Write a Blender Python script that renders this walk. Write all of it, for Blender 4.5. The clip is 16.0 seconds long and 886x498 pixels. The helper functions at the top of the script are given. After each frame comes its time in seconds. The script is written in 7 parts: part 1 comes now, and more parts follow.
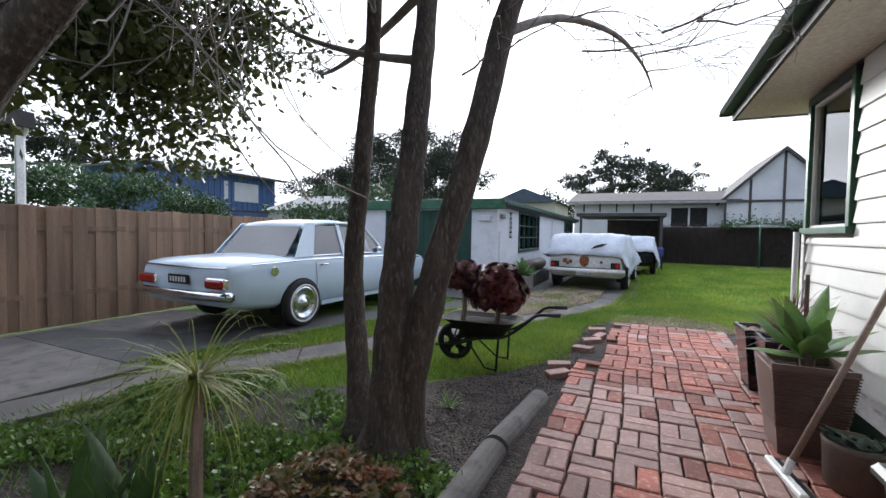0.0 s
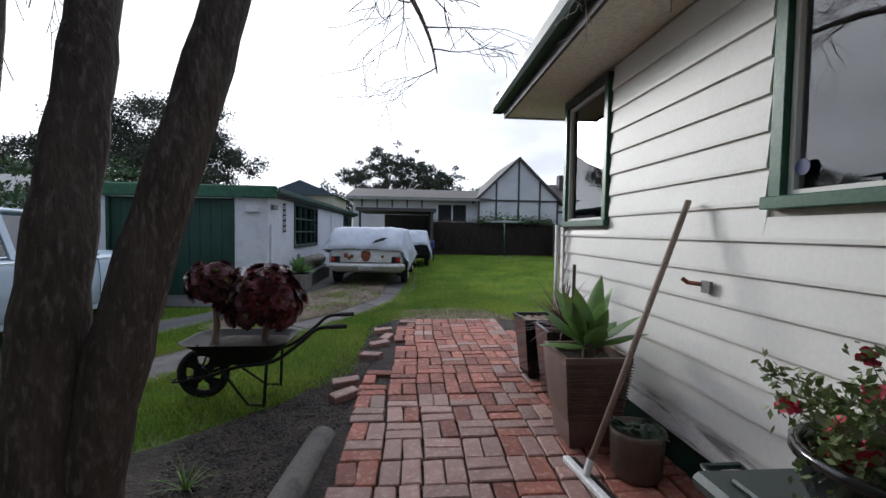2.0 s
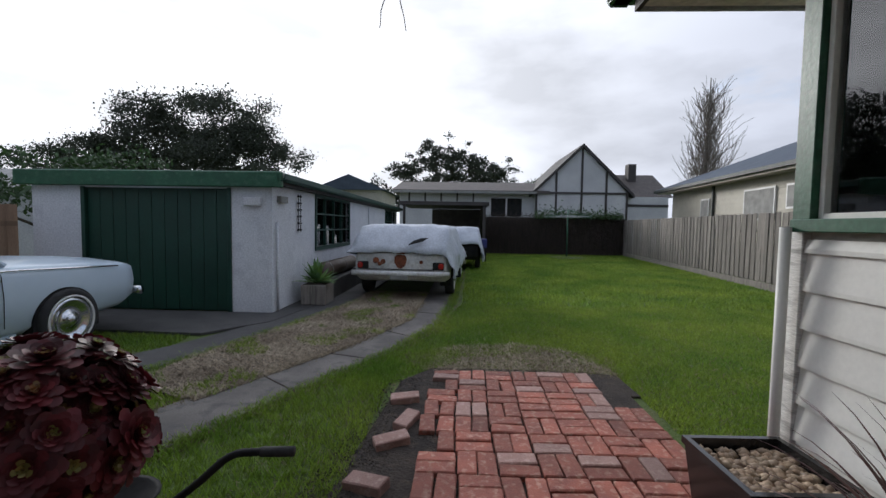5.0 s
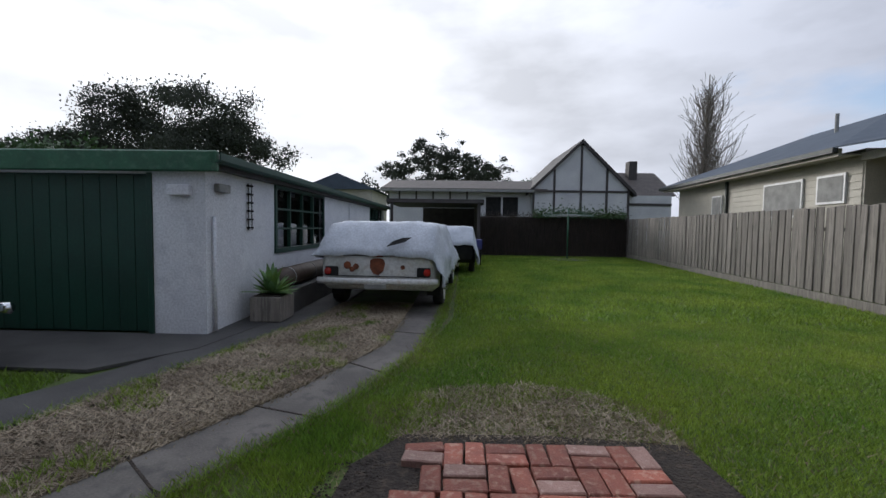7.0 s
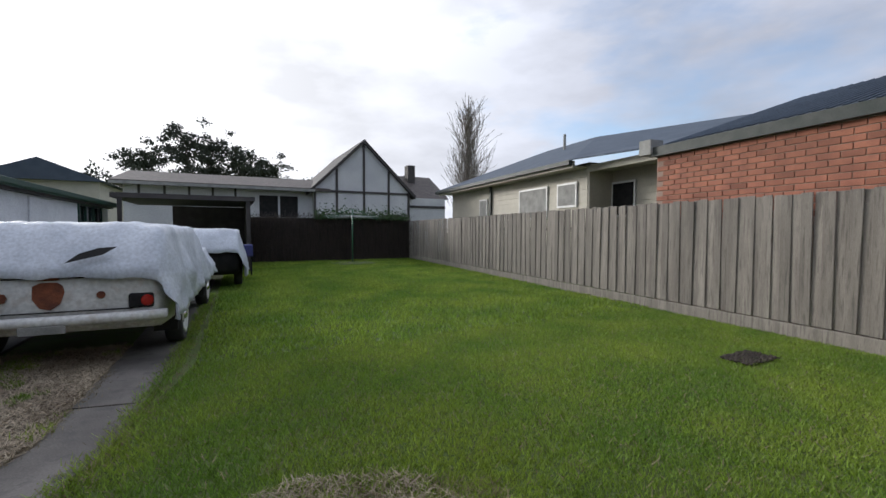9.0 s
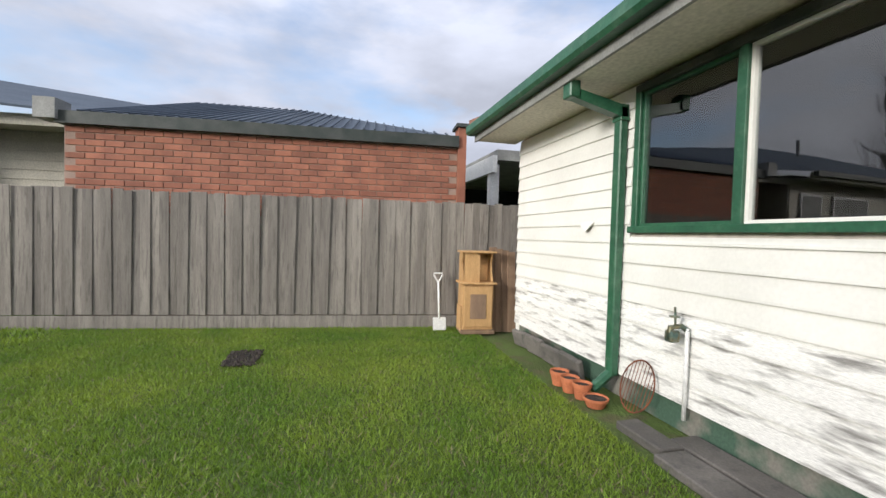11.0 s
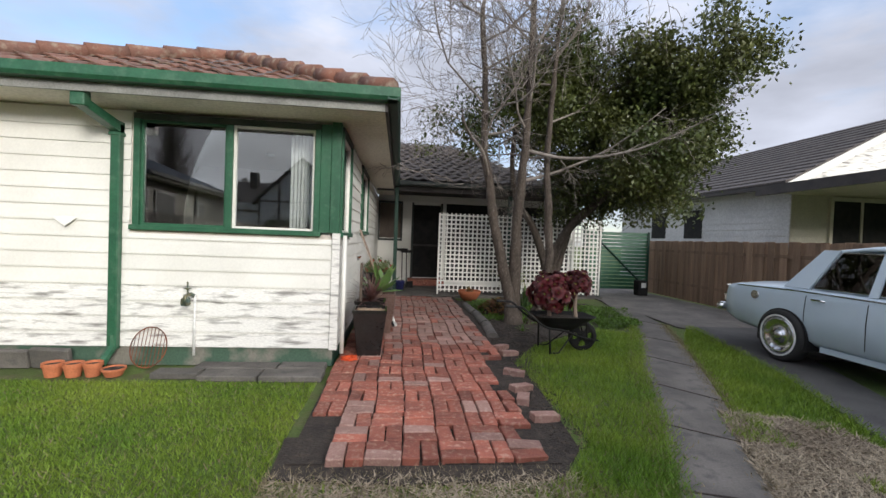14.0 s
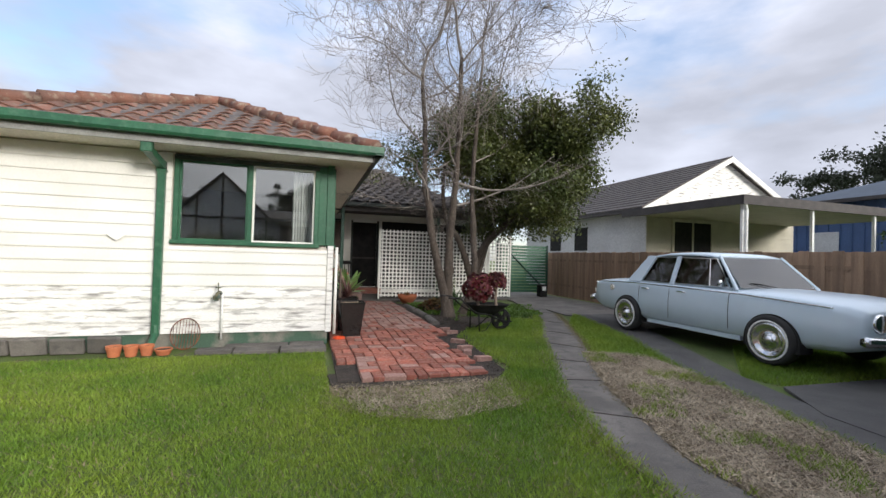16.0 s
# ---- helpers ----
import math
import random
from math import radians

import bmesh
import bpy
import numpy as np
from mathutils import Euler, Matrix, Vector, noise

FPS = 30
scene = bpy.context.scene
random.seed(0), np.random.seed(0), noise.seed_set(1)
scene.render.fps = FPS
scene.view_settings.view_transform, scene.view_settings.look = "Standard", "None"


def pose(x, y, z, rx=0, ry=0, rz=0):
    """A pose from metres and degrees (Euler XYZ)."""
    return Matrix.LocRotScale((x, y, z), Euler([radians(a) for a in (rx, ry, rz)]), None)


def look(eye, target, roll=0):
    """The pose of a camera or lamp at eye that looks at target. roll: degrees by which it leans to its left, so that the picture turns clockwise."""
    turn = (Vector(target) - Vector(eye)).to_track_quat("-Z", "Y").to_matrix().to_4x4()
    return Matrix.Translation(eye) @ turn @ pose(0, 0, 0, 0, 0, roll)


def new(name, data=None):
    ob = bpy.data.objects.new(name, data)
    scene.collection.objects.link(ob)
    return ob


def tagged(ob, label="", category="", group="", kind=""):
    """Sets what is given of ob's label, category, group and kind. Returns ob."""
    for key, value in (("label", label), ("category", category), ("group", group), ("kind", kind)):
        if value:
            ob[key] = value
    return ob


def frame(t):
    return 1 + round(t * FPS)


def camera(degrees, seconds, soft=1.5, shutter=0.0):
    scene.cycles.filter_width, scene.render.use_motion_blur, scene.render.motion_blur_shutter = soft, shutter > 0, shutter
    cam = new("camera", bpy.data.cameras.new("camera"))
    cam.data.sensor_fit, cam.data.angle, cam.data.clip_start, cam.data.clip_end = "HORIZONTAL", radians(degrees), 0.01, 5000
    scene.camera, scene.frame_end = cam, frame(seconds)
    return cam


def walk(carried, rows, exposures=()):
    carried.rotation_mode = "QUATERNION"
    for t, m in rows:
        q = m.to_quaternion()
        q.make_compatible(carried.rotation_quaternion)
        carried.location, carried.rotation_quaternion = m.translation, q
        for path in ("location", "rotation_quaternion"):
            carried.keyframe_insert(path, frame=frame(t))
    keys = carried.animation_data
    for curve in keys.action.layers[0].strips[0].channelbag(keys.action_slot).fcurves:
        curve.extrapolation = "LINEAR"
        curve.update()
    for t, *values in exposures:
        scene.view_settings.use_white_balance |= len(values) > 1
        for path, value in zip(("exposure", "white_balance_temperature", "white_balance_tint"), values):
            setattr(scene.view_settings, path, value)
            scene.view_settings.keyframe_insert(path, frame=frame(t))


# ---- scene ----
cam = camera(92.8, 16.0)
PATH = [
    (0, (0.315, 0.605, 1.311), (-0.523, 2.42, 1.238), 1.0),
    (0.5, (0.284, 0.766, 1.307), (-0.11, 2.725, 1.235), 0.8),
    (1, (0.182, 0.887, 1.301), (0.15, 2.886, 1.232), 1.1),
    (1.5, (0.127, 1.038, 1.312), (0.277, 3.031, 1.241), 1.0),
    (2, (0.154, 1.338, 1.297), (0.315, 3.329, 1.215), 0.9),
    (2.5, (0.186, 1.624, 1.314), (0.346, 3.616, 1.224), 0.9),
    (3, (0.179, 1.999, 1.33), (0.343, 3.99, 1.232), 1.1),
    (3.5, (0.204, 2.405, 1.328), (0.36, 4.397, 1.223), 0.9),
    (4, (0.25, 2.782, 1.376), (0.25, 4.779, 1.266), 1.0),
    (4.5, (0.256, 3.154, 1.367), (0.208, 5.151, 1.257), 0.8),
    (5, (0.248, 3.543, 1.363), (0.166, 5.538, 1.253), 0.9),
    (7.5, (0.347, 5.193, 1.289), (0.32, 7.191, 1.189), 0.7),
    (8, (0.438, 5.4, 1.302), (0.843, 7.357, 1.213), 0.8),
    (10.3, (0.709, 7.097, 1.246), (2.344, 8.246, 1.164), 0.7),
    (10.5, (0.722, 7.159, 1.227), (2.555, 7.958, 1.161), 1.0),
    (11, (0.77, 7.723, 1.29), (2.706, 7.224, 1.23), 1.6),
    (11.5, (0.643, 8.135, 1.288), (2.051, 6.714, 1.253), 2.1),
    (12, (0.613, 8.46, 1.361), (1.436, 6.638, 1.303), 2.1),
    (12.5, (0.648, 8.803, 1.393), (1.004, 6.836, 1.34), 1.9),
    (13, (0.767, 9.176, 1.377), (0.887, 7.18, 1.33), 1.9),
    (13.5, (0.855, 9.529, 1.368), (0.843, 7.53, 1.319), 2.1),
    (14, (1.025, 9.939, 1.381), (0.818, 7.95, 1.335), 2.2),
    (14.5, (1.216, 10.371, 1.352), (0.914, 8.394, 1.325), 2.2),
    (15, (1.488, 10.799, 1.303), (1.043, 8.849, 1.298), 2.1),
    (15.5, (1.76, 11.277, 1.276), (1.263, 9.339, 1.299), 1.8),
    (16, (1.973, 11.718, 1.283), (1.372, 9.811, 1.322), 1.7),
]
walk(cam, [(t, look(eye, target, roll)) for t, eye, target, roll in PATH],
     exposures=[(0, 0.82, 5750, 10), (0.5, 0.25, 5700, 10), (1.0, 0.12, 5700, 10), (3.0, -0.02, 5750, 10), (5, -0.28, 5850, 10), (8, -0.35, 5850, 10), (10.3, 0.42, 6250, 10), (11, 0.28, 6100, 10), (12.5, 0.05, 5900, 10), (14.5, 0.3, 6150, 10), (16, 0.35, 6150, 10)])

# ---- light: low winter sun veiled by cloud, broken cloud with blue between ----
SUN_AZ, SUN_EL = 27.0, 15.0          # degrees to the left of +y, above the horizon
sx, sy, sz = -math.sin(radians(SUN_AZ)) * math.cos(radians(SUN_EL)), math.cos(radians(SUN_AZ)) * math.cos(radians(SUN_EL)), math.sin(radians(SUN_EL))
sun = new("sun", bpy.data.lights.new("sun", "SUN"))
sun.data.energy, sun.data.angle, sun.data.color = 2.8, radians(14), (1.0, 0.92, 0.81)
sun.matrix_world = look((sx * 50, sy * 50, sz * 50), (0, 0, 0))

world = bpy.data.worlds.new("sky")
scene.world = world
world.use_nodes = True
wt = world.node_tree
wt.nodes.clear()
def wn(kind, **kw):
    n = wt.nodes.new(kind)
    for k, v in kw.items():
        n.inputs[k].default_value = v
    return n
w_out, w_bg = wn("ShaderNodeOutputWorld"), wn("ShaderNodeBackground", Strength=1.0)
w_sky = wt.nodes.new("ShaderNodeTexSky")
w_sky.sky_type, w_sky.sun_disc = "NISHITA", False
w_sky.sun_elevation, w_sky.sun_rotation = radians(24), radians(-SUN_AZ)
w_gain = wt.nodes.new("ShaderNodeVectorMath"); w_gain.operation = "SCALE"; w_gain.inputs[3].default_value = 0.20
wt.links.new(w_sky.outputs[0], w_gain.inputs[0])
w_tc = wt.nodes.new("ShaderNodeTexCoord")
w_map = wt.nodes.new("ShaderNodeMapping"); w_map.inputs["Scale"].default_value = (1.0, 1.0, 2.6)
wt.links.new(w_tc.outputs["Generated"], w_map.inputs[0])
w_noise = wn("ShaderNodeTexNoise", Scale=1.9, Detail=7.0, Roughness=0.55)
wt.links.new(w_map.outputs[0], w_noise.inputs["Vector"])
w_ramp = wt.nodes.new("ShaderNodeValToRGB")
w_ramp.color_ramp.elements[0].position, w_ramp.color_ramp.elements[1].position = 0.30, 0.52
wt.links.new(w_noise.outputs[0], w_ramp.inputs[0])
w_dot = wt.nodes.new("ShaderNodeVectorMath"); w_dot.operation = "DOT_PRODUCT"; w_dot.inputs[1].default_value = (sx, sy, sz)
wt.links.new(w_tc.outputs["Generated"], w_dot.inputs[0])
w_glow = wt.nodes.new("ShaderNodeMapRange")
w_glow.inputs[1].default_value, w_glow.inputs[2].default_value, w_glow.inputs[3].default_value, w_glow.inputs[4].default_value = -0.3, 1.0, 0.0, 1.0
wt.links.new(w_dot.outputs["Value"], w_glow.inputs[0])
w_pow = wt.nodes.new("ShaderNodeMath"); w_pow.operation = "POWER"; w_pow.inputs[1].default_value = 3.0
wt.links.new(w_glow.outputs[0], w_pow.inputs[0])
w_cloud = wt.nodes.new("ShaderNodeMix"); w_cloud.data_type = "RGBA"
w_cloud.inputs[6].default_value, w_cloud.inputs[7].default_value = (0.60, 0.61, 0.68, 1), (1.6, 1.54, 1.48, 1)
wt.links.new(w_pow.outputs[0], w_cloud.inputs[0])
# cloud is brighter overhead than near the horizon, with grey undersides
w_sep = wt.nodes.new("ShaderNodeSeparateXYZ"); wt.links.new(w_tc.outputs["Generated"], w_sep.inputs[0])
w_zen = wt.nodes.new("ShaderNodeMapRange")
w_zen.inputs[1].default_value, w_zen.inputs[2].default_value, w_zen.inputs[3].default_value, w_zen.inputs[4].default_value = 0.35, 1.0, 1.0, 1.8
wt.links.new(w_sep.outputs[2], w_zen.inputs[0])
w_grey = wn("ShaderNodeTexNoise", Scale=3.1, Detail=6.0, Roughness=0.5)
wt.links.new(w_map.outputs[0], w_grey.inputs["Vector"])
w_und = wt.nodes.new("ShaderNodeMapRange")
w_und.inputs[1].default_value, w_und.inputs[2].default_value, w_und.inputs[3].default_value, w_und.inputs[4].default_value = 0.35, 0.62, 0.76, 1.10
wt.links.new(w_grey.outputs[0], w_und.inputs[0])
w_lum = wt.nodes.new("ShaderNodeMath"); w_lum.operation = "MULTIPLY"
wt.links.new(w_zen.outputs[0], w_lum.inputs[0]); wt.links.new(w_und.outputs[0], w_lum.inputs[1])
w_lit = wt.nodes.new("ShaderNodeVectorMath"); w_lit.operation = "SCALE"
wt.links.new(w_cloud.outputs[2], w_lit.inputs[0]); wt.links.new(w_lum.outputs[0], w_lit.inputs[3])
w_add = wt.nodes.new("ShaderNodeMath"); w_add.operation = "ADD"; w_add.use_clamp = True
wt.links.new(w_ramp.outputs[0], w_add.inputs[0]); wt.links.new(w_pow.outputs[0], w_add.inputs[1])
w_mix = wt.nodes.new("ShaderNodeMix"); w_mix.data_type = "RGBA"
wt.links.new(w_add.outputs[0], w_mix.inputs[0]); wt.links.new(w_gain.outputs[0], w_mix.inputs[6]); wt.links.new(w_lit.outputs[0], w_mix.inputs[7])
wt.links.new(w_mix.outputs[2], w_bg.inputs[0]); wt.links.new(w_bg.outputs[0], w_out.inputs[0])

# ---- materials ----
def mat(name, c1, c2=None, rough=0.7, scale=6.0, fine=60.0, bump=0.15, metal=0.0, island=0.0, stretch=(1, 1, 1), c3=None, lo=0.35, hi=0.65, spec=0.5, dist=0.01, each=0.0, grain=0.35):
    m = bpy.data.materials.new(name)
    m.use_nodes = True
    nt = m.node_tree
    b = nt.nodes["Principled BSDF"]
    b.inputs["Roughness"].default_value, b.inputs["Metallic"].default_value, b.inputs["Specular IOR Level"].default_value = rough, metal, spec
    c2 = c2 or tuple(v * 0.8 for v in c1)
    tc, mp = nt.nodes.new("ShaderNodeTexCoord"), nt.nodes.new("ShaderNodeMapping")
    geo = nt.nodes.new("ShaderNodeNewGeometry")
    mp.inputs["Scale"].default_value = stretch
    nt.links.new(geo.outputs["Position"], mp.inputs[0])
    def noise_at(s, detail=5):
        n = nt.nodes.new("ShaderNodeTexNoise")
        n.inputs["Scale"].default_value, n.inputs["Detail"].default_value = s, detail
        nt.links.new(mp.outputs[0], n.inputs["Vector"])
        return n
    def ramp(src, a, z):
        r = nt.nodes.new("ShaderNodeMapRange")
        r.inputs[1].default_value, r.inputs[2].default_value = a, z
        nt.links.new(src, r.inputs[0])
        return r.outputs[0]
    def mix(f, a, bb, mode="MIX"):
        x = nt.nodes.new("ShaderNodeMix"); x.data_type, x.blend_type = "RGBA", mode
        for i, v in ((0, f), (6, a), (7, bb)):
            if isinstance(v, (int, float)):
                x.inputs[i].default_value = v
            elif isinstance(v, tuple):
                x.inputs[i].default_value = (*v, 1)
            else:
                nt.links.new(v, x.inputs[i])
        return x.outputs[2]
    big, small = noise_at(scale), noise_at(fine, 3)
    col = mix(ramp(big.outputs[0], lo, hi), c1, c2)
    if c3:
        third = noise_at(scale * 3.7, 6)
        col = mix(ramp(third.outputs[0], 0.52, 0.68), col, c3)
    col = mix(grain, col, mix(ramp(small.outputs[0], 0.3, 0.7), (0.55, 0.55, 0.55), (1.4, 1.4, 1.4)), "MULTIPLY")
    for amount, node, sock in ((island, geo, "Random Per Island"), (each, nt.nodes.new("ShaderNodeObjectInfo"), "Random")):
        if amount:
            r = nt.nodes.new("ShaderNodeMapRange")
            r.inputs[3].default_value, r.inputs[4].default_value = 1 - amount, 1 + amount
            nt.links.new(node.outputs[sock], r.inputs[0])
            cc = nt.nodes.new("ShaderNodeCombineXYZ")
            for i in range(3):
                nt.links.new(r.outputs[0], cc.inputs[i])
            col = mix(1.0, col, cc.outputs[0], "MULTIPLY")
    nt.links.new(col, b.inputs["Base Color"])
    if bump:
        bp = nt.nodes.new("ShaderNodeBump")
        bp.inputs["Strength"].default_value, bp.inputs["Distance"].default_value = bump, dist
        nt.links.new(small.outputs[0], bp.inputs["Height"])
        nt.links.new(bp.outputs[0], b.inputs["Normal"])
    return m

def leafy(name, c1, c2, rough=0.5, scale=2.0, island=0.35, through_light=0.25):
    m = mat(name, c1, c2, rough, scale, 30, 0.0, island=island)
    nt = m.node_tree
    b, out = nt.nodes["Principled BSDF"], nt.nodes["Material Output"]
    tr, mx = nt.nodes.new("ShaderNodeBsdfTranslucent"), nt.nodes.new("ShaderNodeMixShader")
    mx.inputs[0].default_value = through_light
    nt.links.new(b.inputs["Base Color"].links[0].from_socket, tr.inputs[0])
    nt.links.new(b.outputs[0], mx.inputs[1]); nt.links.new(tr.outputs[0], mx.inputs[2]); nt.links.new(mx.outputs[0], out.inputs[0])
    return m

def glass(name, tint=(0.9, 0.95, 0.95), rough=0.0):
    m = bpy.data.materials.new(name)
    m.use_nodes = True
    nt = m.node_tree
    nt.nodes.remove(nt.nodes["Principled BSDF"])
    t, g, f, x = (nt.nodes.new(k) for k in ("ShaderNodeBsdfTransparent", "ShaderNodeBsdfGlossy", "ShaderNodeFresnel", "ShaderNodeMixShader"))
    t.inputs[0].default_value, g.inputs["Roughness"].default_value, f.inputs[0].default_value = (*tint, 1), rough, 2.3
    nt.links.new(f.outputs[0], x.inputs[0]); nt.links.new(t.outputs[0], x.inputs[1]); nt.links.new(g.outputs[0], x.inputs[2])
    nt.links.new(x.outputs[0], nt.nodes["Material Output"].inputs[0])
    return m

M_WHITE = mat("white_board_paint", (0.78, 0.77, 0.72), (0.70, 0.69, 0.64), 0.55, 1.6, 45, 0.05, each=0.03, grain=0.08)
M_PEEL = mat("peeling_board_paint", (0.80, 0.79, 0.75), (0.72, 0.71, 0.68), 0.65, 2.0, 70, 0.4, c3=(0.25, 0.24, 0.225), stretch=(0.4, 0.4, 2.6), each=0.04)
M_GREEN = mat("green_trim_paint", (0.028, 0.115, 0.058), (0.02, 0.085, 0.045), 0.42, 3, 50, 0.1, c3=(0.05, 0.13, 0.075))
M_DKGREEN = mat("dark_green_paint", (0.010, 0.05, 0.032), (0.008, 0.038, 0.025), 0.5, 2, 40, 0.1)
M_BLACKTRIM = mat("dark_worn_trim", (0.02, 0.03, 0.025), (0.05, 0.055, 0.05), 0.6, 5, 60, 0.2)
M_SOFFIT = mat("soffit_paint", (0.66, 0.62, 0.52), (0.6, 0.56, 0.47), 0.7, 1.5, 30, 0.05)
M_GREYFASCIA = mat("worn_grey_fascia", (0.30, 0.30, 0.28), (0.2, 0.2, 0.19), 0.7, 4, 60, 0.3)
M_PLINTH = mat("plinth_green_grey", (0.055, 0.105, 0.07), (0.20, 0.19, 0.16), 0.75, 3, 50, 0.3, lo=0.48, hi=0.62)
M_BRICK = mat("red_path_brick", (0.33, 0.105, 0.068), (0.23, 0.078, 0.055), 0.72, 7, 120, 0.5, c3=(0.40, 0.22, 0.16), each=0.38)
# paler brick tone, which also carries the wet sheen of the near path
M_BRICK2 = mat("pale_sheen_path_brick", (0.34, 0.20, 0.165), (0.27, 0.15, 0.12), 0.6, 8, 120, 0.5, c3=(0.40, 0.27, 0.22), each=0.28)
M_NBRICK = mat("orange_wall_brick", (0.33, 0.13, 0.078), (0.24, 0.095, 0.06), 0.85, 5, 90, 0.4, each=0.22, island=0.22)
M_MORTAR = mat("mortar", (0.34, 0.25, 0.20), (0.28, 0.2, 0.16), 0.9, 5, 90, 0.3)
M_SOIL = mat("dark_soil", (0.055, 0.043, 0.034), (0.028, 0.022, 0.018), 0.95, 4, 55, 1.0, c3=(0.075, 0.057, 0.043), dist=0.03)
M_GROUND = mat("turf_ground", (0.10, 0.15, 0.03), (0.07, 0.10, 0.022), 0.95, 1.2, 40, 0.8, c3=(0.10, 0.10, 0.04), dist=0.03)
M_CONC = mat("old_concrete", (0.165, 0.15, 0.135), (0.095, 0.087, 0.078), 0.8, 2.2, 70, 0.35, c3=(0.08, 0.076, 0.07))
M_ASPH = mat("dark_driveway", (0.055, 0.053, 0.052), (0.085, 0.082, 0.078), 0.8, 2.5, 90, 0.5)
M_STRAWBED = mat("straw_bed", (0.15, 0.12, 0.085), (0.085, 0.068, 0.05), 0.95, 14, 80, 1.0, dist=0.03)
M_FENCE = mat("grey_paling", (0.26, 0.235, 0.205), (0.18, 0.16, 0.14), 0.85, 2.5, 60, 0.5, each=0.22, stretch=(4, 4, 0.35), c3=(0.14, 0.125, 0.11))
M_FENCEB = mat("brown_paling", (0.34, 0.225, 0.145), (0.23, 0.15, 0.10), 0.85, 2.5, 60, 0.5, each=0.2, stretch=(4, 4, 0.35))
M_BARK = mat("grey_bark", (0.085, 0.066, 0.052), (0.05, 0.038, 0.03), 0.9, 9, 45, 0.9, stretch=(1.5, 1.5, 0.5), c3=(0.13, 0.11, 0.09), dist=0.02)
M_TWIG = mat("pale_twig", (0.27, 0.24, 0.21), (0.17, 0.145, 0.125), 0.85, 9, 45, 0.2)
M_RENDER = mat("white_masonry_paint", (0.70, 0.71, 0.73), (0.62, 0.63, 0.655), 0.75, 1.4, 40, 0.35, c3=(0.60, 0.61, 0.635))
M_CARPAINT = mat("pale_blue_enamel", (0.60, 0.70, 0.78), (0.57, 0.67, 0.75), 0.16, 1.5, 8, 0.0, spec=0.6, grain=0.03)
M_WAGON = mat("chalky_white_enamel", (0.62, 0.62, 0.60), (0.52, 0.52, 0.50), 0.45, 3, 30, 0.05, c3=(0.50, 0.47, 0.43))
M_RUST = mat("rust", (0.22, 0.07, 0.03), (0.10, 0.035, 0.02), 0.9, 9, 80, 0.4)
M_CHROME = mat("chrome", (0.72, 0.73, 0.74), (0.66, 0.67, 0.68), 0.14, 5, 30, 0.0, metal=1.0)
M_TYRE = mat("tyre_rubber", (0.022, 0.022, 0.023), (0.032, 0.031, 0.03), 0.85, 8, 90, 0.2)
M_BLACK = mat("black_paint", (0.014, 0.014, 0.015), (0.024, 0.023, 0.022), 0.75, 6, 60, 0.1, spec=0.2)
M_POT = mat("glossy_black_pot", (0.014, 0.013, 0.013), (0.02, 0.019, 0.018), 0.16, 3, 40, 0.03)
M_RIBPOT = mat("brown_ribbed_ceramic", (0.165, 0.105, 0.085), (0.12, 0.075, 0.06), 0.35, 5, 50, 0.1)
M_TERRA = mat("terracotta", (0.50, 0.165, 0.07), (0.42, 0.135, 0.06), 0.8, 6, 70, 0.2)
M_BROWNPOT = mat("brown_glazed_pot", (0.12, 0.088, 0.062), (0.085, 0.06, 0.045), 0.5, 5, 60, 0.15)
M_BIN = mat("dark_green_plastic", (0.022, 0.036, 0.032), (0.03, 0.044, 0.04), 0.42, 4, 60, 0.08)
M_WOODPALE = mat("pale_pine", (0.52, 0.32, 0.14), (0.44, 0.26, 0.11), 0.55, 4, 50, 0.15, stretch=(4, 4, 0.5))
M_HANDLE = mat("worn_wood_handle", (0.32, 0.24, 0.19), (0.23, 0.17, 0.13), 0.7, 6, 60, 0.2)
M_WHITEPL = mat("white_plastic", (0.78, 0.78, 0.76), (0.7, 0.7, 0.68), 0.4, 4, 40, 0.05)
M_TILE = mat("terracotta_roof_tile", (0.19, 0.085, 0.056), (0.115, 0.062, 0.046), 0.85, 3, 60, 0.4, c3=(0.21, 0.16, 0.12), each=0.3, island=0.3)
M_TILEDK = mat("dark_roof_tile", (0.085, 0.07, 0.062), (0.055, 0.046, 0.042), 0.7, 3, 60, 0.4, c3=(0.12, 0.10, 0.085), island=0.25)
M_METALROOF = mat("blue_grey_metal_roof", (0.085, 0.105, 0.135), (0.07, 0.088, 0.115), 0.7, 2, 30, 0.05, spec=0.15)
M_CREAM = mat("cream_boards", (0.52, 0.49, 0.40), (0.45, 0.42, 0.34), 0.65, 2, 40, 0.1)
M_BLUE = mat("blue_cladding", (0.06, 0.11, 0.24), (0.05, 0.09, 0.20), 0.6, 1, 20, 0.05)
M_TUDOR = mat("tudor_panel", (0.56, 0.56, 0.56), (0.48, 0.48, 0.49), 0.8, 1, 20, 0.1)
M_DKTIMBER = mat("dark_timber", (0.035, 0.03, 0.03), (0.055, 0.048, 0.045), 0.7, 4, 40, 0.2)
M_INT = mat("room_wall", (0.55, 0.50, 0.44), (0.48, 0.44, 0.38), 0.8, 1, 20, 0.0)
M_CLOTH = mat("curtain_cloth", (0.82, 0.81, 0.79), (0.74, 0.73, 0.71), 0.85, 8, 120, 0.2)
M_TARP = mat("grey_white_tarpaulin", (0.55, 0.585, 0.64), (0.43, 0.465, 0.52), 0.5, 3, 35, 0.25)
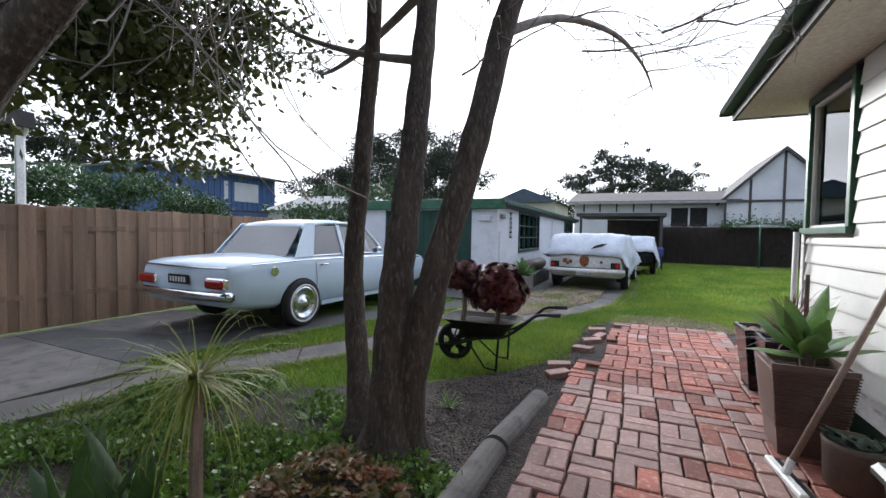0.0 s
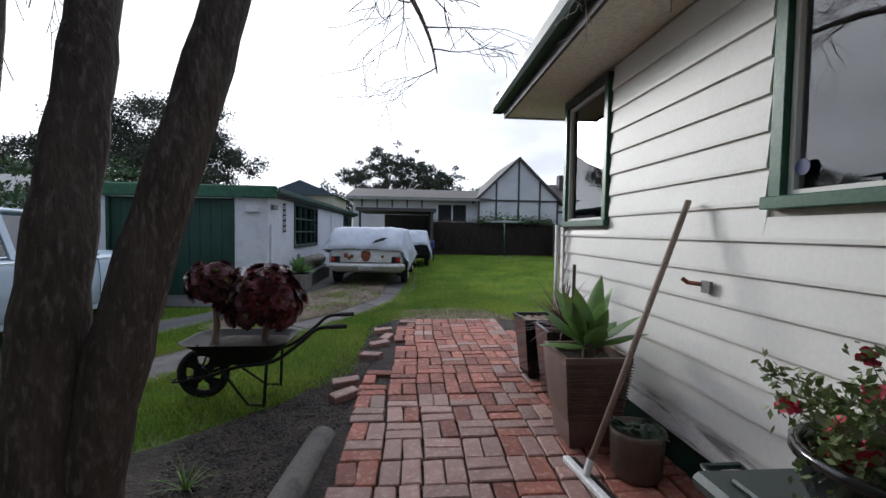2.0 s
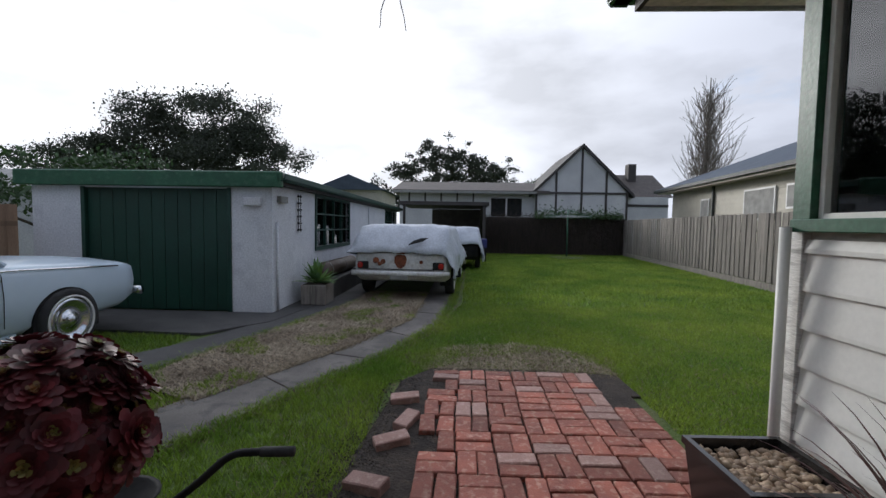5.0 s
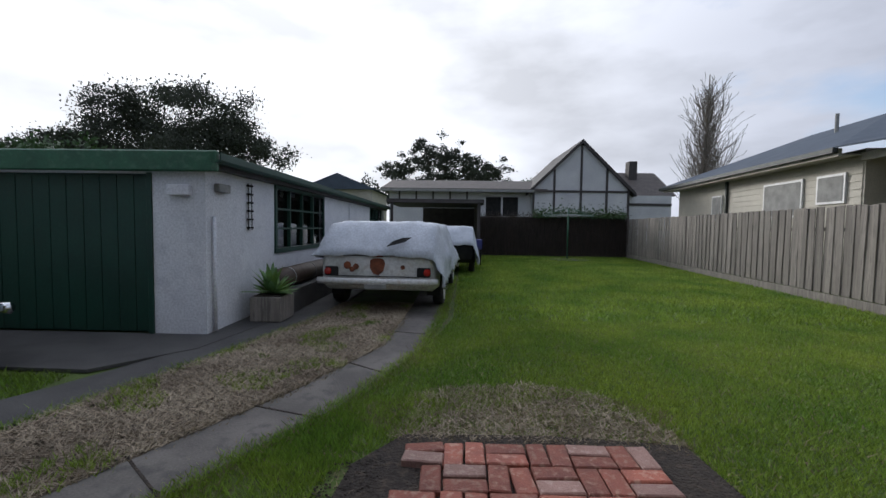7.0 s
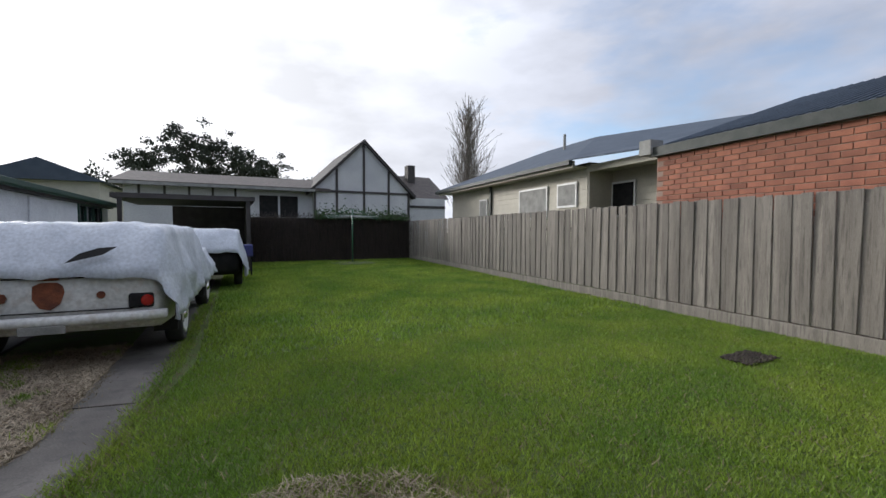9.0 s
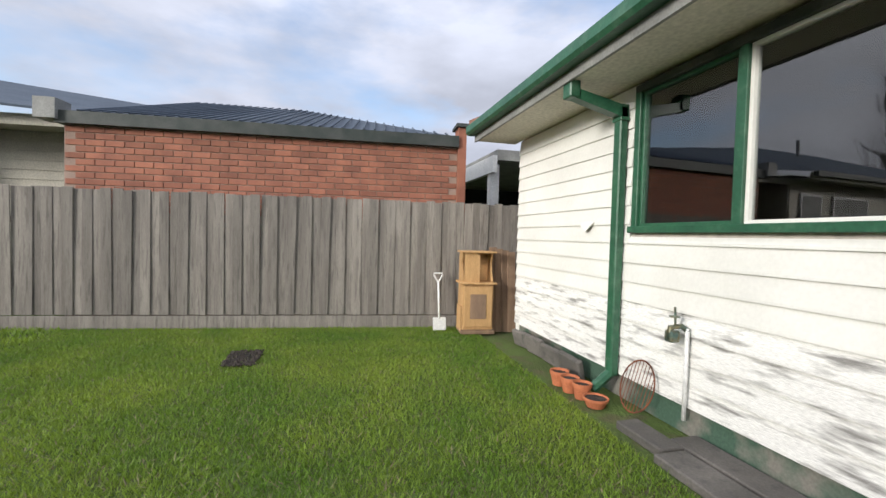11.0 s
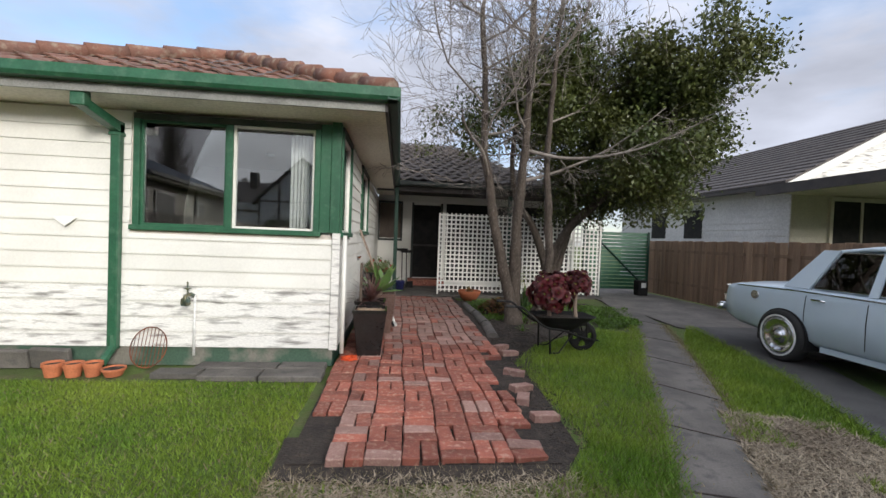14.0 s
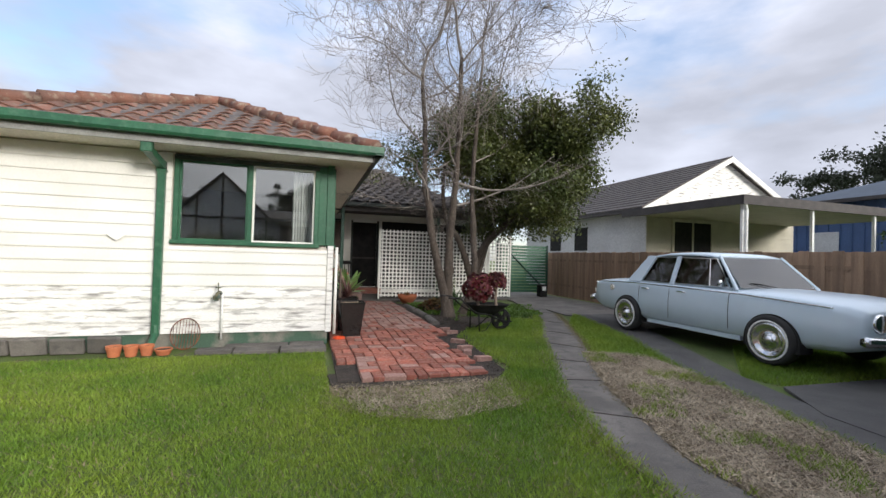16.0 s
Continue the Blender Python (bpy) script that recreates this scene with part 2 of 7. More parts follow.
M_BRUSH = mat("dark_brush_fence", (0.10, 0.078, 0.066), (0.06, 0.048, 0.042), 0.95, 3, 40, 1.0, stretch=(5, 5, 0.5), dist=0.05)
M_PEBBLE = mat("pebbles", (0.36, 0.27, 0.18), (0.26, 0.175, 0.11), 0.55, 30, 90, 0.1, island=0.35)
M_RED = mat("tail_lamp_red", (0.35, 0.02, 0.015), (0.28, 0.015, 0.012), 0.12, 8, 40, 0.0)
M_PINK = mat("red_petal", (0.55, 0.018, 0.06), (0.42, 0.012, 0.04), 0.5, 20, 60, 0.0, island=0.2)
M_ORANGE = mat("orange_cord", (0.75, 0.10, 0.02), (0.6, 0.07, 0.015), 0.6, 20, 60, 0.0)
M_TAP = mat("green_brass_tap", (0.10, 0.17, 0.16), (0.2, 0.17, 0.09), 0.4, 20, 60, 0.1, metal=0.7)
M_INTERIOR = mat("car_seat_vinyl", (0.25, 0.31, 0.34), (0.2, 0.26, 0.29), 0.5, 8, 60, 0.05)
M_FABRICBLUE = mat("blue_plastic", (0.03, 0.035, 0.16), (0.025, 0.03, 0.12), 0.5, 6, 40, 0.05)
L_GRASS = leafy("grass_blades", (0.27, 0.36, 0.045), (0.14, 0.25, 0.026), 0.55, 0.9, 0.4, 0.4)
L_DRY = leafy("dry_grass", (0.30, 0.25, 0.14), (0.20, 0.165, 0.09), 0.7, 2, 0.3, 0.2)
L_STRAW = leafy("dead_straw", (0.44, 0.37, 0.27), (0.26, 0.21, 0.15), 0.8, 1.6, 0.4, 0.12)
L_EVER = leafy("evergreen_leaf", (0.060, 0.085, 0.020), (0.10, 0.11, 0.028), 0.42, 1.2, 0.45, 0.2)
L_FAR = leafy("far_foliage", (0.042, 0.052, 0.030), (0.028, 0.036, 0.022), 0.7, 0.3, 0.3, 0.12)
L_HEDGE = leafy("hedge_leaf", (0.05, 0.10, 0.03), (0.035, 0.07, 0.022), 0.5, 1.0, 0.35, 0.2)
L_AEON = leafy("dark_red_rosette", (0.115, 0.012, 0.016), (0.05, 0.007, 0.010), 0.55, 5, 0.4, 0.12)
L_AEONG = leafy("green_rosette_heart", (0.20, 0.22, 0.05), (0.22, 0.10, 0.04), 0.35, 9, 0.3, 0.15)
L_AGAVE = leafy("agave_leaf", (0.13, 0.235, 0.095), (0.17, 0.28, 0.06), 0.42, 5, 0.15, 0.25)
L_CORDY = leafy("dark_strap_leaf", (0.085, 0.035, 0.038), (0.13, 0.065, 0.05), 0.4, 6, 0.35, 0.15)
L_AZAL = leafy("azalea_leaf", (0.10, 0.155, 0.04), (0.14, 0.17, 0.07), 0.5, 9, 0.35, 0.2)
L_COVER = leafy("ground_cover_leaf", (0.12, 0.22, 0.03), (0.085, 0.15, 0.025), 0.5, 2, 0.35, 0.25)
L_PAPY = leafy("papyrus_strand", (0.24, 0.25, 0.055), (0.15, 0.19, 0.04), 0.55, 3, 0.35, 0.3)
L_RUSTY = leafy("rusty_succulent", (0.22, 0.085, 0.03), (0.11, 0.13, 0.03), 0.5, 6, 0.4, 0.15)
G_WIN, G_CAR = glass("window_glass", (0.80, 0.84, 0.84)), glass("car_glass", (0.72, 0.80, 0.82))

# ---- building helpers ----
def thing(name, loc, label="", category="", group="", kind="", rz=0.0):
    ob = tagged(new(name), label, category, group, kind)
    ob.matrix_basis = pose(*loc, 0, 0, rz)
    ob.empty_display_size = 0.1
    return ob

def world_of(ob):
    m = ob.matrix_basis.copy()
    while ob.parent:
        ob = ob.parent
        m = ob.matrix_basis @ m
    return m

def link(name, me, material, parent=None, label="", category="", kind="", smooth=False):
    me.materials.append(material)
    if smooth:
        me.polygons.foreach_set("use_smooth", [True] * len(me.polygons))
    ob = tagged(new(name, me), label, category, "", kind)
    ob.parent = parent
    return ob

def part(name, bm, material, parent=None, label="", smooth=False, local=False, category="", kind=""):
    """One mesh object from a bmesh; the bmesh is in world places unless local."""
    if parent and not local:
        bm.transform(world_of(parent).inverted())
    me = bpy.data.meshes.new(name)
    bmesh.ops.recalc_face_normals(bm, faces=bm.faces[:])
    bm.to_mesh(me)
    bm.free()
    return link(name, me, material, parent, label, category, kind, smooth)

def arrays(name, verts, faces, material, parent=None, label="", category="", kind="", smooth=False):
    me = bpy.data.meshes.new(name)
    verts, faces = np.asarray(verts, dtype=np.float32), np.asarray(faces, dtype=np.int32)
    n, k = faces.shape
    me.vertices.add(len(verts)); me.vertices.foreach_set("co", verts.ravel())
    me.loops.add(n * k); me.loops.foreach_set("vertex_index", faces.ravel())
    me.polygons.add(n); me.polygons.foreach_set("loop_start", np.arange(0, n * k, k, dtype=np.int32))
    me.update(calc_edges=True)
    return link(name, me, material, parent, label, category, kind, smooth)

def box(x0, y0, z0, x1, y1, z1, bevel=0.0, bm=None, m=None):
    own = bmesh.new()
    v = [own.verts.new((x, y, z)) for x in (x0, x1) for y in (y0, y1) for z in (z0, z1)]
    for f in ((0, 1, 3, 2), (4, 6, 7, 5), (0, 4, 5, 1), (2, 3, 7, 6), (0, 2, 6, 4), (1, 5, 7, 3)):
        own.faces.new([v[i] for i in f])
    if bevel:
        bmesh.ops.bevel(own, geom=own.edges[:], offset=bevel, segments=1, affect="EDGES")
    if m:
        own.transform(m)
    if bm is None:
        return own
    me = bpy.data.meshes.new("tmp"); own.to_mesh(me); own.free(); bm.from_mesh(me); bpy.data.meshes.remove(me)
    return bm

def tube(pts, radii, n=8, bm=None, cap=True):
    bm = bm or bmesh.new()
    pts = [Vector(p) for p in pts]
    if isinstance(radii, (int, float)):
        radii = [radii] * len(pts)
    rings = []
    up = None
    for i, p in enumerate(pts):
        d = (pts[min(i + 1, len(pts) - 1)] - pts[max(i - 1, 0)]).normalized()
        up = up or (Vector((0, 0, 1)) if abs(d.z) < 0.9 else Vector((1, 0, 0)))
        a = d.cross(up).normalized(); b = a.cross(d).normalized(); up = b
        rings.append([bm.verts.new(p + (a * math.cos(t) + b * math.sin(t)) * radii[i]) for t in (k * math.tau / n for k in range(n))])
    for r0, r1 in zip(rings, rings[1:]):
        for k in range(n):
            bm.faces.new((r0[k], r0[(k + 1) % n], r1[(k + 1) % n], r1[k]))
    if cap and n > 2:
        bm.faces.new(rings[0]); bm.faces.new(rings[-1])
    return bm

def lathe(profile, n=24, bm=None, m=None):
    """Turns (radius, z) points round the z axis."""
    own = bmesh.new()
    rings = [[own.verts.new((r * math.cos(k * math.tau / n), r * math.sin(k * math.tau / n), z)) for k in range(n)] for r, z in profile]
    for r0, r1 in zip(rings, rings[1:]):
        for k in range(n):
            own.faces.new((r0[k], r0[(k + 1) % n], r1[(k + 1) % n], r1[k]))
    if profile[0] != profile[-1]:
        own.faces.new(rings[0]); own.faces.new(rings[-1])
    if m:
        own.transform(m)
    if bm is None:
        return own
    me = bpy.data.meshes.new("tmp"); own.to_mesh(me); own.free(); bm.from_mesh(me); bpy.data.meshes.remove(me)
    return bm

def prism(poly, axis, a, b):
    """A polygon in the two other axes, drawn out along an axis from a to b."""
    bm = bmesh.new()
    def at(p, v):
        return {"x": (v, p[0], p[1]), "y": (p[0], v, p[1]), "z": (p[0], p[1], v)}[axis]
    r0, r1 = [bm.verts.new(at(p, a)) for p in poly], [bm.verts.new(at(p, b)) for p in poly]
    n = len(poly)
    for k in range(n):
        bm.faces.new((r0[k], r0[(k + 1) % n], r1[(k + 1) % n], r1[k]))
    bm.faces.new(r0); bm.faces.new(r1)
    return bm

def loft(sections, close=True):
    bm = bmesh.new()
    rings = [[bm.verts.new(p) for p in s] for s in sections]
    n = len(rings[0])
    for r0, r1 in zip(rings, rings[1:]):
        for k in range(n if close else n - 1):
            bm.faces.new((r0[k], r0[(k + 1) % n], r1[(k + 1) % n], r1[k]))
    if close:
        bm.faces.new(rings[0]); bm.faces.new(rings[-1])
    return bm

def leaf_cloud(centres, size, seed, aspect=0.45, droop=0.2, quad=True):
    """Leaf blades, one diamond each, at the given places."""
    rng = np.random.default_rng(seed)
    c = np.asarray(centres, dtype=np.float32)
    n = len(c)
    d = rng.normal(size=(n, 3)); d[:, 2] -= droop; d /= np.linalg.norm(d, axis=1)[:, None]
    s = np.cross(d, rng.normal(size=(n, 3))); s /= np.linalg.norm(s, axis=1)[:, None]
    ln = (size * rng.uniform(0.6, 1.3, n))[:, None]
    v = np.stack([c, c + d * ln * 0.5 + s * ln * aspect * 0.5, c + d * ln, c + d * ln * 0.5 - s * ln * aspect * 0.5], 1).reshape(-1, 3)
    return v, np.arange(n * 4).reshape(n, 4)

# ---- ground ----
def sheet(name, poly, z, material, label, category, thick=0.03):
    bm = prism(poly, "z", z - thick, z)
    return part(name, bm, material, label=label, category=category, kind="structure")

bm = bmesh.new()
bmesh.ops.create_grid(bm, x_segments=60, y_segments=60, size=300)
part("ground", bm, M_GROUND, label="mown lawn ground and far land", category="ground", kind="structure").location.z = -0.03

sheet("garden_bed", [(-3.4, 0.4), (-0.25, 0.4), (-0.22, 4.2), (0.0, 5.6), (-0.05, 7.0), (1.75, 7.0), (1.72, 7.5), (0.9, 7.58), (0.0, 7.55), (-0.25, 7.2), (-0.4, 5.6), (-0.75, 4.6), (-1.3, 3.95), (-2.2, 3.3), (-3.3, 2.0)], -0.012, M_SOIL, "bare dark soil beside the brick path", "soil")
sheet("path_bed", [(-0.33, -0.4), (1.66, -0.4), (1.66, 7.36), (-0.05, 7.4), (-0.33, 3.5)], -0.004, M_SOIL, "soil between and under the path bricks", "soil")
sheet("driveway_apron", [(-6.5, -4.0), (-4.2, -4.0), (-4.0, 1.6), (-3.9, 3.0), (-4.1, 3.2), (-4.2, 5.0), (-6.5, 5.0)], -0.002, M_CONC, "grey old concrete driveway by the fence", "driveway")
sheet("driveway", [(-4.2, -0.6), (-3.4, 2.2), (-2.75, 3.7), (-1.75, 5.45), (-1.05, 6.9), (-0.5, 7.95), (-0.05, 9.3), (0.12, 11.0), (0.3, 19.0), (-0.3, 19.0), (-0.4, 11.0), (-0.5, 9.5), (-1.0, 8.1), (-1.7, 6.9), (-2.3, 5.8), (-3.1, 4.2), (-3.75, 2.8), (-4.3, 0.5)], 0.0, M_CONC, "cracked concrete wheel strip beside the lawn", "driveway")
sheet("driveway_strip", [(-4.15, 3.0), (-3.35, 5.6), (-2.45, 7.6), (-2.0, 9.1), (-1.55, 11.0), (-1.5, 18.0), (-2.1, 18.0), (-2.1, 11.0), (-2.45, 9.2), (-2.85, 8.1), (-4.0, 5.8), (-4.9, 3.9), (-6.4, 3.5), (-6.4, 3.0)], 0.004, M_ASPH, "dark stained wheel strip of the driveway", "driveway")
sheet("garage_apron", [(-6.3, 8.6), (-2.9, 8.5), (-2.35, 9.2), (-2.05, 11.0), (-2.05, 17.0), (-2.6, 17.0), (-2.6, 9.75), (-6.3, 9.75)], 0.010, M_ASPH, "dark concrete apron before the garage", "concrete")
sheet("straw_bed", [(-1.75, 6.6), (-0.95, 8.15), (-0.45, 9.5), (-0.38, 12.0), (-1.55, 12.0), (-1.6, 11.0), (-2.0, 9.1), (-2.45, 7.6), (-2.5, 6.9)], 0.002, M_STRAWBED, "dead straw litter between the wheel strips", "straw")

# ---- grass, straw, soil crumbs: uncountable ----
def inside(px, py, poly):
    c = np.zeros(len(px), bool)
    j = len(poly) - 1
    for i in range(len(poly)):
        (x0, y0), (x1, y1) = poly[i], poly[j]
        k = ((y0 > py) != (y1 > py)) & (px < (x1 - x0) * (py - y0) / (y1 - y0 + 1e-9) + x0)
        c ^= k
        j = i
    return c

def scatter(poly, density, seed, not_in=()):
    rng = np.random.default_rng(seed)
    a = np.array(poly)
    lo, hi = a.min(0), a.max(0)
    n = int((hi - lo).prod() * density)
    p = rng.uniform(lo, hi, (n, 2))
    k = inside(p[:, 0], p[:, 1], poly)
    for q in not_in:
        k &= ~inside(p[:, 0], p[:, 1], q)
    return p[k]

def blades(name, pts, height, width, material, label, seed, lean=0.6, z=-0.03, category="grass"):
    rng = np.random.default_rng(seed)
    n = len(pts)
    base = np.column_stack([pts, np.full(n, z)])
    a = rng.uniform(0, math.tau, n)
    w = np.column_stack([np.cos(a), np.sin(a), np.zeros(n)]) * (width * rng.uniform(0.6, 1.3, n))[:, None]
    b = rng.uniform(0, math.tau, n)
    h = height * rng.uniform(0.45, 1.25, n)
    tip = base + np.column_stack([np.cos(b) * h * lean, np.sin(b) * h * lean, h])
    v = np.stack([base - w, base + w, tip], 1).reshape(-1, 3)
    return arrays(name, v, np.arange(n * 3).reshape(n, 3), material, label=label, category=category, kind="stuff")

LAWN = [(1.75, 5.9), (3.1, 5.95), (6.6, 5.85), (8.4, 25.0), (0.6, 25.0), (0.35, 12.0), (0.1, 9.6), (-0.4, 8.1), (-0.75, 7.5), (0.1, 7.9), (1.7, 7.8)]
NEARLAWN = [(1.75, 5.9), (6.6, 5.8), (7.1, 11.0), (0.3, 11.0), (-0.05, 9.3), (-0.4, 8.1), (0.2, 7.85), (1.2, 8.2), (1.75, 7.7)]
blades("lawn_grass", scatter(NEARLAWN, 7500, 1), 0.036, 0.004, L_GRASS, "short green lawn grass", 2)
blades("far_lawn_grass", scatter([(0.3, 11.0), (7.1, 11.0), (8.4, 25.0), (0.6, 25.0)], 1300, 3), 0.06, 0.010, L_GRASS, "short green lawn grass farther back", 4)
VERGE = [(-0.35, 5.2), (-0.35, 7.3), (-0.3, 8.0), (-0.6, 7.8), (-1.1, 6.85), (-1.8, 5.4), (-2.8, 3.6), (-2.3, 3.3), (-1.4, 3.95), (-0.8, 4.5)]
blades("verge_grass", scatter(VERGE, 4200, 5), 0.06, 0.0045, L_GRASS, "green grass strip around the wheelbarrow", 6)
MIDDLE = [(-3.1, 4.3), (-2.35, 5.75), (-1.8, 6.7), (-2.4, 6.9), (-2.5, 7.5), (-3.4, 5.5), (-4.0, 3.1)]
blades("drive_grass", scatter(MIDDLE, 5000, 7), 0.06, 0.005, L_GRASS, "green grass between the wheel strips", 8)
blades("garage_grass", scatter([(-4.6, 6.6), (-2.95, 8.0), (-3.0, 8.45), (-6.2, 8.5), (-6.2, 7.0)], 3500, 9), 0.06, 0.005, L_GRASS, "green grass before the garage", 10)
BED = [(-3.9, 1.3), (-0.5, 0.7), (-0.5, 2.6), (-2.2, 3.4), (-3.2, 3.0)]
blades("corner_grass", scatter([(-0.5, 6.9), (-0.1, 7.45), (0.25, 7.75), (0.25, 8.1), (-0.4, 8.15), (-0.9, 7.2)], 6000, 38), 0.05, 0.0045, L_GRASS, "green grass at the corner of the path", 39)
blades("bed_weeds", scatter(BED, 700, 11), 0.08, 0.007, L_COVER, "bright green weeds in the garden bed", 12, 0.9)
blades("dry_grass", scatter([(0.0, 7.45), (1.75, 7.4), (1.85, 8.0), (1.2, 8.45), (0.2, 8.35), (-0.5, 7.9)], 4200, 13), 0.035, 0.004, L_DRY, "dry straw-coloured grass at the path end", 14, 1.4)
blades("edge_straw", scatter([(-0.9, 5.0), (-0.3, 5.0), (-0.2, 7.5), (-0.7, 7.9), (-1.0, 7.0)], 900, 15), 0.03, 0.004, L_DRY, "dry grass litter along the soil edge", 16, 1.6)

blades("lawn_litter", scatter(NEARLAWN, 420, 19), 0.030, 0.005, L_DRY, "scattered dry stalks in the lawn", 20, 1.6)

def stones(name, pts, size, material, label, seed, z=0.0, category="stones"):
    rng = np.random.default_rng(seed)
    n = len(pts)
    o = np.array([(1, 0, 0), (-1, 0, 0), (0, 1, 0), (0, -1, 0), (0, 0, 1), (0, 0, -1)], float)
    f = np.array([(0, 2, 4), (2, 1, 4), (1, 3, 4), (3, 0, 4), (2, 0, 5), (1, 2, 5), (3, 1, 5), (0, 3, 5)])
    s = rng.uniform(0.5, 1.2, (n, 1, 1)) * size * rng.uniform(0.6, 1.2, (n, 6, 1))
    a = rng.uniform(0, math.tau, n)
    rot = np.zeros((n, 3, 3)); rot[:, 0, 0] = np.cos(a); rot[:, 0, 1] = -np.sin(a); rot[:, 1, 0] = np.sin(a); rot[:, 1, 1] = np.cos(a); rot[:, 2, 2] = 0.6
    v = np.einsum("nij,nkj->nki", rot, o[None] * s)
    zz = np.full(n, z) if np.isscalar(z) else z
    v += np.column_stack([pts, zz + size * 0.2])[:, None, :]
    return arrays(name, v.reshape(-1, 3), (f[None] + 6 * np.arange(n)[:, None, None]).reshape(-1, 3), material, label=label, category=category, kind="stuff")

GR = [(-1.75, 6.6), (-0.95, 8.15), (-0.45, 9.5), (-0.38, 12.0), (-1.55, 12.0), (-1.6, 11.0), (-2.0, 9.1), (-2.45, 7.6), (-2.5, 6.9)]
blades("straw", scatter(GR, 7000, 21), 0.030, 0.0055, L_STRAW, "matted dead straw grass between the wheel strips", 22, 2.2, 0.0, "dry grass")
blades("straw_far", scatter([(-0.4, 12.0), (-1.55, 12.0), (-1.6, 10.0), (-0.5, 10.0)], 1500, 29), 0.03, 0.009, L_STRAW, "dead straw grass beneath the parked wagon", 30, 2.2, 0.0, "dry grass")
TUFT = [p for p in scatter(GR, 260, 35) if noise.noise(Vector((p[0] * 2.1, p[1] * 2.1, 5.0))) > 0.12]
blades("straw_tufts", np.repeat(np.array(TUFT), 12, 0) + np.random.default_rng(36).normal(0, 0.025, (len(TUFT) * 12, 2)), 0.05, 0.004, L_GRASS, "green tufts in the dead straw", 37, 0.7, 0.0)
blades("patch_straw", scatter([(-0.1, 7.5), (1.75, 7.5), (1.5, 8.25), (0.9, 8.5), (0.1, 8.3)], 4200, 23), 0.026, 0.006, L_STRAW, "dead straw in the worn lawn patch", 24, 2.2, -0.02, "dry grass")
stones("soil_clods", scatter([(-0.9, 2.4), (-0.35, 2.6), (-0.1, 5.6), (0.0, 7.3), (-0.35, 7.2), (-0.6, 5.2), (-1.2, 3.9)], 1400, 25), 0.009, M_SOIL, "crumbs of dark soil beside the path", 26, -0.012, "soil")
blades("patch_grass", scatter([(-0.1, 7.6), (1.8, 7.5), (1.9, 8.2), (1.2, 8.6), (0.0, 8.5)], 1500, 17), 0.035, 0.004, L_GRASS, "thin green grass in the worn patch", 18)
blades("leaf_litter", scatter([(-3.2, 0.8), (-0.4, 0.8), (-0.4, 4.0), (-1.2, 3.9), (-2.6, 2.8)], 500, 27), 0.02, 0.012, M_HANDLE, "brown leaf litter in the garden bed", 28, 2.5, category="leaf litter")
rngh = np.random.default_rng(31)
hp = np.column_stack([rngh.uniform(-0.26, 0.26, 500), rngh.uniform(-0.15, 0.15, 500)]) + np.array([5.4, 8.6])
stones("bare_patch", hp, 0.03, M_SOIL, "small bare brown patch in the lawn", 32, -0.01, "soil")

# ---- the white weatherboard house ----
house = thing("house", (1.68, 5.37, 0), "white weatherboard house wing with green trim and a tiled hip roof", "house", kind="structure")
FX0, FX1, FY = 1.68, 5.92, 5.37
Z0, Z1 = 0.19, 2.56
WIN = (1.76, 3.70, 1.38, 2.56)        # the front window: x0, x1, z0, z1
SW1 = (4.46, 5.33, 1.38, 2.56)        # the corner window's return on the side wall: y0, y1, z0, z1
SW2 = (1.60, 2.99, 1.43, 2.53)

def pieces(a0, a1, z0, z1, holes):
    """Rectangles that fill a0..a1 by z0..z1 around the holes."""
    out, cuts = [], sorted({z0, z1, *(h[2] for h in holes), *(h[3] for h in holes)})
    for lo, hi in zip(cuts, cuts[1:]):
        if lo < z0 or hi > z1:
            continue
        x = a0
        for h in sorted(holes):
            if h[2] < hi - 1e-6 and h[3] > lo + 1e-6:
                if h[0] > x + 1e-6:
                    out.append((x, h[0], lo, hi))
                x = max(x, h[1])
        if x < a1 - 1e-6:
            out.append((x, a1, lo, hi))
    return out

def wall(name, axis, at, out, a0, a1, z0, z1, holes, material, thick=0.1, parent=None, label="", category="wall"):
    bm = bmesh.new()
    for p, q, lo, hi in pieces(a0, a1, z0, z1, holes):
        if axis == "x":
            box(p, min(at, at - out * thick), lo, q, max(at, at - out * thick), hi, bm=bm)
        else:
            box(min(at, at - out * thick), p, lo, max(at, at - out * thick), q, hi, bm=bm)
    return part(name, bm, material, parent, label, category="" if parent else category, kind="structure")

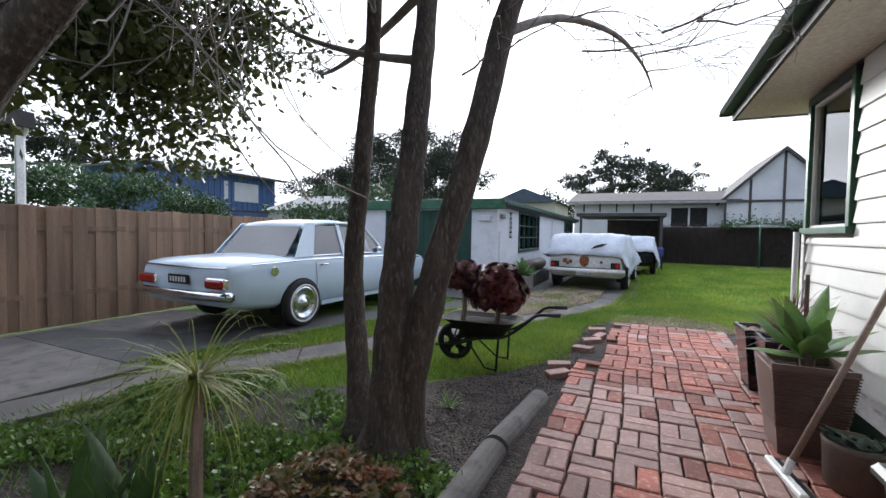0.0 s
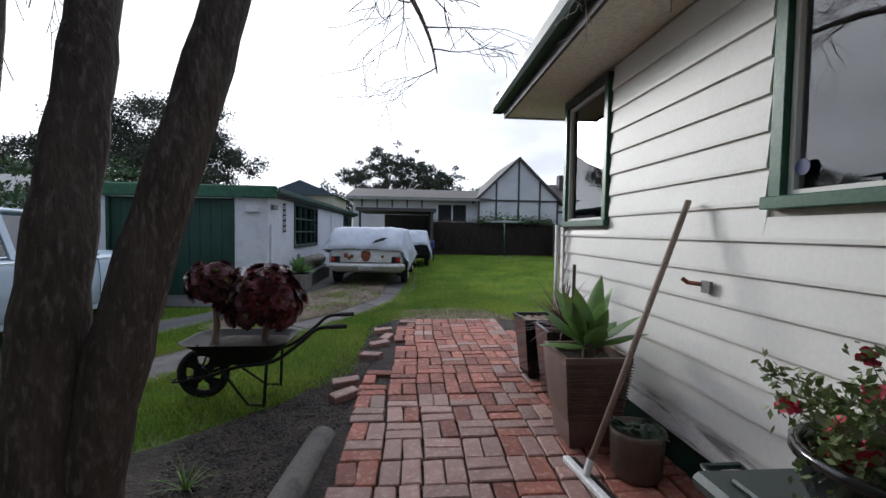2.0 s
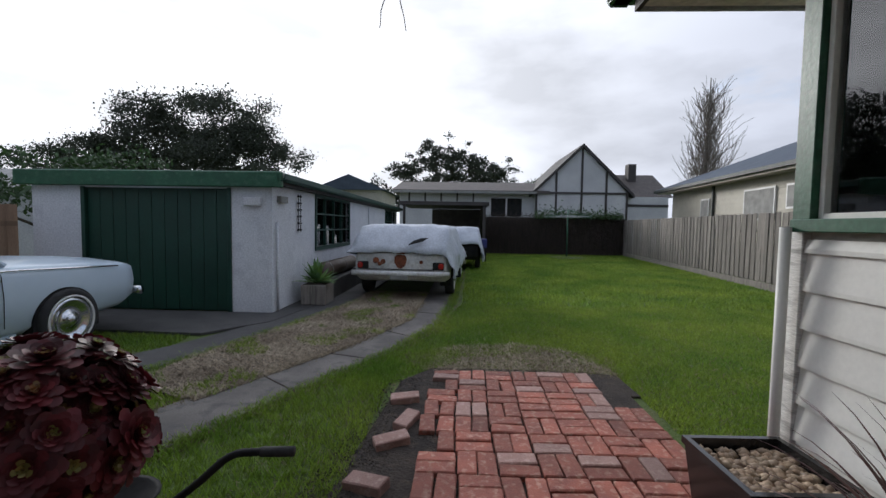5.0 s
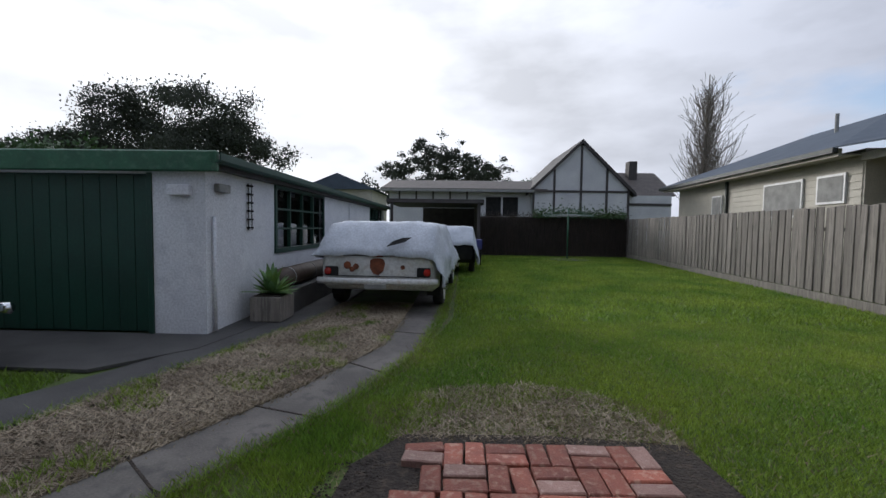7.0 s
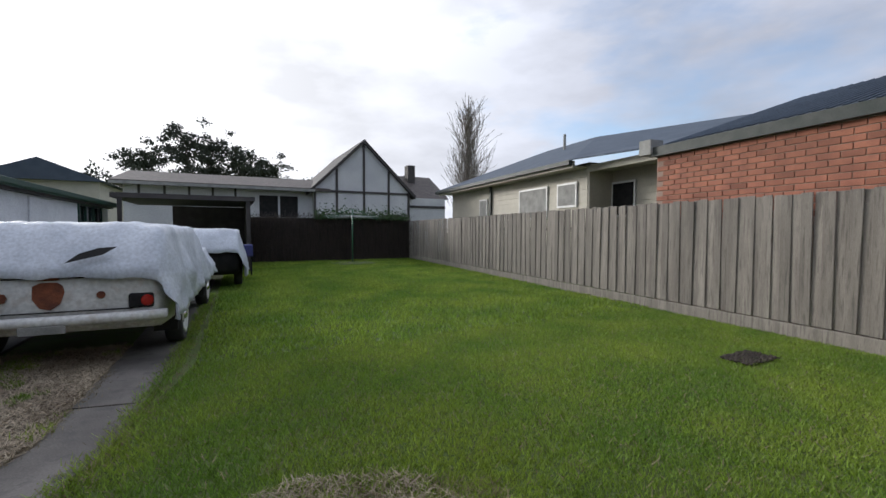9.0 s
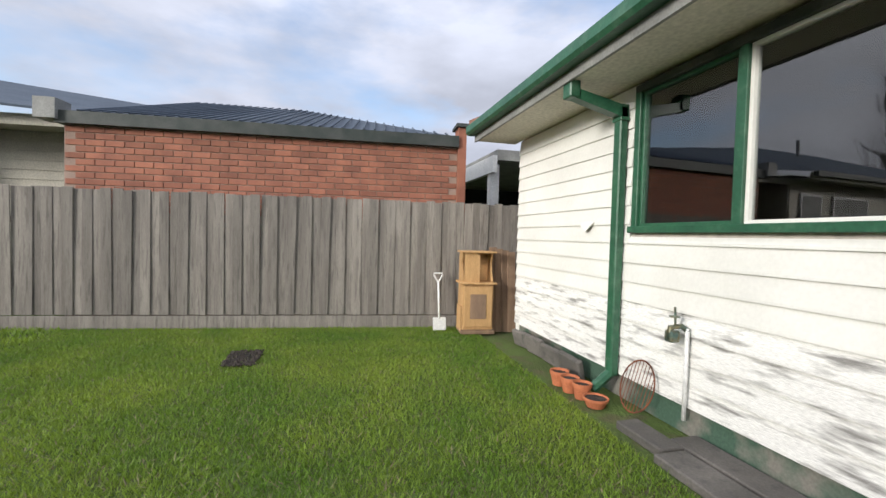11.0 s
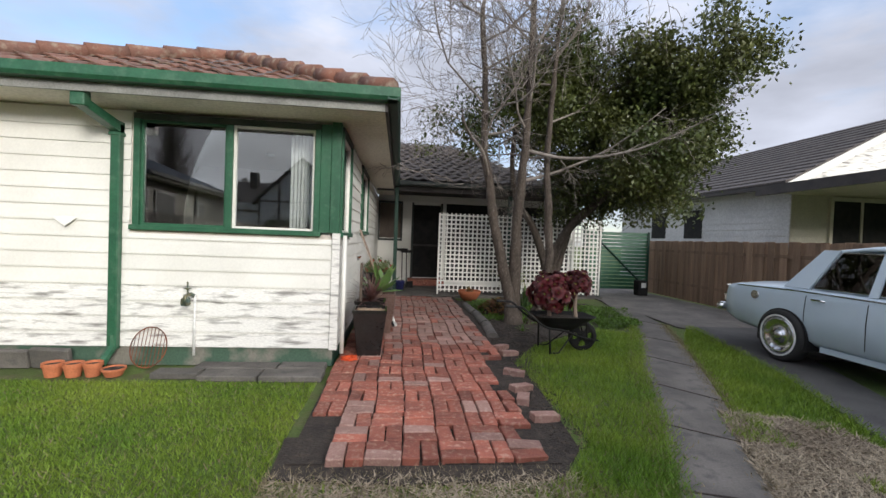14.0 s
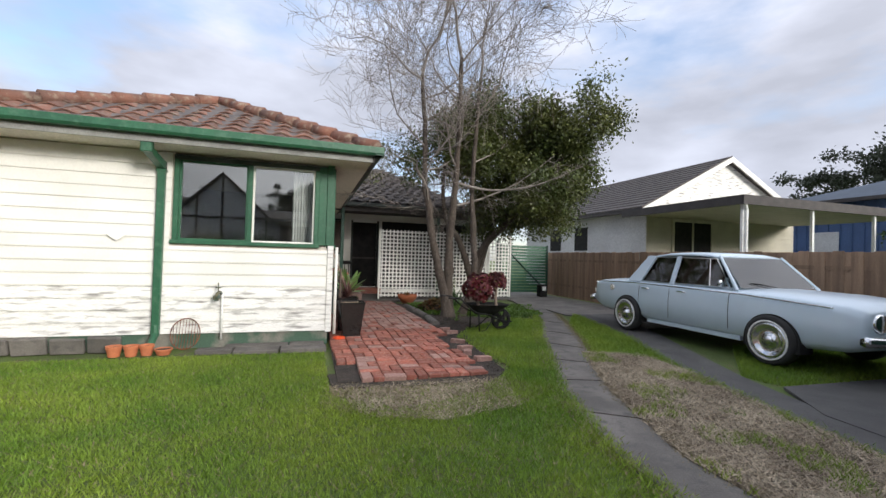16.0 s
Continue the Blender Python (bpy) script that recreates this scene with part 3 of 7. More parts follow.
def boards(parent, axis, at, out, a0, a1, z0, z1, holes, material, cover=0.158, peel=()):
    """Lapped weatherboards, each a plank of its own."""
    n = round((z1 - z0) / cover)
    step = (z1 - z0) / n
    for i in range(n):
        lo, hi = z0 + i * step, z0 + (i + 1) * step
        spans = [(a0, a1)]
        for h in holes:
            if h[2] < hi - 0.03 and h[3] > lo + 0.03:
                spans = [s for p, q in spans for s in ((p, min(q, h[0])), (max(p, h[1]), q)) if s[1] - s[0] > 0.01]
        for h in holes:
            if lo + 0.02 < h[2] <= hi - 0.03:
                p, q = max(a0, h[0]), min(a1, h[1])
                part("weatherboard", prism([(at, lo - 0.012), (at + out * 0.024, lo - 0.012), (at + out * 0.024, lo + 0.006), (at + out * 0.012, h[2]), (at, h[2])], axis, p, q), M_PEEL if i in peel else material, parent)
        for p, q in spans:
            top = hi + 0.008
            sec = [(at, lo - 0.012), (at + out * 0.024, lo - 0.012), (at + out * 0.024, lo + 0.006), (at + out * 0.006, top), (at, top)]
            part("weatherboard", prism(sec, "x" if axis == "x" else "y", p, q) if axis == "x" else prism(sec, "y", p, q), M_PEEL if i in peel else material, parent)

front = wall("wall_front", "x", FY, 1, FX0, FX1, Z0, Z1, [WIN], M_INT, parent=house)
side = wall("wall_side", "y", FX0, -1, -2.7, FY - 0.1, Z0, Z1, [SW1, SW2], M_INT, parent=house)
wall("wall_east", "y", FX1, 1, -2.7, FY, 0, Z1, [], M_WHITE, parent=house)
boards(front, "x", FY, 1, FX0 + 0.05, FX1, Z0, Z1 - 0.02, [(WIN[0] - 0.05, WIN[1] + 0.03, WIN[2] - 0.05, WIN[3] + 0.1)], M_WHITE, peel=(0, 1, 2, 3))
boards(side, "y", FX0, -1, -2.6, FY - 0.02, Z0, Z1 - 0.02, [(SW1[0] - 0.03, SW1[1] + 0.1, SW1[2] - 0.05, SW1[3] + 0.1), (SW2[0] - 0.03, SW2[1] + 0.03, SW2[2] - 0.05, SW2[3] + 0.1)], M_WHITE, peel=(0,))
part("corner_board", box(1.648, 5.33, 0.16, 1.73, 5.405, 1.40, 0.004), M_PEEL, house, "flaking white corner board")
part("corner_post", box(1.66, 5.33, 1.40, 1.76, 5.41, 2.56, 0.004), M_GREEN, house, "green corner post between the windows")
part("corner_pipe", tube([(1.60, 5.36, 0.12), (1.60, 5.36, 1.38)], 0.022, 10), M_WHITE, house, "white pipe on the corner", smooth=True)
part("plinth", box(1.70, 5.33, -0.02, 5.9, 5.362, 0.175), M_PLINTH, house, "worn green and grey plinth board")
# side plinth is darker than the front one: side shade put into its colour
part("plinth_side", box(1.69, -2.6, -0.02, 1.72, 5.33, 0.175), M_DKGREEN, house, "green plinth board, darkened for the shaded side")
part("room_floor", box(1.8, -2.6, 0.40, 5.8, 5.26, 0.45), M_HANDLE, house)
part("room_ceiling", box(1.7, -2.6, 2.57, 5.9, 5.36, 2.60), M_INT, house)
part("room_partition", box(1.8, 1.5, 0.45, 5.8, 1.6, 2.57), M_INT, house)

def timber_window(axis, at, out, a0, a1, z0, z1, divs, label, sash=0.025):
    """A painted window frame with its sashes and panes in a wall."""
    def bx(p, q, lo, hi, d0, d1, bev=0.004):
        lo_d, hi_d = sorted((at + out * d0, at + out * d1))
        return box(p, lo_d, lo, q, hi_d, hi, bev) if axis == "x" else box(lo_d, p, lo, hi_d, q, hi, bev)
    c = ((a0 + a1) / 2, at, z0) if axis == "x" else (at, (a0 + a1) / 2, z0)
    w = thing("window", c, label, "window", kind="structure")
    w.parent = None
    part("window_frame", bx(a0 - 0.03, a0 + 0.03, z0, z1, -0.08, 0.04), M_GREEN, w)
    part("window_frame", bx(a1 - 0.03, a1 + 0.03, z0, z1, -0.08, 0.04), M_GREEN, w)
    part("window_head", bx(a0 - 0.03, a1 + 0.03, z1 - 0.03, z1 + 0.03, -0.08, 0.042), M_BLACKTRIM, w, "dark flaking window head")
    part("window_sill", bx(a0 - 0.05, a1 + 0.05, z0 - 0.05, z0 + 0.002, -0.08, 0.06), M_GREEN, w)
    xs = [a0 + 0.03, *divs, a1 - 0.03]
    for d in divs:
        part("mullion", bx(d - 0.03, d + 0.03, z0, z1 - 0.03, -0.07, 0.035), M_GREEN, w)
    for k, (p, q) in enumerate(zip(xs, xs[1:])):
        p, q = p + (0.03 if k else 0), q - (0.03 if k < len(xs) - 2 else 0)
        m = M_GREEN if k == len(xs) - 2 and len(divs) else M_WHITE
        for r in ((p, p + sash, z0, z1 - 0.03), (q - sash, q, z0, z1 - 0.03), (p + sash, q - sash, z0, z0 + sash), (p + sash, q - sash, z1 - 0.03 - sash, z1 - 0.03)):
            part("sash", bx(*r, -0.045, 0.012, 0.003), m, w)
        g = part("pane", bx(p + sash, q - sash, z0 + sash, z1 - 0.03 - sash, -0.02, -0.015, 0), G_WIN, w)
        g.visible_shadow = False
    return w

timber_window("x", FY, 1, WIN[0] + 0.14, WIN[1] - 0.03, WIN[2] + 0.03, WIN[3] - 0.06, [2.78], "green-framed two-pane window at the house corner")
part("window_panel", box(1.762, FY - 0.06, 1.40, 1.87, FY + 0.03, 2.53, 0.004), M_GREEN, house, "green timber panel beside the window")
timber_window("y", FX0, -1, SW1[0] + 0.03, SW1[1] - 0.01, SW1[2] + 0.03, SW1[3] - 0.06, [], "narrow green-framed window returning round the house corner")
timber_window("y", FX0, -1, SW2[0] + 0.03, SW2[1] - 0.03, SW2[2] + 0.03, SW2[3] - 0.03, [], "dark green-framed side window over the bin")
part("badge", lathe([(0.001, 0), (0.032, 0), (0.032, 0.003), (0.001, 0.003)], 12, m=pose(FX0 - 0.006, 2.87, 1.57, 0, -90, 0)), M_FABRICBLUE, label="small round blue and red window sticker", category="sticker")

def curtain(x0, x1, y, z0, z1, label):
    n = 40
    xs = np.linspace(x0, x1, n)
    v = [(x, y + 0.025 * math.sin(i * 1.25) + 0.01 * math.sin(i * 0.41), z) for z in (z0, z1) for i, x in enumerate(xs)]
    f = [(i, i + 1, n + i + 1, n + i) for i in range(n - 1)]
    return arrays("curtain", v, f, M_CLOTH, label=label, category="curtain", smooth=True)
curtain(1.95, 2.24, 5.16, 1.2, 2.5, "white gathered curtain inside the corner window")
c = curtain(0, 0.3, 0, 1.2, 2.5, "white gathered curtain inside the return window")
c.matrix_basis = pose(1.87, 4.9, 0, 0, 0, 90)
lamp = thing("downlight", (3.0, 3.3, 2.55), "small lit round ceiling downlight", "ceiling light")
part("rim", lathe([(0.05, 0), (0.06, 0), (0.06, 0.02), (0.05, 0.02)], 16, m=pose(3.0, 3.3, 2.55)), M_WHITEPL, lamp)
glow = bpy.data.materials.new("lamp_glow"); glow.use_nodes = True
gb = glow.node_tree.nodes["Principled BSDF"]; gb.inputs["Emission Color"].default_value = (1, 0.93, 0.8, 1); gb.inputs["Emission Strength"].default_value = 25
part("bulb", lathe([(0.001, 0), (0.048, 0), (0.048, 0.01), (0.001, 0.01)], 16, m=pose(3.0, 3.3, 2.553)), glow, lamp)

# eaves, gutters
EX0, EX1, EY = 1.17, 6.12, 5.96
part("soffit", box(EX0 + 0.03, FY + 0.005, 2.562, EX1, EY - 0.03, 2.58), M_SOFFIT, house, "cream eave lining")
part("soffit_side", box(EX0 + 0.03, -2.0, 2.562, FX0 - 0.005, FY + 0.003, 2.58), M_SOFFIT, house, "cream eave lining")
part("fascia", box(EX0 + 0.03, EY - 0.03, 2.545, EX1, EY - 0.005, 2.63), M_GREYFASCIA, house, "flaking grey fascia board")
# side fascia and side gutter carry the shade of this side in their colour
part("fascia_side", box(EX0 + 0.005, -2.0, 2.545, EX0 + 0.03, EY - 0.005, 2.63), M_DKTIMBER, house, "fascia board, darkened for the shaded side")
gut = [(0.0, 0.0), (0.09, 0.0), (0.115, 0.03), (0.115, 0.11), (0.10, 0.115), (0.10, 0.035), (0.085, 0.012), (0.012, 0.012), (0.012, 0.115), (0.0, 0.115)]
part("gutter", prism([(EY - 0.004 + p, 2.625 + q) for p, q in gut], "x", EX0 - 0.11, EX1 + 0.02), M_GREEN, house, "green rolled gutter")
part("gutter_side", prism([(EX0 + 0.004 - p, 2.625 + q) for p, q in gut], "y", -2.0, EY + 0.11), M_DKGREEN, house, "green gutter, darkened for the shaded side")
dp = thing("downpipe", (3.83, 5.43, 0), "green downpipe with a swan neck from the gutter", "downpipe")
part("shoe", tube([(3.83, 5.62, 0.05), (3.83, 5.45, 0.18), (3.83, 5.44, 0.3)], 0.045, 8), M_GREEN, dp)
part("pipe", box(3.785, 5.40, 0.16, 3.875, 5.475, 2.40, 0.01), M_GREEN, dp)
part("neck", loft([[(x - 0.045, y, z - h), (x + 0.045, y, z - h), (x + 0.045, y, z + h), (x - 0.045, y, z + h)] for x, y, z, h in ((3.83, 5.40, 2.36, 0.055), (3.83, 5.48, 2.365, 0.05), (3.86, 5.90, 2.475, 0.04))]), M_GREEN, dp)
part("collar", box(3.772, 5.398, 2.28, 3.888, 5.482, 2.31, 0.004), M_GREEN, dp)
part("head", box(3.80, 5.84, 2.43, 3.92, 5.935, 2.63, 0.01), M_GREEN, dp)

# hip roof of the wing: apex, ridge and tiles
APEX, SL = Vector((3.58, 3.46, 3.88)), None
def roof_shell(name, quad_list, material, parent, label):
    bm = bmesh.new()
    for q in quad_list:
        vs = [bm.verts.new(p) for p in q]
        bm.faces.new(vs)
    r = bmesh.ops.extrude_face_region(bm, geom=bm.faces[:])
    bmesh.ops.translate(bm, verts=[e for e in r["geom"] if isinstance(e, bmesh.types.BMVert)], vec=(0, 0, -0.05))
    return part(name, bm, material, parent, label)

e0, e1 = (EX0 - 0.02, EY + 0.02, 2.70), (EX1 + 0.02, EY + 0.02, 2.70)
back = (3.58, -4.0, 3.88)
roof = thing("roof", (3.58, 3.46, 2.74), "weathered terracotta tiled hip roof", "roof", kind="structure")
roof_shell("roof_deck", [(e0, e1, APEX), (e0, APEX, back, (EX0 - 0.03, -4.0, 2.74)), (e1, (EX1 + 0.03, -4.0, 2.74), back, APEX)], M_TILEDK, roof, "")

def tile_mesh():
    """One curved interlocking tile, 0.3 wide and 0.38 long, lying in x (across) and y (up the slope)."""
    n = 7
    prof = [(-0.15 + 0.3 * i / (n - 1), 0.018 + 0.022 * math.cos(math.tau * i / (n - 1))) for i in range(n)]
    v, f = [], []
    for y, lift in ((0.0, 0.030), (0.38, 0.0)):
        for dz in (0.0, -0.016):
            v += [(x, y, z + lift + dz) for x, z in prof]
    for i in range(n - 1):
        f += [(i, i + 1, 2 * n + i + 1, 2 * n + i), (i + 1, i, n + i, n + i + 1)]
    me = bpy.data.meshes.new("tile")
    me.from_pydata(v, [], f); me.update(); me.materials.append(M_TILE)
    return me

def tile_slope(origin, across, up, width, rise, edge, parent, joined=None, material=None):
    """Tiles laid in courses on a slope; edge(s) gives the span across at a way s up the slope."""
    me = None if joined is not None else tile_mesh()
    across, up = Vector(across).normalized(), Vector(up).normalized()
    nrm = across.cross(up)
    rot = Matrix((across, up, nrm)).transposed().to_4x4()
    inv = world_of(parent).inverted()
    rows = int(rise / 0.33)
    for r in range(rows + 1):
        s = r * 0.33
        a0, a1 = edge(s + 0.15)
        k = int((a1 - a0) / 0.3 + 0.6)
        for i in range(k):
            a = (a0 + a1) / 2 + (i - (k - 1) / 2) * 0.3
            p = Vector(origin) + across * a + up * s
            m = Matrix.Translation(p) @ rot @ pose(0, 0, 0, random.uniform(-0.8, 0.8), random.uniform(-0.8, 0.8), random.uniform(-0.7, 0.7))
            if joined is None:
                ob = new("roof_tile", me)
                ob.parent = parent
                ob.matrix_basis = inv @ m
            else:
                joined.append(m)

W = EX1 - EX0 + 0.06
up_f = Vector((0, APEX.y - EY, APEX.z - 2.74))
rise_f = up_f.length
tile_slope((3.6, EY - 0.02, 2.70), (-1, 0, 0), up_f, W, rise_f - 0.3, lambda s: (-W / 2 + s * W / 2 / rise_f, W / 2 - s * W / 2 / rise_f), roof)
for i in range(9):
    for a, b, tag in ((Vector(e0), APEX, 0), (Vector(e1), APEX, 1)):
        p, q = a.lerp(b, i / 9), a.lerp(b, (i + 1.08) / 9)
        bm = tube([p + Vector((0, 0, 0.05)), q + Vector((0, 0, 0.03))], [0.10, 0.085], 8)
        part("hip_tile", bm, M_TILE, roof, smooth=True)

def tile_field(name, ms, material, parent=None, label="", kind="stuff", category=""):
    src = tile_mesh()
    v0 = np.array([p.co for p in src.vertices]); f0 = np.array([p.vertices[:] for p in src.polygons])
    bpy.data.meshes.remove(src)
    inv = world_of(parent).inverted() if parent else Matrix()
    V = [v0 @ np.array((inv @ m).to_3x3()).T + np.array((inv @ m).translation) for m in ms]
    return arrays(name, np.concatenate(V), np.concatenate([f0 + len(v0) * i for i in range(len(ms))]), material, parent, label, category, kind)

# main house behind: door wall, veranda, dark tiled roof
main = thing("main_house", (0, -2.6, 0), "white weatherboard main house with a veranda and dark tiled roof", "house", kind="structure")
DOOR = (-0.18, 0.62, 0.22, 2.38)
VW = (1.0, 1.62, 1.35, 2.4)
# opening stretched past the real windows so its black panel stands in for veranda shade
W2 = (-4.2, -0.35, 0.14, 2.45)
mw = wall("wall_main", "x", -2.7, 1, -4.4, 1.68, 0, 2.7, [DOOR, VW, W2], M_WHITE, parent=main)
boards(mw, "x", -2.7, 1, -4.4, 1.66, 0.1, 2.62, [DOOR, VW, W2], M_WHITE)
part("door", box(DOOR[0], -2.78, 0.22, DOOR[1], -2.74, 2.38), M_BLACK, main, "dark screen door")
for p, q, r, s in ((DOOR[0] - 0.06, DOOR[0], 0.2, 2.44), (DOOR[1], DOOR[1] + 0.06, 0.2, 2.44)):
    part("door_jamb", box(p, -2.76, r, q, -2.64, s, 0.004), M_BLACKTRIM, main)
part("door_rail", box(DOOR[0] + 0.02, -2.74, 1.15, DOOR[1] - 0.02, -2.72, 1.21), M_DKTIMBER, main)
part("blind", box(VW[0], -2.76, VW[2], VW[1], -2.74, VW[3]), M_BROWNPOT, main, "brown screened window")
for r in ((VW[0] - 0.05, VW[1] + 0.05, VW[2] - 0.06, VW[2]), (VW[0] - 0.05, VW[1] + 0.05, VW[3], VW[3] + 0.06), (VW[0] - 0.05, VW[0], VW[2], VW[3]), (VW[1], VW[1] + 0.05, VW[2], VW[3])):
    part("window_frame", box(r[0], -2.72, r[2], r[1], -2.65, r[3], 0.004), M_BLACKTRIM, main)
part("dark_window", box(W2[0], -2.78, W2[2], W2[1], -2.75, W2[3]), M_BLACK, main, "dark veranda window, stretched out as painted shade behind the lattice")
part("step", box(-0.3, -2.68, 0.02, 0.75, -2.2, 0.2, 0.01), M_BRICK, main, "red brick doorstep")
sheet("veranda_floor", [(-4.3, -2.7), (1.66, -2.7), (1.66, 0.1), (-0.1, -0.1), (-4.3, -0.55)], 0.02, M_CONC, "smooth concrete veranda floor", "floor", 0.06)
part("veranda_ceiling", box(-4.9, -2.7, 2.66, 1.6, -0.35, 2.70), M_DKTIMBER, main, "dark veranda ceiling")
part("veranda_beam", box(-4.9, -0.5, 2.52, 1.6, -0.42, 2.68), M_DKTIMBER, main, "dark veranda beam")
part("veranda_gutter", prism([(-0.36 + p, 2.64 + q) for p, q in gut], "x", -5.1, 1.1), M_BLACKTRIM, main, "dark rusty gutter")
for x, y in ((1.12, -0.46), (-4.3, -0.86), (-1.75, -0.64)):
    part("veranda_post", box(x - 0.045, y - 0.045, 0, x + 0.045, y + 0.045, 2.6, 0.006), M_DKGREEN, main, "dark green timber post")
mr = []
A2, B2 = Vector((0, -0.4, 2.78)), Vector((0, -5.2, 4.75))
upm = B2 - A2
tile_slope((-1.0, -0.35, 2.78), (-1, 0, 0), upm, 5, upm.length - 0.3, lambda s: (-2.7, 1.9 - s * 0.45), main, joined=mr)
tile_field("roof_tile", mr, M_TILEDK, main, "dark brown roof tiles")
roof_shell("roof_deck", [((1.7, -0.42, 2.74), (-2.95, -0.42, 2.74), (-0.6, -5.2, 4.7), (1.7, -5.2, 4.7)), ((1.7, -5.2, 4.7), (-0.6, -5.2, 4.7), (-2.95, -0.42, 2.74), (-4.6, -3.5, 3.0))], M_TILEDK, main, "")
part("flat_roof", box(-5.0, -2.7, 2.71, 1.6, -0.42, 2.74), M_BLACKTRIM, main, "flat metal veranda roof")
part("wall_back", box(-4.4, -9.0, 0, 1.68, -2.82, 2.7), M_WHITE, main)

# lattice screen: white slats in two layers
lat = thing("lattice_screen", (-2.1, -0.5, 0), "white square timber lattice screen along the veranda", "lattice screen")
LX0, LX1, LZ0, LZ1 = -4.12, 0.02, 0.08, 2.04
def slat_mesh(sx_, sy_, sz_):
    me = bpy.data.meshes.new("slat")
    b = box(-sx_ / 2, -sy_ / 2, -sz_ / 2, sx_ / 2, sy_ / 2, sz_ / 2); b.to_mesh(me); b.free()
    me.materials.append(M_WHITE)
    return me
nv, nh = 38, 18
mv, mh = slat_mesh(0.036, 0.008, LZ1 - LZ0), slat_mesh(LX1 - LX0, 0.008, 0.036)
for i in range(nv):
    o = new("slat", mv); o.parent = lat; o.location = (LX0 + (i + 0.5) * (LX1 - LX0) / nv + 2.1, 0.005, (LZ0 + LZ1) / 2)
for i in range(nh):
    o = new("slat", mh); o.parent = lat; o.location = ((LX0 + LX1) / 2 + 2.1, -0.004, LZ0 + (i + 0.5) * (LZ1 - LZ0) / nh)
for r in ((LX0 - 0.04, LX0, LZ0, LZ1), (LX1, LX1 + 0.045, 0.0, LZ1)):
    part("edge_batten", box(r[0], -0.52, r[2], r[1], -0.48, r[3], 0.003), M_WHITE, lat)

# green slatted gate
gate = thing("gate", (-5.45, -1.9, 0), "closed green slatted side gate with a diagonal brace", "gate")
gx0, gx1 = -6.35, -4.45
for i in range(16):
    part("slat", box(gx0, -1.92, 0.12 + i * 0.105, gx1, -1.90, 0.12 + i * 0.105 + 0.09, 0.003), M_GREEN, gate)
for x in (gx0, gx1 - 0.06):
    part("stile", box(x, -1.898, 0.08, x + 0.06, -1.86, 1.82, 0.004), M_DKGREEN, gate)
part("brace", tube([(gx0 + 0.08, -1.878, 0.2), (gx1 - 0.1, -1.878, 1.75)], 0.03, 4), M_DKGREEN, gate)
part("gate_post", box(-4.42, -1.94, 0, -4.32, -1.84, 1.95, 0.005), M_DKGREEN, gate)

# ---- fences ----
def paling_fence(name, p0, p1, h, pitch, width, material, label, inward, plinth=True, cap=0.0):
    p0, p1 = Vector((*p0, 0)), Vector((*p1, 0))
    L = (p1 - p0).length
    d = (p1 - p0) / L
    f = thing(name, p0, label, "fence", kind="structure", rz=math.degrees(math.atan2(d.y, d.x)))
    n = int(L / pitch)
    meshes = []
    for k in range(4):
        me = bpy.data.meshes.new("paling")
        b = box(-width / 2, -0.008, 0, width / 2, 0.008, h - 0.015 + 0.007 * k, 0.004); b.to_mesh(me); b.free(); me.materials.append(material); meshes.append(me)
    for i in range(n):
        o = new("paling", meshes[random.randrange(4)])
        o.parent = f
        o.matrix_basis = pose((i + 0.5) * pitch, inward * (0.012 if i % 2 else 0.03), 0.16 if plinth else 0.02, random.uniform(-0.5, 0.5), random.uniform(-0.7, 0.7), random.uniform(-2, 2))
    if plinth:
        part("plinth_board", box(0, -0.012, -0.03, L, 0.012, 0.15, 0.004, m=Matrix.Translation((0, inward * 0.03, 0))), material, f, local=True)
    for z in (0.4, h - 0.3):
        part("rail", box(0, -0.04, z, L, -0.004, z + 0.07), material, f, local=True)
    return f
paling_fence("fence_east", (6.55, 4.9), (8.45, 25.1), 1.62, 0.112, 0.125, M_FENCE, "weathered grey timber paling fence", 1)
paling_fence("fence_west", (-6.55, -2.3), (-6.55, 9.72), 1.56, 0.135, 0.165, M_FENCEB, "brown timber paling fence along the driveway", -1, False)
back_f = thing("fence_back", (4, 25.2, 0), "dark brush fence across the yard's end", "fence", kind="structure")
part("brush_panel", box(1.0, 25.15, -0.03, 8.5, 25.35, 1.85, 0.03), M_BRUSH, back_f)
rng = np.random.default_rng(41)
n = 9000
bp_ = np.column_stack([rng.uniform(1.0, 8.5, n), rng.uniform(24.95, 25.15, n), rng.uniform(0.0, 1.95, n) ** 1.0])
v, f = leaf_cloud(bp_ - np.array([4, 25.2, 0]), 0.22, 42, 0.10, -0.6)
arrays("brush_twigs", v, f, M_BRUSH, back_f, "dark brush twigs", kind="stuff")
ivy = np.column_stack([rng.uniform(4.0, 8.3, 3500), rng.normal(25.1, 0.2, 3500), 1.85 + np.abs(rng.normal(0, 0.22, 3500)) * (0.6 + 0.6 * np.sin(rng.uniform(4, 8.3, 3500) * 2))])
v, f = leaf_cloud(ivy, 0.10, 43, 0.6)
arrays("ivy", v, f, L_HEDGE, None, "dark green ivy over the brush fence", "ivy", "stuff")

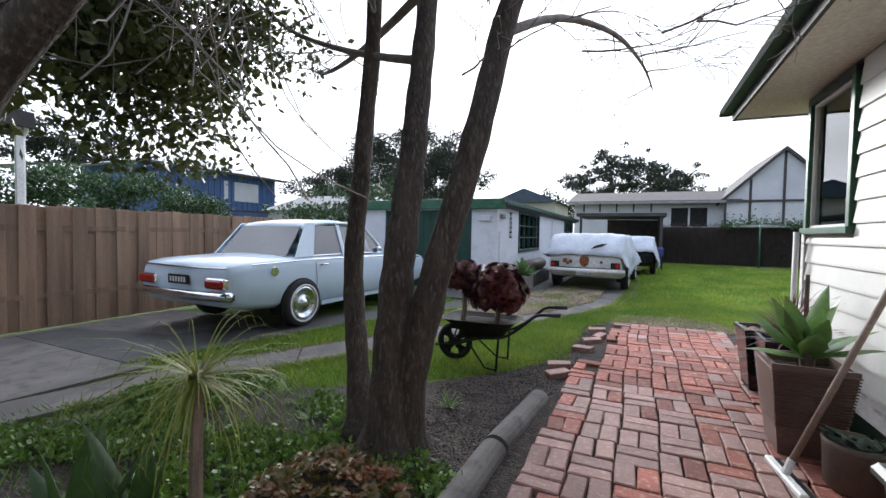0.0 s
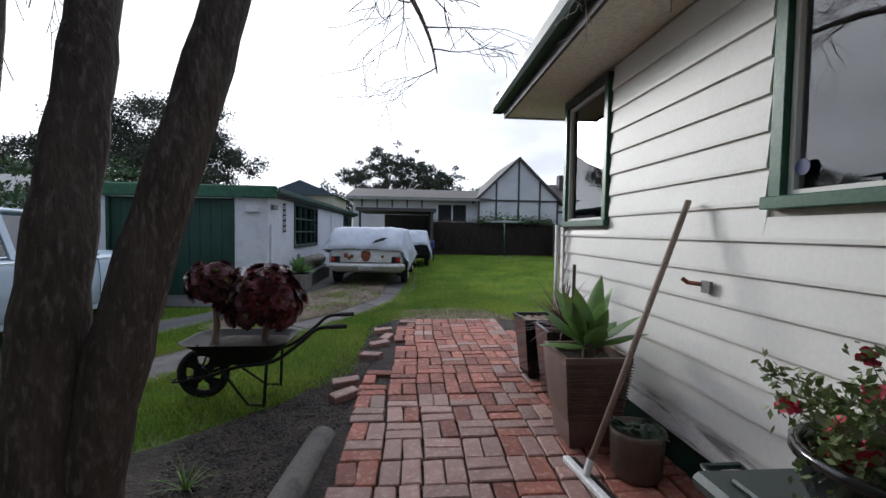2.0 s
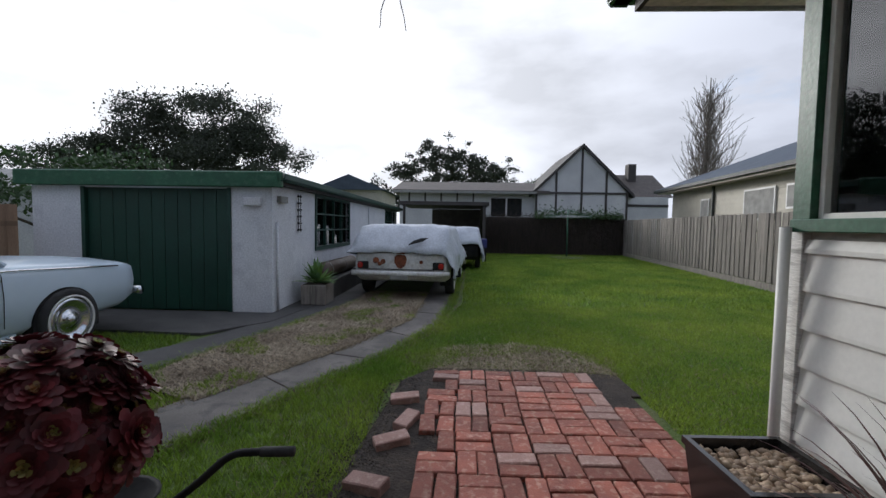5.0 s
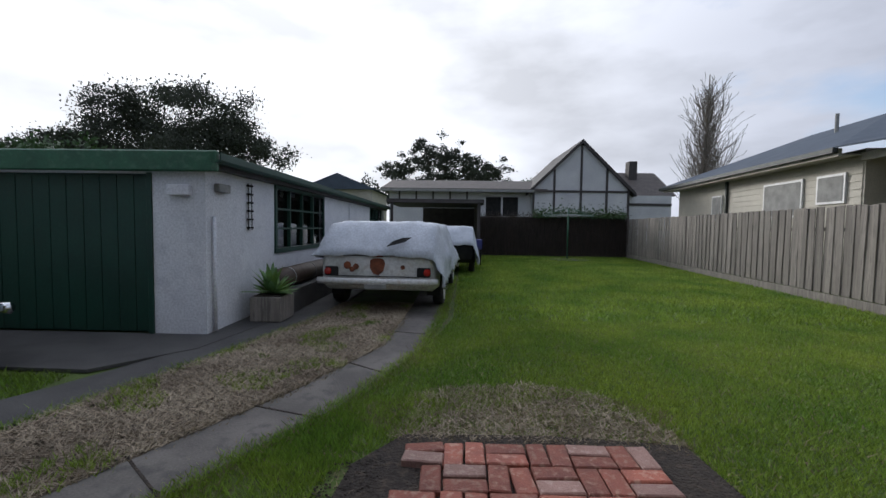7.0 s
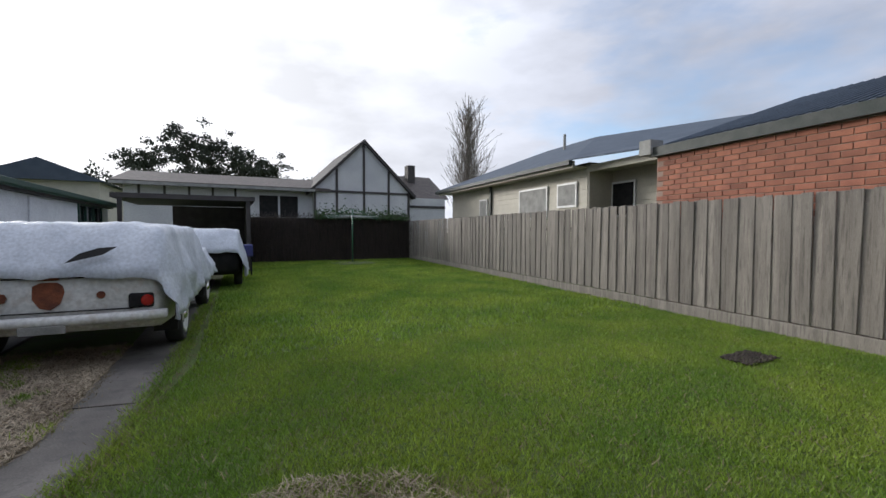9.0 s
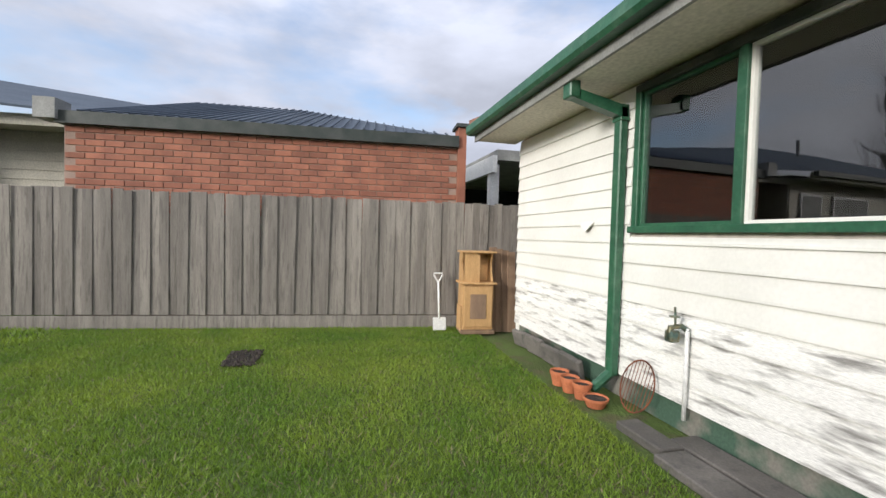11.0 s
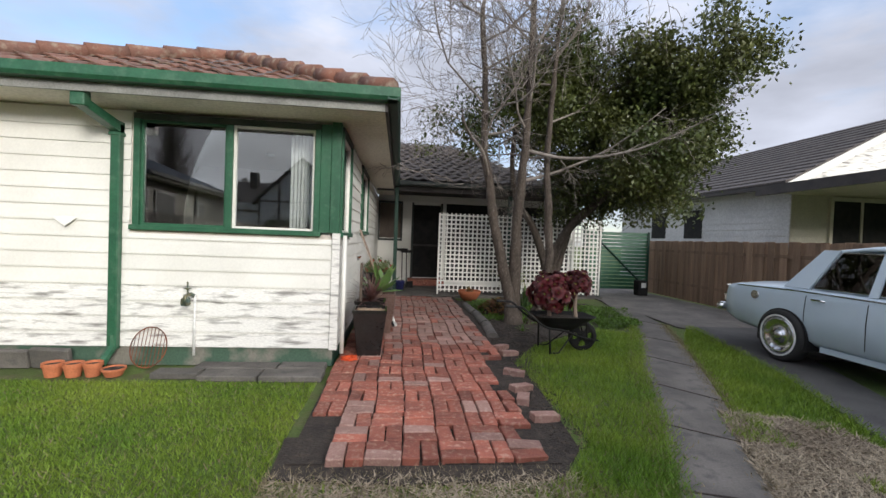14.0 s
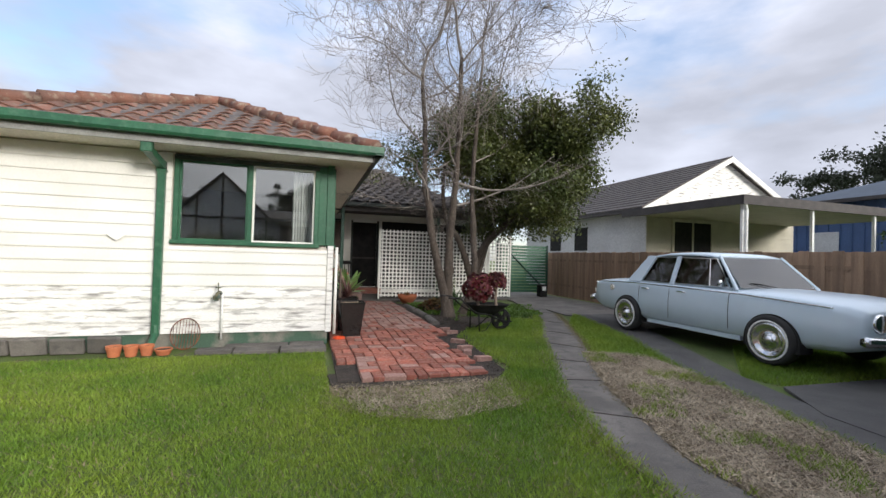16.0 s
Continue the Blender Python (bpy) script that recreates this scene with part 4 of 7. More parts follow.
# ---- white masonry garage ----
garage = thing("garage", (-4.4, 9.75, 0), "long white-painted masonry garage with green trim", "garage", kind="structure")
GX0, GX1, GY0, GY1 = -6.3, -2.57, 9.75, 22.0
GD, GW, GW2 = (-5.47, -3.24, 0, 1.87), (11.66, 14.05, 0.92, 1.88), (19.2, 21.2, 1.1, 1.9)
wall("wall_front", "x", GY0, -1, GX0, GX1, 0, 2.0, [GD], M_RENDER, 0.14, garage)
wall("wall_side", "y", GX1, 1, GY0 + 0.14, GY1, 0, 2.0, [GW, GW2], M_RENDER, 0.14, garage)
part("wall_far", box(GX0, GY0 + 0.14, 0, GX0 + 0.14, GY1, 2.0), M_RENDER, garage)
part("wall_back", box(GX0 + 0.14, GY1 - 0.14, 0, GX1 - 0.14, GY1, 2.0), M_RENDER, garage)
part("roof", box(GX0 - 0.15, GY0 - 0.05, 2.04, GX1 + 0.18, GY1 + 0.1, 2.09), M_GREYFASCIA, garage, "low metal roof")
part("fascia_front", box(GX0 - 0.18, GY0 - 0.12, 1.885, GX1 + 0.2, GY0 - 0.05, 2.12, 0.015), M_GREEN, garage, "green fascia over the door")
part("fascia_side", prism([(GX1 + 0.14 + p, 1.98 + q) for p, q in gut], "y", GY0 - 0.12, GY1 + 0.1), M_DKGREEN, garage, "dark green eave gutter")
part("eave_timber", box(GX1 + 0.004, GY0, 1.93, GX1 + 0.14, GY1, 1.98), M_DKTIMBER, garage)
gd = part("garage_door", box(GD[0], GY0 + 0.06, 0.01, GD[1], GY0 + 0.1, GD[3]), M_DKGREEN, garage, "dark green garage door")
for i in range(11):
    x = GD[0] + (i + 0.5) * (GD[1] - GD[0]) / 11
    part("door_board", box(x - 0.097, GY0 + 0.045, 0.02, x + 0.097, GY0 + 0.06, GD[3] - 0.02, 0.003), M_DKGREEN, garage)
for x in (GD[0] - 0.05, GD[1] - 0.01):
    part("door_jamb", box(x, GY0 - 0.02, 0, x + 0.06, GY0 + 0.05, GD[3] + 0.01, 0.004), M_DKGREEN, garage)
def dark_window(x, y0, y1, z0, z1, nx, nz, parent):
    # black sheet behind the pane stands in for the unlit inside
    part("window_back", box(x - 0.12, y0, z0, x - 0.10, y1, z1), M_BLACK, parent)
    p_ = part("pane", box(x - 0.06, y0, z0, x - 0.055, y1, z1), G_WIN, parent)
    for r in ((y0 - 0.06, y1 + 0.06, z0 - 0.08, z0), (y0 - 0.06, y1 + 0.06, z1, z1 + 0.07), (y0 - 0.06, y0, z0, z1), (y1, y1 + 0.06, z0, z1)):
        part("window_frame", box(x - 0.05, r[0], r[2], x + 0.03, r[1], r[3], 0.004), M_DKGREEN, parent)
    for i in range(1, nx):
        y = y0 + i * (y1 - y0) / nx
        part("glazing_bar", box(x - 0.05, y - 0.018, z0, x + 0.005, y + 0.018, z1), M_DKGREEN, parent)
    for i in range(1, nz):
        z = z0 + i * (z1 - z0) / nz
        part("glazing_bar", box(x - 0.048, y0, z - 0.014, x + 0.002, y1, z + 0.014), M_DKGREEN, parent)
dark_window(GX1, *GW, 4, 3, garage)
dark_window(GX1, *GW2, 3, 2, garage)
part("side_door", box(GX1 + 0.002, 16.3, 0.02, GX1 + 0.03, 17.1, 1.9, 0.004), M_RENDER, garage, "white side door")
part("wall_pipe", tube([(GX1 + 0.03, 9.87, 0.02), (GX1 + 0.03, 9.87, 1.38)], 0.022, 8), M_RENDER, garage, smooth=True)
part("meter_box", box(-2.98, GY0 - 0.07, 1.62, -2.72, GY0 - 0.002, 1.74, 0.008), M_RENDER, garage, "small white box")
part("lamp_box", box(GX1 + 0.002, 9.92, 1.68, GX1 + 0.07, 10.18, 1.78, 0.008), M_GREYFASCIA, garage, "grey lamp housing")
lad = thing("hanging_rack", (GX1 + 0.03, 10.75, 1.25), "rusty hanging metal ladder rack on the white wall", "rack")
for y in (10.70, 10.80):
    part("side_rail", tube([(GX1 + 0.03, y, 1.22), (GX1 + 0.03, y, 1.86)], 0.007, 5), M_BLACK, lad)
for i in range(6):
    part("rung", box(GX1 + 0.012, 10.69, 1.24 + i * 0.115, GX1 + 0.05, 10.81, 1.265 + i * 0.115), M_BLACK, lad)

# ---- vehicles ----
def half_section(y, w, zl, zb, crown):
    h = [(w * 0.88, zl), (w * 0.985, zl + 0.07), (w, (zl + zb) / 2 + 0.02), (w * 0.985, zb - 0.10), (w * 0.96, zb - 0.025), (w * 0.90, zb), (w * 0.45, zb + crown * 0.8)]
    return [(x, y, z) for x, z in h] + [(0, y, zb + crown)] + [(-x, y, z) for x, z in reversed(h)] + [(0, y, zl)]

def wheel_parts(car, x, y, r, side, white=True, steel=None):
    w = part("wheel", lathe([(r * 0.62, -0.085), (r * 0.93, -0.085), (r, -0.06), (r, 0.06), (r * 0.93, 0.085), (r * 0.80, 0.09), (r * 0.70, 0.03)], 32, m=pose(x, y, r, 0, 90 * side, 0)), M_TYRE, car, "black tyre", smooth=True, local=True)
    rim = [(0.001, 0.085), (r * 0.16, 0.085), (r * 0.24, 0.07), (r * 0.27, 0.05), (r * 0.50, 0.06), (r * 0.58, 0.085), (r * 0.70, 0.092), (r * 0.70, 0.02), (0.001, 0.02)]
    part("rim", lathe(rim, 32, m=pose(x, y, r, 0, 90 * side, 0)), steel or M_CHROME, w, "pale wheel trim", smooth=True, local=True)
    part("hubcap", lathe([(0.001, 0.11), (r * 0.12, 0.105), (r * 0.2, 0.085), (r * 0.2, 0.06), (0.001, 0.06)], 24, m=pose(x, y, r, 0, 90 * side, 0)), M_CHROME, w, "chrome hubcap", smooth=True, local=True)
    if white:
        part("whitewall", lathe([(r * 0.73, 0.086), (r * 0.73, 0.095), (r * 0.80, 0.095), (r * 0.80, 0.086), (r * 0.73, 0.086)], 32, m=pose(x, y, r, 0, 90 * side, 0)), M_WHITEPL, w, "white tyre band", smooth=True, local=True)

def arch(car, x, y, r, side):
    n = 18
    poly = [(y + r * math.cos(math.pi * k / n), 0.30 + r * math.sin(math.pi * k / n)) for k in range(n + 1)]
    poly += [(y - r, 0.20), (y + r, 0.20)]
    part("wheel_arch", prism(poly, "x", x - side * 0.22, x + side * 0.006), M_BLACK, car, local=True)

sedan = thing("sedan", (-4.80, 3.97, 0), "pale blue 1960s four-door sedan with chrome trim", "car", rz=-1.0)
sedan.matrix_basis = sedan.matrix_basis @ Matrix.Scale(1.035, 4)
stations = [(0.0, 0.76, 0.44, 0.80, 0.02), (0.05, 0.81, 0.38, 0.85, 0.03), (0.25, 0.85, 0.33, 0.885, 0.04), (0.7, 0.87, 0.29, 0.905, 0.045), (1.3, 0.88, 0.26, 0.915, 0.03), (2.3, 0.885, 0.25, 0.905, 0.02), (3.2, 0.88, 0.25, 0.895, 0.04), (3.9, 0.87, 0.27, 0.87, 0.055), (4.4, 0.855, 0.32, 0.835, 0.05), (4.55, 0.83, 0.38, 0.80, 0.04), (4.60, 0.78, 0.45, 0.76, 0.03)]
bm = loft([half_section(*s) for s in stations])
part("body", bm, M_CARPAINT, sedan, "pale blue body", smooth=True, local=True)
zr, zb = 1.43, 0.90
roof_secs = []
for y, w, z in ((1.34, 0.62, 1.34), (1.46, 0.66, 1.39), (1.8, 0.675, 1.43), (2.2, 0.675, 1.435), (2.58, 0.66, 1.415), (2.72, 0.63, 1.385)):
    roof_secs.append([(w, y, z - 0.05), (w * 0.96, y, z - 0.012), (w * 0.6, y, z + 0.012), (0, y, z + 0.02), (-w * 0.6, y, z + 0.012), (-w * 0.96, y, z - 0.012), (-w, y, z - 0.05), (0, y, z - 0.04)])
part("roof", loft(roof_secs), M_CARPAINT, sedan, "pale roof", smooth=True, local=True)
def quad_panel(pts, t=0.006):
    bm = bmesh.new()
    f = bm.faces.new([bm.verts.new(p) for p in pts])
    bm.normal_update()
    nrm = f.normal.copy()
    r = bmesh.ops.extrude_face_region(bm, geom=[f])
    bmesh.ops.translate(bm, verts=[e for e in r["geom"] if isinstance(e, bmesh.types.BMVert)], vec=nrm * t)
    return bm
for pts, nm in (([(-0.66, 1.00, 0.93), (0.66, 1.00, 0.93), (0.58, 1.34, 1.33), (-0.58, 1.34, 1.33)], "rear_window"), ([(-0.74, 3.14, 0.93), (0.74, 3.14, 0.93), (0.60, 2.72, 1.37), (-0.60, 2.72, 1.37)], "windscreen")):
    part(nm, quad_panel(pts), G_CAR, sedan, local=True)
for s in (1, -1):
    def P(y, z):
        t = (z - zb) / (zr - 0.06 - zb)
        return (s * (0.81 + (0.645 - 0.81) * t), y, z)
    part("side_window", quad_panel([P(1.36, 0.93), P(1.96, 0.93), P(1.96, 1.345), P(1.55, 1.345)]), G_CAR, sedan, local=True)
    part("side_window", quad_panel([P(2.06, 0.93), P(3.00, 0.93), P(2.68, 1.335), P(2.06, 1.345)]), G_CAR, sedan, local=True)
    part("rear_pillar", quad_panel([P(1.00, 0.91), P(1.33, 0.91), P(1.53, 1.37), P(1.34, 1.37)], 0.025), M_CARPAINT, sedan, local=True)
    part("centre_pillar", quad_panel([P(1.97, 0.90), P(2.05, 0.90), P(2.05, 1.37), P(1.97, 1.37)], 0.02), M_CARPAINT, sedan, local=True)
    part("front_pillar", tube([P(3.14, 0.90), (s * 0.62, 2.71, 1.38)], 0.024, 6), M_CARPAINT, sedan, local=True)
    part("quarter_bar", tube([P(2.70, 0.92), P(2.58, 1.34)], 0.011, 5), M_CHROME, sedan, local=True)
    part("window_trim", tube([P(1.34, 0.93), P(1.54, 1.35), P(2.69, 1.34), P(3.03, 0.93), P(1.34, 0.93)], 0.009, 5), M_CHROME, sedan, local=True)
    part("side_trim", tube([(s * 0.852, 0.3, 0.86), (s * 0.868, 1.2, 0.882), (s * 0.872, 2.3, 0.872), (s * 0.866, 3.2, 0.858), (s * 0.848, 4.3, 0.80)], 0.009, 5), M_CHROME, sedan, local=True)
    part("sill", box(s * 0.80 - 0.03, 1.5, 0.22, s * 0.80 + 0.03, 3.2, 0.28), M_CARPAINT, sedan, local=True)
    for y0 in (1.34, 2.01, 3.06):
        part("door_gap", tube([(s * 0.8835, y0, 0.36), (s * 0.890, y0, 0.62), (s * 0.872, y0, 0.82), (s * 0.80, y0, 0.912)], 0.004, 4), M_BLACK, sedan, local=True)
    for y0 in (1.42, 2.18):
        part("door_handle", tube([(s * 0.875, y0, 0.80), (s * 0.90, y0 + 0.02, 0.805), (s * 0.90, y0 + 0.13, 0.805), (s * 0.875, y0 + 0.15, 0.80)], 0.011, 6), M_CHROME, sedan, local=True)
    part("wing_mirror", lathe([(0.001, 0.0), (0.05, 0.005), (0.045, 0.03), (0.001, 0.05)], 12, m=pose(s * 0.83, 2.92, 0.985, 90, 0, 0)), M_CHROME, sedan, local=True, smooth=True)
    part("tail_light", box(s * 0.63 - 0.15, -0.05, 0.60, s * 0.63 + 0.15, 0.08, 0.70, 0.02), M_RED, sedan, "red tail lamp", local=True)
    part("tail_surround", box(s * 0.63 - 0.165, -0.03, 0.585, s * 0.63 + 0.165, 0.06, 0.715, 0.02), M_CHROME, sedan, local=True)
    hl = part("headlight", lathe([(0.001, 0.03), (0.07, 0.02), (0.085, 0.0), (0.085, -0.05), (0.001, -0.05)], 20, m=pose(s * 0.64, 4.60, 0.66, -90, 0, 0)), M_WHITEPL, sedan, "round headlight", local=True, smooth=True)
    part("headlight_rim", lathe([(0.085, 0.03), (0.105, 0.02), (0.11, -0.06), (0.085, -0.06)], 24, m=pose(s * 0.64, 4.60, 0.66, -90, 0, 0)), M_CHROME, sedan, local=True, smooth=True)
    for y in (1.06, 3.64):
        arch(sedan, s * 0.884, y, 0.345, s)
        wheel_parts(sedan, s * 0.845, y, 0.315, s, True)
part("fuel_cap", lathe([(0.001, 0.012), (0.055, 0.012), (0.06, 0.0), (0.001, 0.0)], 16, m=pose(0.865, 0.62, 0.76, 0, 90, 0)), M_CHROME, sedan, "round chrome fuel cap", local=True)
part("rear_bumper", loft([[(x, -0.10 + 0.14 * abs(x) ** 3 + dy, 0.46 + dz) for dy, dz in ((0, 0), (-0.035, 0.03), (-0.04, 0.075), (0, 0.11), (0.05, 0.08), (0.05, 0.02))] for x in np.linspace(-0.88, 0.88, 15)]), M_CHROME, sedan, "chrome rear bumper", local=True, smooth=True)
part("front_bumper", loft([[(x, 4.72 - 0.16 * abs(x) ** 3 + dy, 0.42 + dz) for dy, dz in ((0, 0), (0.035, 0.03), (0.04, 0.075), (0, 0.11), (-0.05, 0.08), (-0.05, 0.02))] for x in np.linspace(-0.88, 0.88, 15)]), M_CHROME, sedan, "chrome front bumper", local=True, smooth=True)
part("grille", box(-0.54, 4.56, 0.57, 0.54, 4.615, 0.74, 0.01), M_BLACK, sedan, "dark grille", local=True)
for i in range(5):
    part("grille_bar", box(-0.53, 4.612, 0.59 + i * 0.032, 0.53, 4.625, 0.60 + i * 0.032), M_CHROME, sedan, local=True)
pl = part("number_plate", box(-0.19, -0.04, 0.62, 0.19, -0.025, 0.73, 0.004), M_BLACK, sedan, "dark number plate", local=True)
for i in range(6):
    part("plate_mark", box(-0.15 + i * 0.052, -0.043, 0.645, -0.12 + i * 0.052, -0.040, 0.705), M_WHITEPL, pl, local=True)
part("boot_trim", tube([(-0.78, 0.02, 0.83), (0, -0.02, 0.825), (0.78, 0.02, 0.83)], 0.012, 6), M_CHROME, sedan, local=True)
for y in (1.35, 2.35):
    part("seat", box(-0.66, y, 0.45, 0.66, y + 0.22, 1.04, 0.05), M_INTERIOR, sedan, local=True)
part("steering_wheel", tube([(0.36 + 0.18 * math.cos(a), 2.80 - 0.05 * math.sin(a), 0.98 + 0.16 * math.sin(a)) for a in np.linspace(0, math.tau, 20)], 0.011, 5, cap=False), M_BLACK, sedan, local=True)
part("wiper", tube([(0.1, 3.15, 0.95), (0.5, 3.09, 1.0)], 0.006, 4), M_BLACK, sedan, local=True)

wagon = thing("station_wagon", (-0.83, 11.12, 0), "old chalky white station wagon with rust and a draped cover", "car", rz=-3)
stations = [(0.0, 0.80, 0.42, 0.84, 0.0), (0.06, 0.85, 0.36, 0.90, 0.0), (0.4, 0.88, 0.30, 0.92, 0.0), (1.2, 0.89, 0.27, 0.92, 0.0), (3.0, 0.89, 0.26, 0.90, 0.03), (4.2, 0.86, 0.3, 0.85, 0.05), (4.5, 0.80, 0.42, 0.78, 0.03)]
part("body", loft([half_section(*s) for s in stations]), M_WAGON, wagon, "chalky white body", smooth=True, local=True)
part("cabin", loft([[(w, y, 0.86), (w * 0.86, y, z), (0, y, z + 0.03), (-w * 0.86, y, z), (-w, y, 0.86)] for y, w, z in ((0.10, 0.80, 0.95), (0.30, 0.79, 1.27), (2.4, 0.79, 1.30), (3.1, 0.79, 0.93))]), M_INTERIOR, wagon, "dark cabin", local=True)
for s in (1, -1):
    for y in (0.95, 3.6):
        arch(wagon, s * 0.888, y, 0.36, s)
        wheel_parts(wagon, s * 0.835, y, 0.31, s, False, M_WAGON)
    part("tail_light", box(s * 0.69 - 0.10, -0.03, 0.56, s * 0.69 + 0.10, 0.06, 0.70, 0.015), M_BLACK, wagon, "dark tail lamp surround", local=True)
    part("tail_lens", lathe([(0.001, 0.03), (0.045, 0.025), (0.055, 0.0), (0.001, 0.0)], 16, m=pose(s * 0.74, -0.03, 0.63, 90, 0, 0)), M_RED, wagon, "round red lens", local=True)
part("rear_bumper", loft([[(x, -0.11 + 0.12 * abs(x) ** 3 + dy, 0.44 + dz) for dy, dz in ((0, 0), (-0.03, 0.03), (-0.03, 0.07), (0, 0.10), (0.05, 0.08), (0.05, 0.02))] for x in np.linspace(-0.90, 0.90, 13)]), M_WAGON, wagon, "pale painted rear bumper", local=True, smooth=True)
part("tailgate_gap", tube([(-0.62, -0.012, 0.56), (-0.60, 0.02, 0.86), (0.60, 0.02, 0.86), (0.62, -0.012, 0.56), (-0.62, -0.012, 0.56)], 0.006, 4), M_BLACK, wagon, local=True)
part("rust_patch", lathe([(0.001, 0.004), (0.10, 0.003), (0.13, 0.0), (0.001, 0.0)], 9, m=pose(0.0, -0.006, 0.74, 84, 0, 0) @ Matrix.Diagonal((0.9, 1.25, 1, 1))), M_RUST, wagon, "brown rust patch", local=True)
for x, z, r in ((-0.45, 0.72, 0.05), (-0.32, 0.70, 0.04), (-0.38, 0.66, 0.035), (0.38, 0.70, 0.03)):
    part("rust_spot", lathe([(0.001, 0.004), (r, 0.003), (r * 1.2, 0.0), (0.001, 0.0)], 7, m=pose(x, -0.010, z, 84, 0, 0)), M_RUST, wagon, local=True)
part("number_plate", box(-0.16, -0.155, 0.39, 0.16, -0.14, 0.46, 0.003), M_GREYFASCIA, wagon, "pale number plate", local=True)

def drape(name, loc, rz, w, length, top, low, seed, label, skew=0.0):
    """A cover lying over a car: flat on the roof, hanging in folds at the sides."""
    nx, ny = 56, 60
    v = []
    for j in range(ny):
        t = j / (ny - 1)
        y = -0.06 + t * length
        nose = max(0.0, (t - 0.62) / 0.38)
        tail = max(0.0, (0.10 - t) / 0.10)
        zt = top - 0.38 * min(1, nose * 2.2) - 0.50 * tail ** 1.4
        for i in range(nx):
            u = 2 * i / (nx - 1) - 1
            a = min(1.0, abs(u) / 0.55)
            x = math.copysign(w * (0.86 * a if abs(u) <= 0.55 else 0.86 + 0.16 * min(1, (abs(u) - 0.55) / 0.3)), u)
            drop = max(0.0, (abs(u) - 0.55) / 0.45)
            lowz = low + skew * (1 if u < 0 else -0.35) * max(0, 1 - t * 2)
            z = zt - 0.02 * a ** 2 - drop * (zt - lowz)
            p = Vector((x * 3, y * 3, z * 3 + seed))
            k = 0.035 * noise.noise(p) + 0.024 * (1 - 2 * abs(noise.noise(p * 1.7))) + 0.014 * noise.noise(p * 4.1) + 0.045 * drop * math.sin(y * 9 + seed + 2 * noise.noise(p))
            v.append((x + math.copysign(k, u) * (0.4 + drop) + (0.02 if drop else 0) * math.copysign(1, u), y + 0.5 * k * tail, z + k * (1 - drop) * 0.8))
    f = [(j * nx + i, j * nx + i + 1, (j + 1) * nx + i + 1, (j + 1) * nx + i) for j in range(ny - 1) for i in range(nx - 1)]
    ob = arrays(name, v, f, M_TARP, label=label, category="car cover", smooth=True)
    ob.matrix_basis = pose(*loc, 0, 0, rz)
    md = ob.modifiers.new("thick", "SOLIDIFY"); md.thickness = 0.006
    return ob
drape("car_cover", (-0.83, 11.12, 0.0), -3, 0.92, 4.4, 1.36, 0.55, 3.0, "grey-white torn tarpaulin draped over the old wagon", 0.32)
tear = part("tear", quad_panel([(0.13, 0.035, 1.02), (0.40, 0.06, 1.09), (0.50, 0.09, 1.16), (0.36, 0.10, 1.15), (0.22, 0.08, 1.10)], 0.004), M_BLACK, None, "dark tear in the car cover", local=True, category="tear")
tear.matrix_basis = pose(-0.83, 11.045, -0.02, 0, 0, -3)
car2 = thing("covered_car", (0.05, 16.6, 0), "low car under a grey cover behind the wagon", "car", rz=-2)
part("body", loft([half_section(*s) for s in ((0, 0.75, 0.4, 0.8, 0), (0.3, 0.8, 0.3, 0.9, 0.02), (3.5, 0.8, 0.3, 0.85, 0.02), (4.1, 0.72, 0.4, 0.75, 0))]), M_BLACK, car2, smooth=True, local=True)
for s in (1, -1):
    for y in (0.9, 3.2):
        wheel_parts(car2, s * 0.74, y, 0.3, s, False)
drape("car_cover", (0.05, 16.55, 0.0), -2, 0.84, 4.0, 1.32, 0.30, 9.0, "blue-grey cover over the second car")

# ---- trees ----
def grow(tubes, p, d, length, r, level, rng, spread=0.6, up=0.25, kids=(5, 5, 4), minr=0.0035):
    n = 6 if level < 3 else 4
    pts, rad = [Vector(p)], [r]
    for i in range(n):
        d = (d + Vector(rng.normal(0, 0.2, 3)) + Vector((0, 0, up * 0.22))).normalized()
        pts.append(pts[-1] + d * length / n)
        rad.append(max(minr, r * (1 - 0.82 * (i + 1) / n)))
    tubes.append((pts, rad, 6 if level == 1 else 4 if level == 2 else 3))
    if level > len(kids):
        return pts[-1:]
    ends = []
    for k in range(kids[level - 1]):
        t = 0.25 + 0.75 * (k + rng.uniform(0, 0.9)) / kids[level - 1]
        i = min(int(t * n), n - 1)
        q = pts[i].lerp(pts[i + 1], t * n - i)
        side = Vector(rng.normal(0, 1, 3)); side = (side - d * side.dot(d)).normalized()
        nd = (d * (1 - spread * 0.5) + side * spread + Vector((0, 0, up * 0.5))).normalized()
        ends += grow(tubes, q, nd, length * rng.uniform(0.45, 0.72), max(minr, rad[i] * 0.55), level + 1, rng, spread, up, kids, minr)
    return ends + pts[-1:]

def tube_mesh(name, tubes, material, parent, label="", kind=""):
    bm = bmesh.new()
    for pts, rad, n in tubes:
        tube(pts, rad, n, bm, cap=False)
    return part(name, bm, material, parent, label, smooth=True, kind=kind)

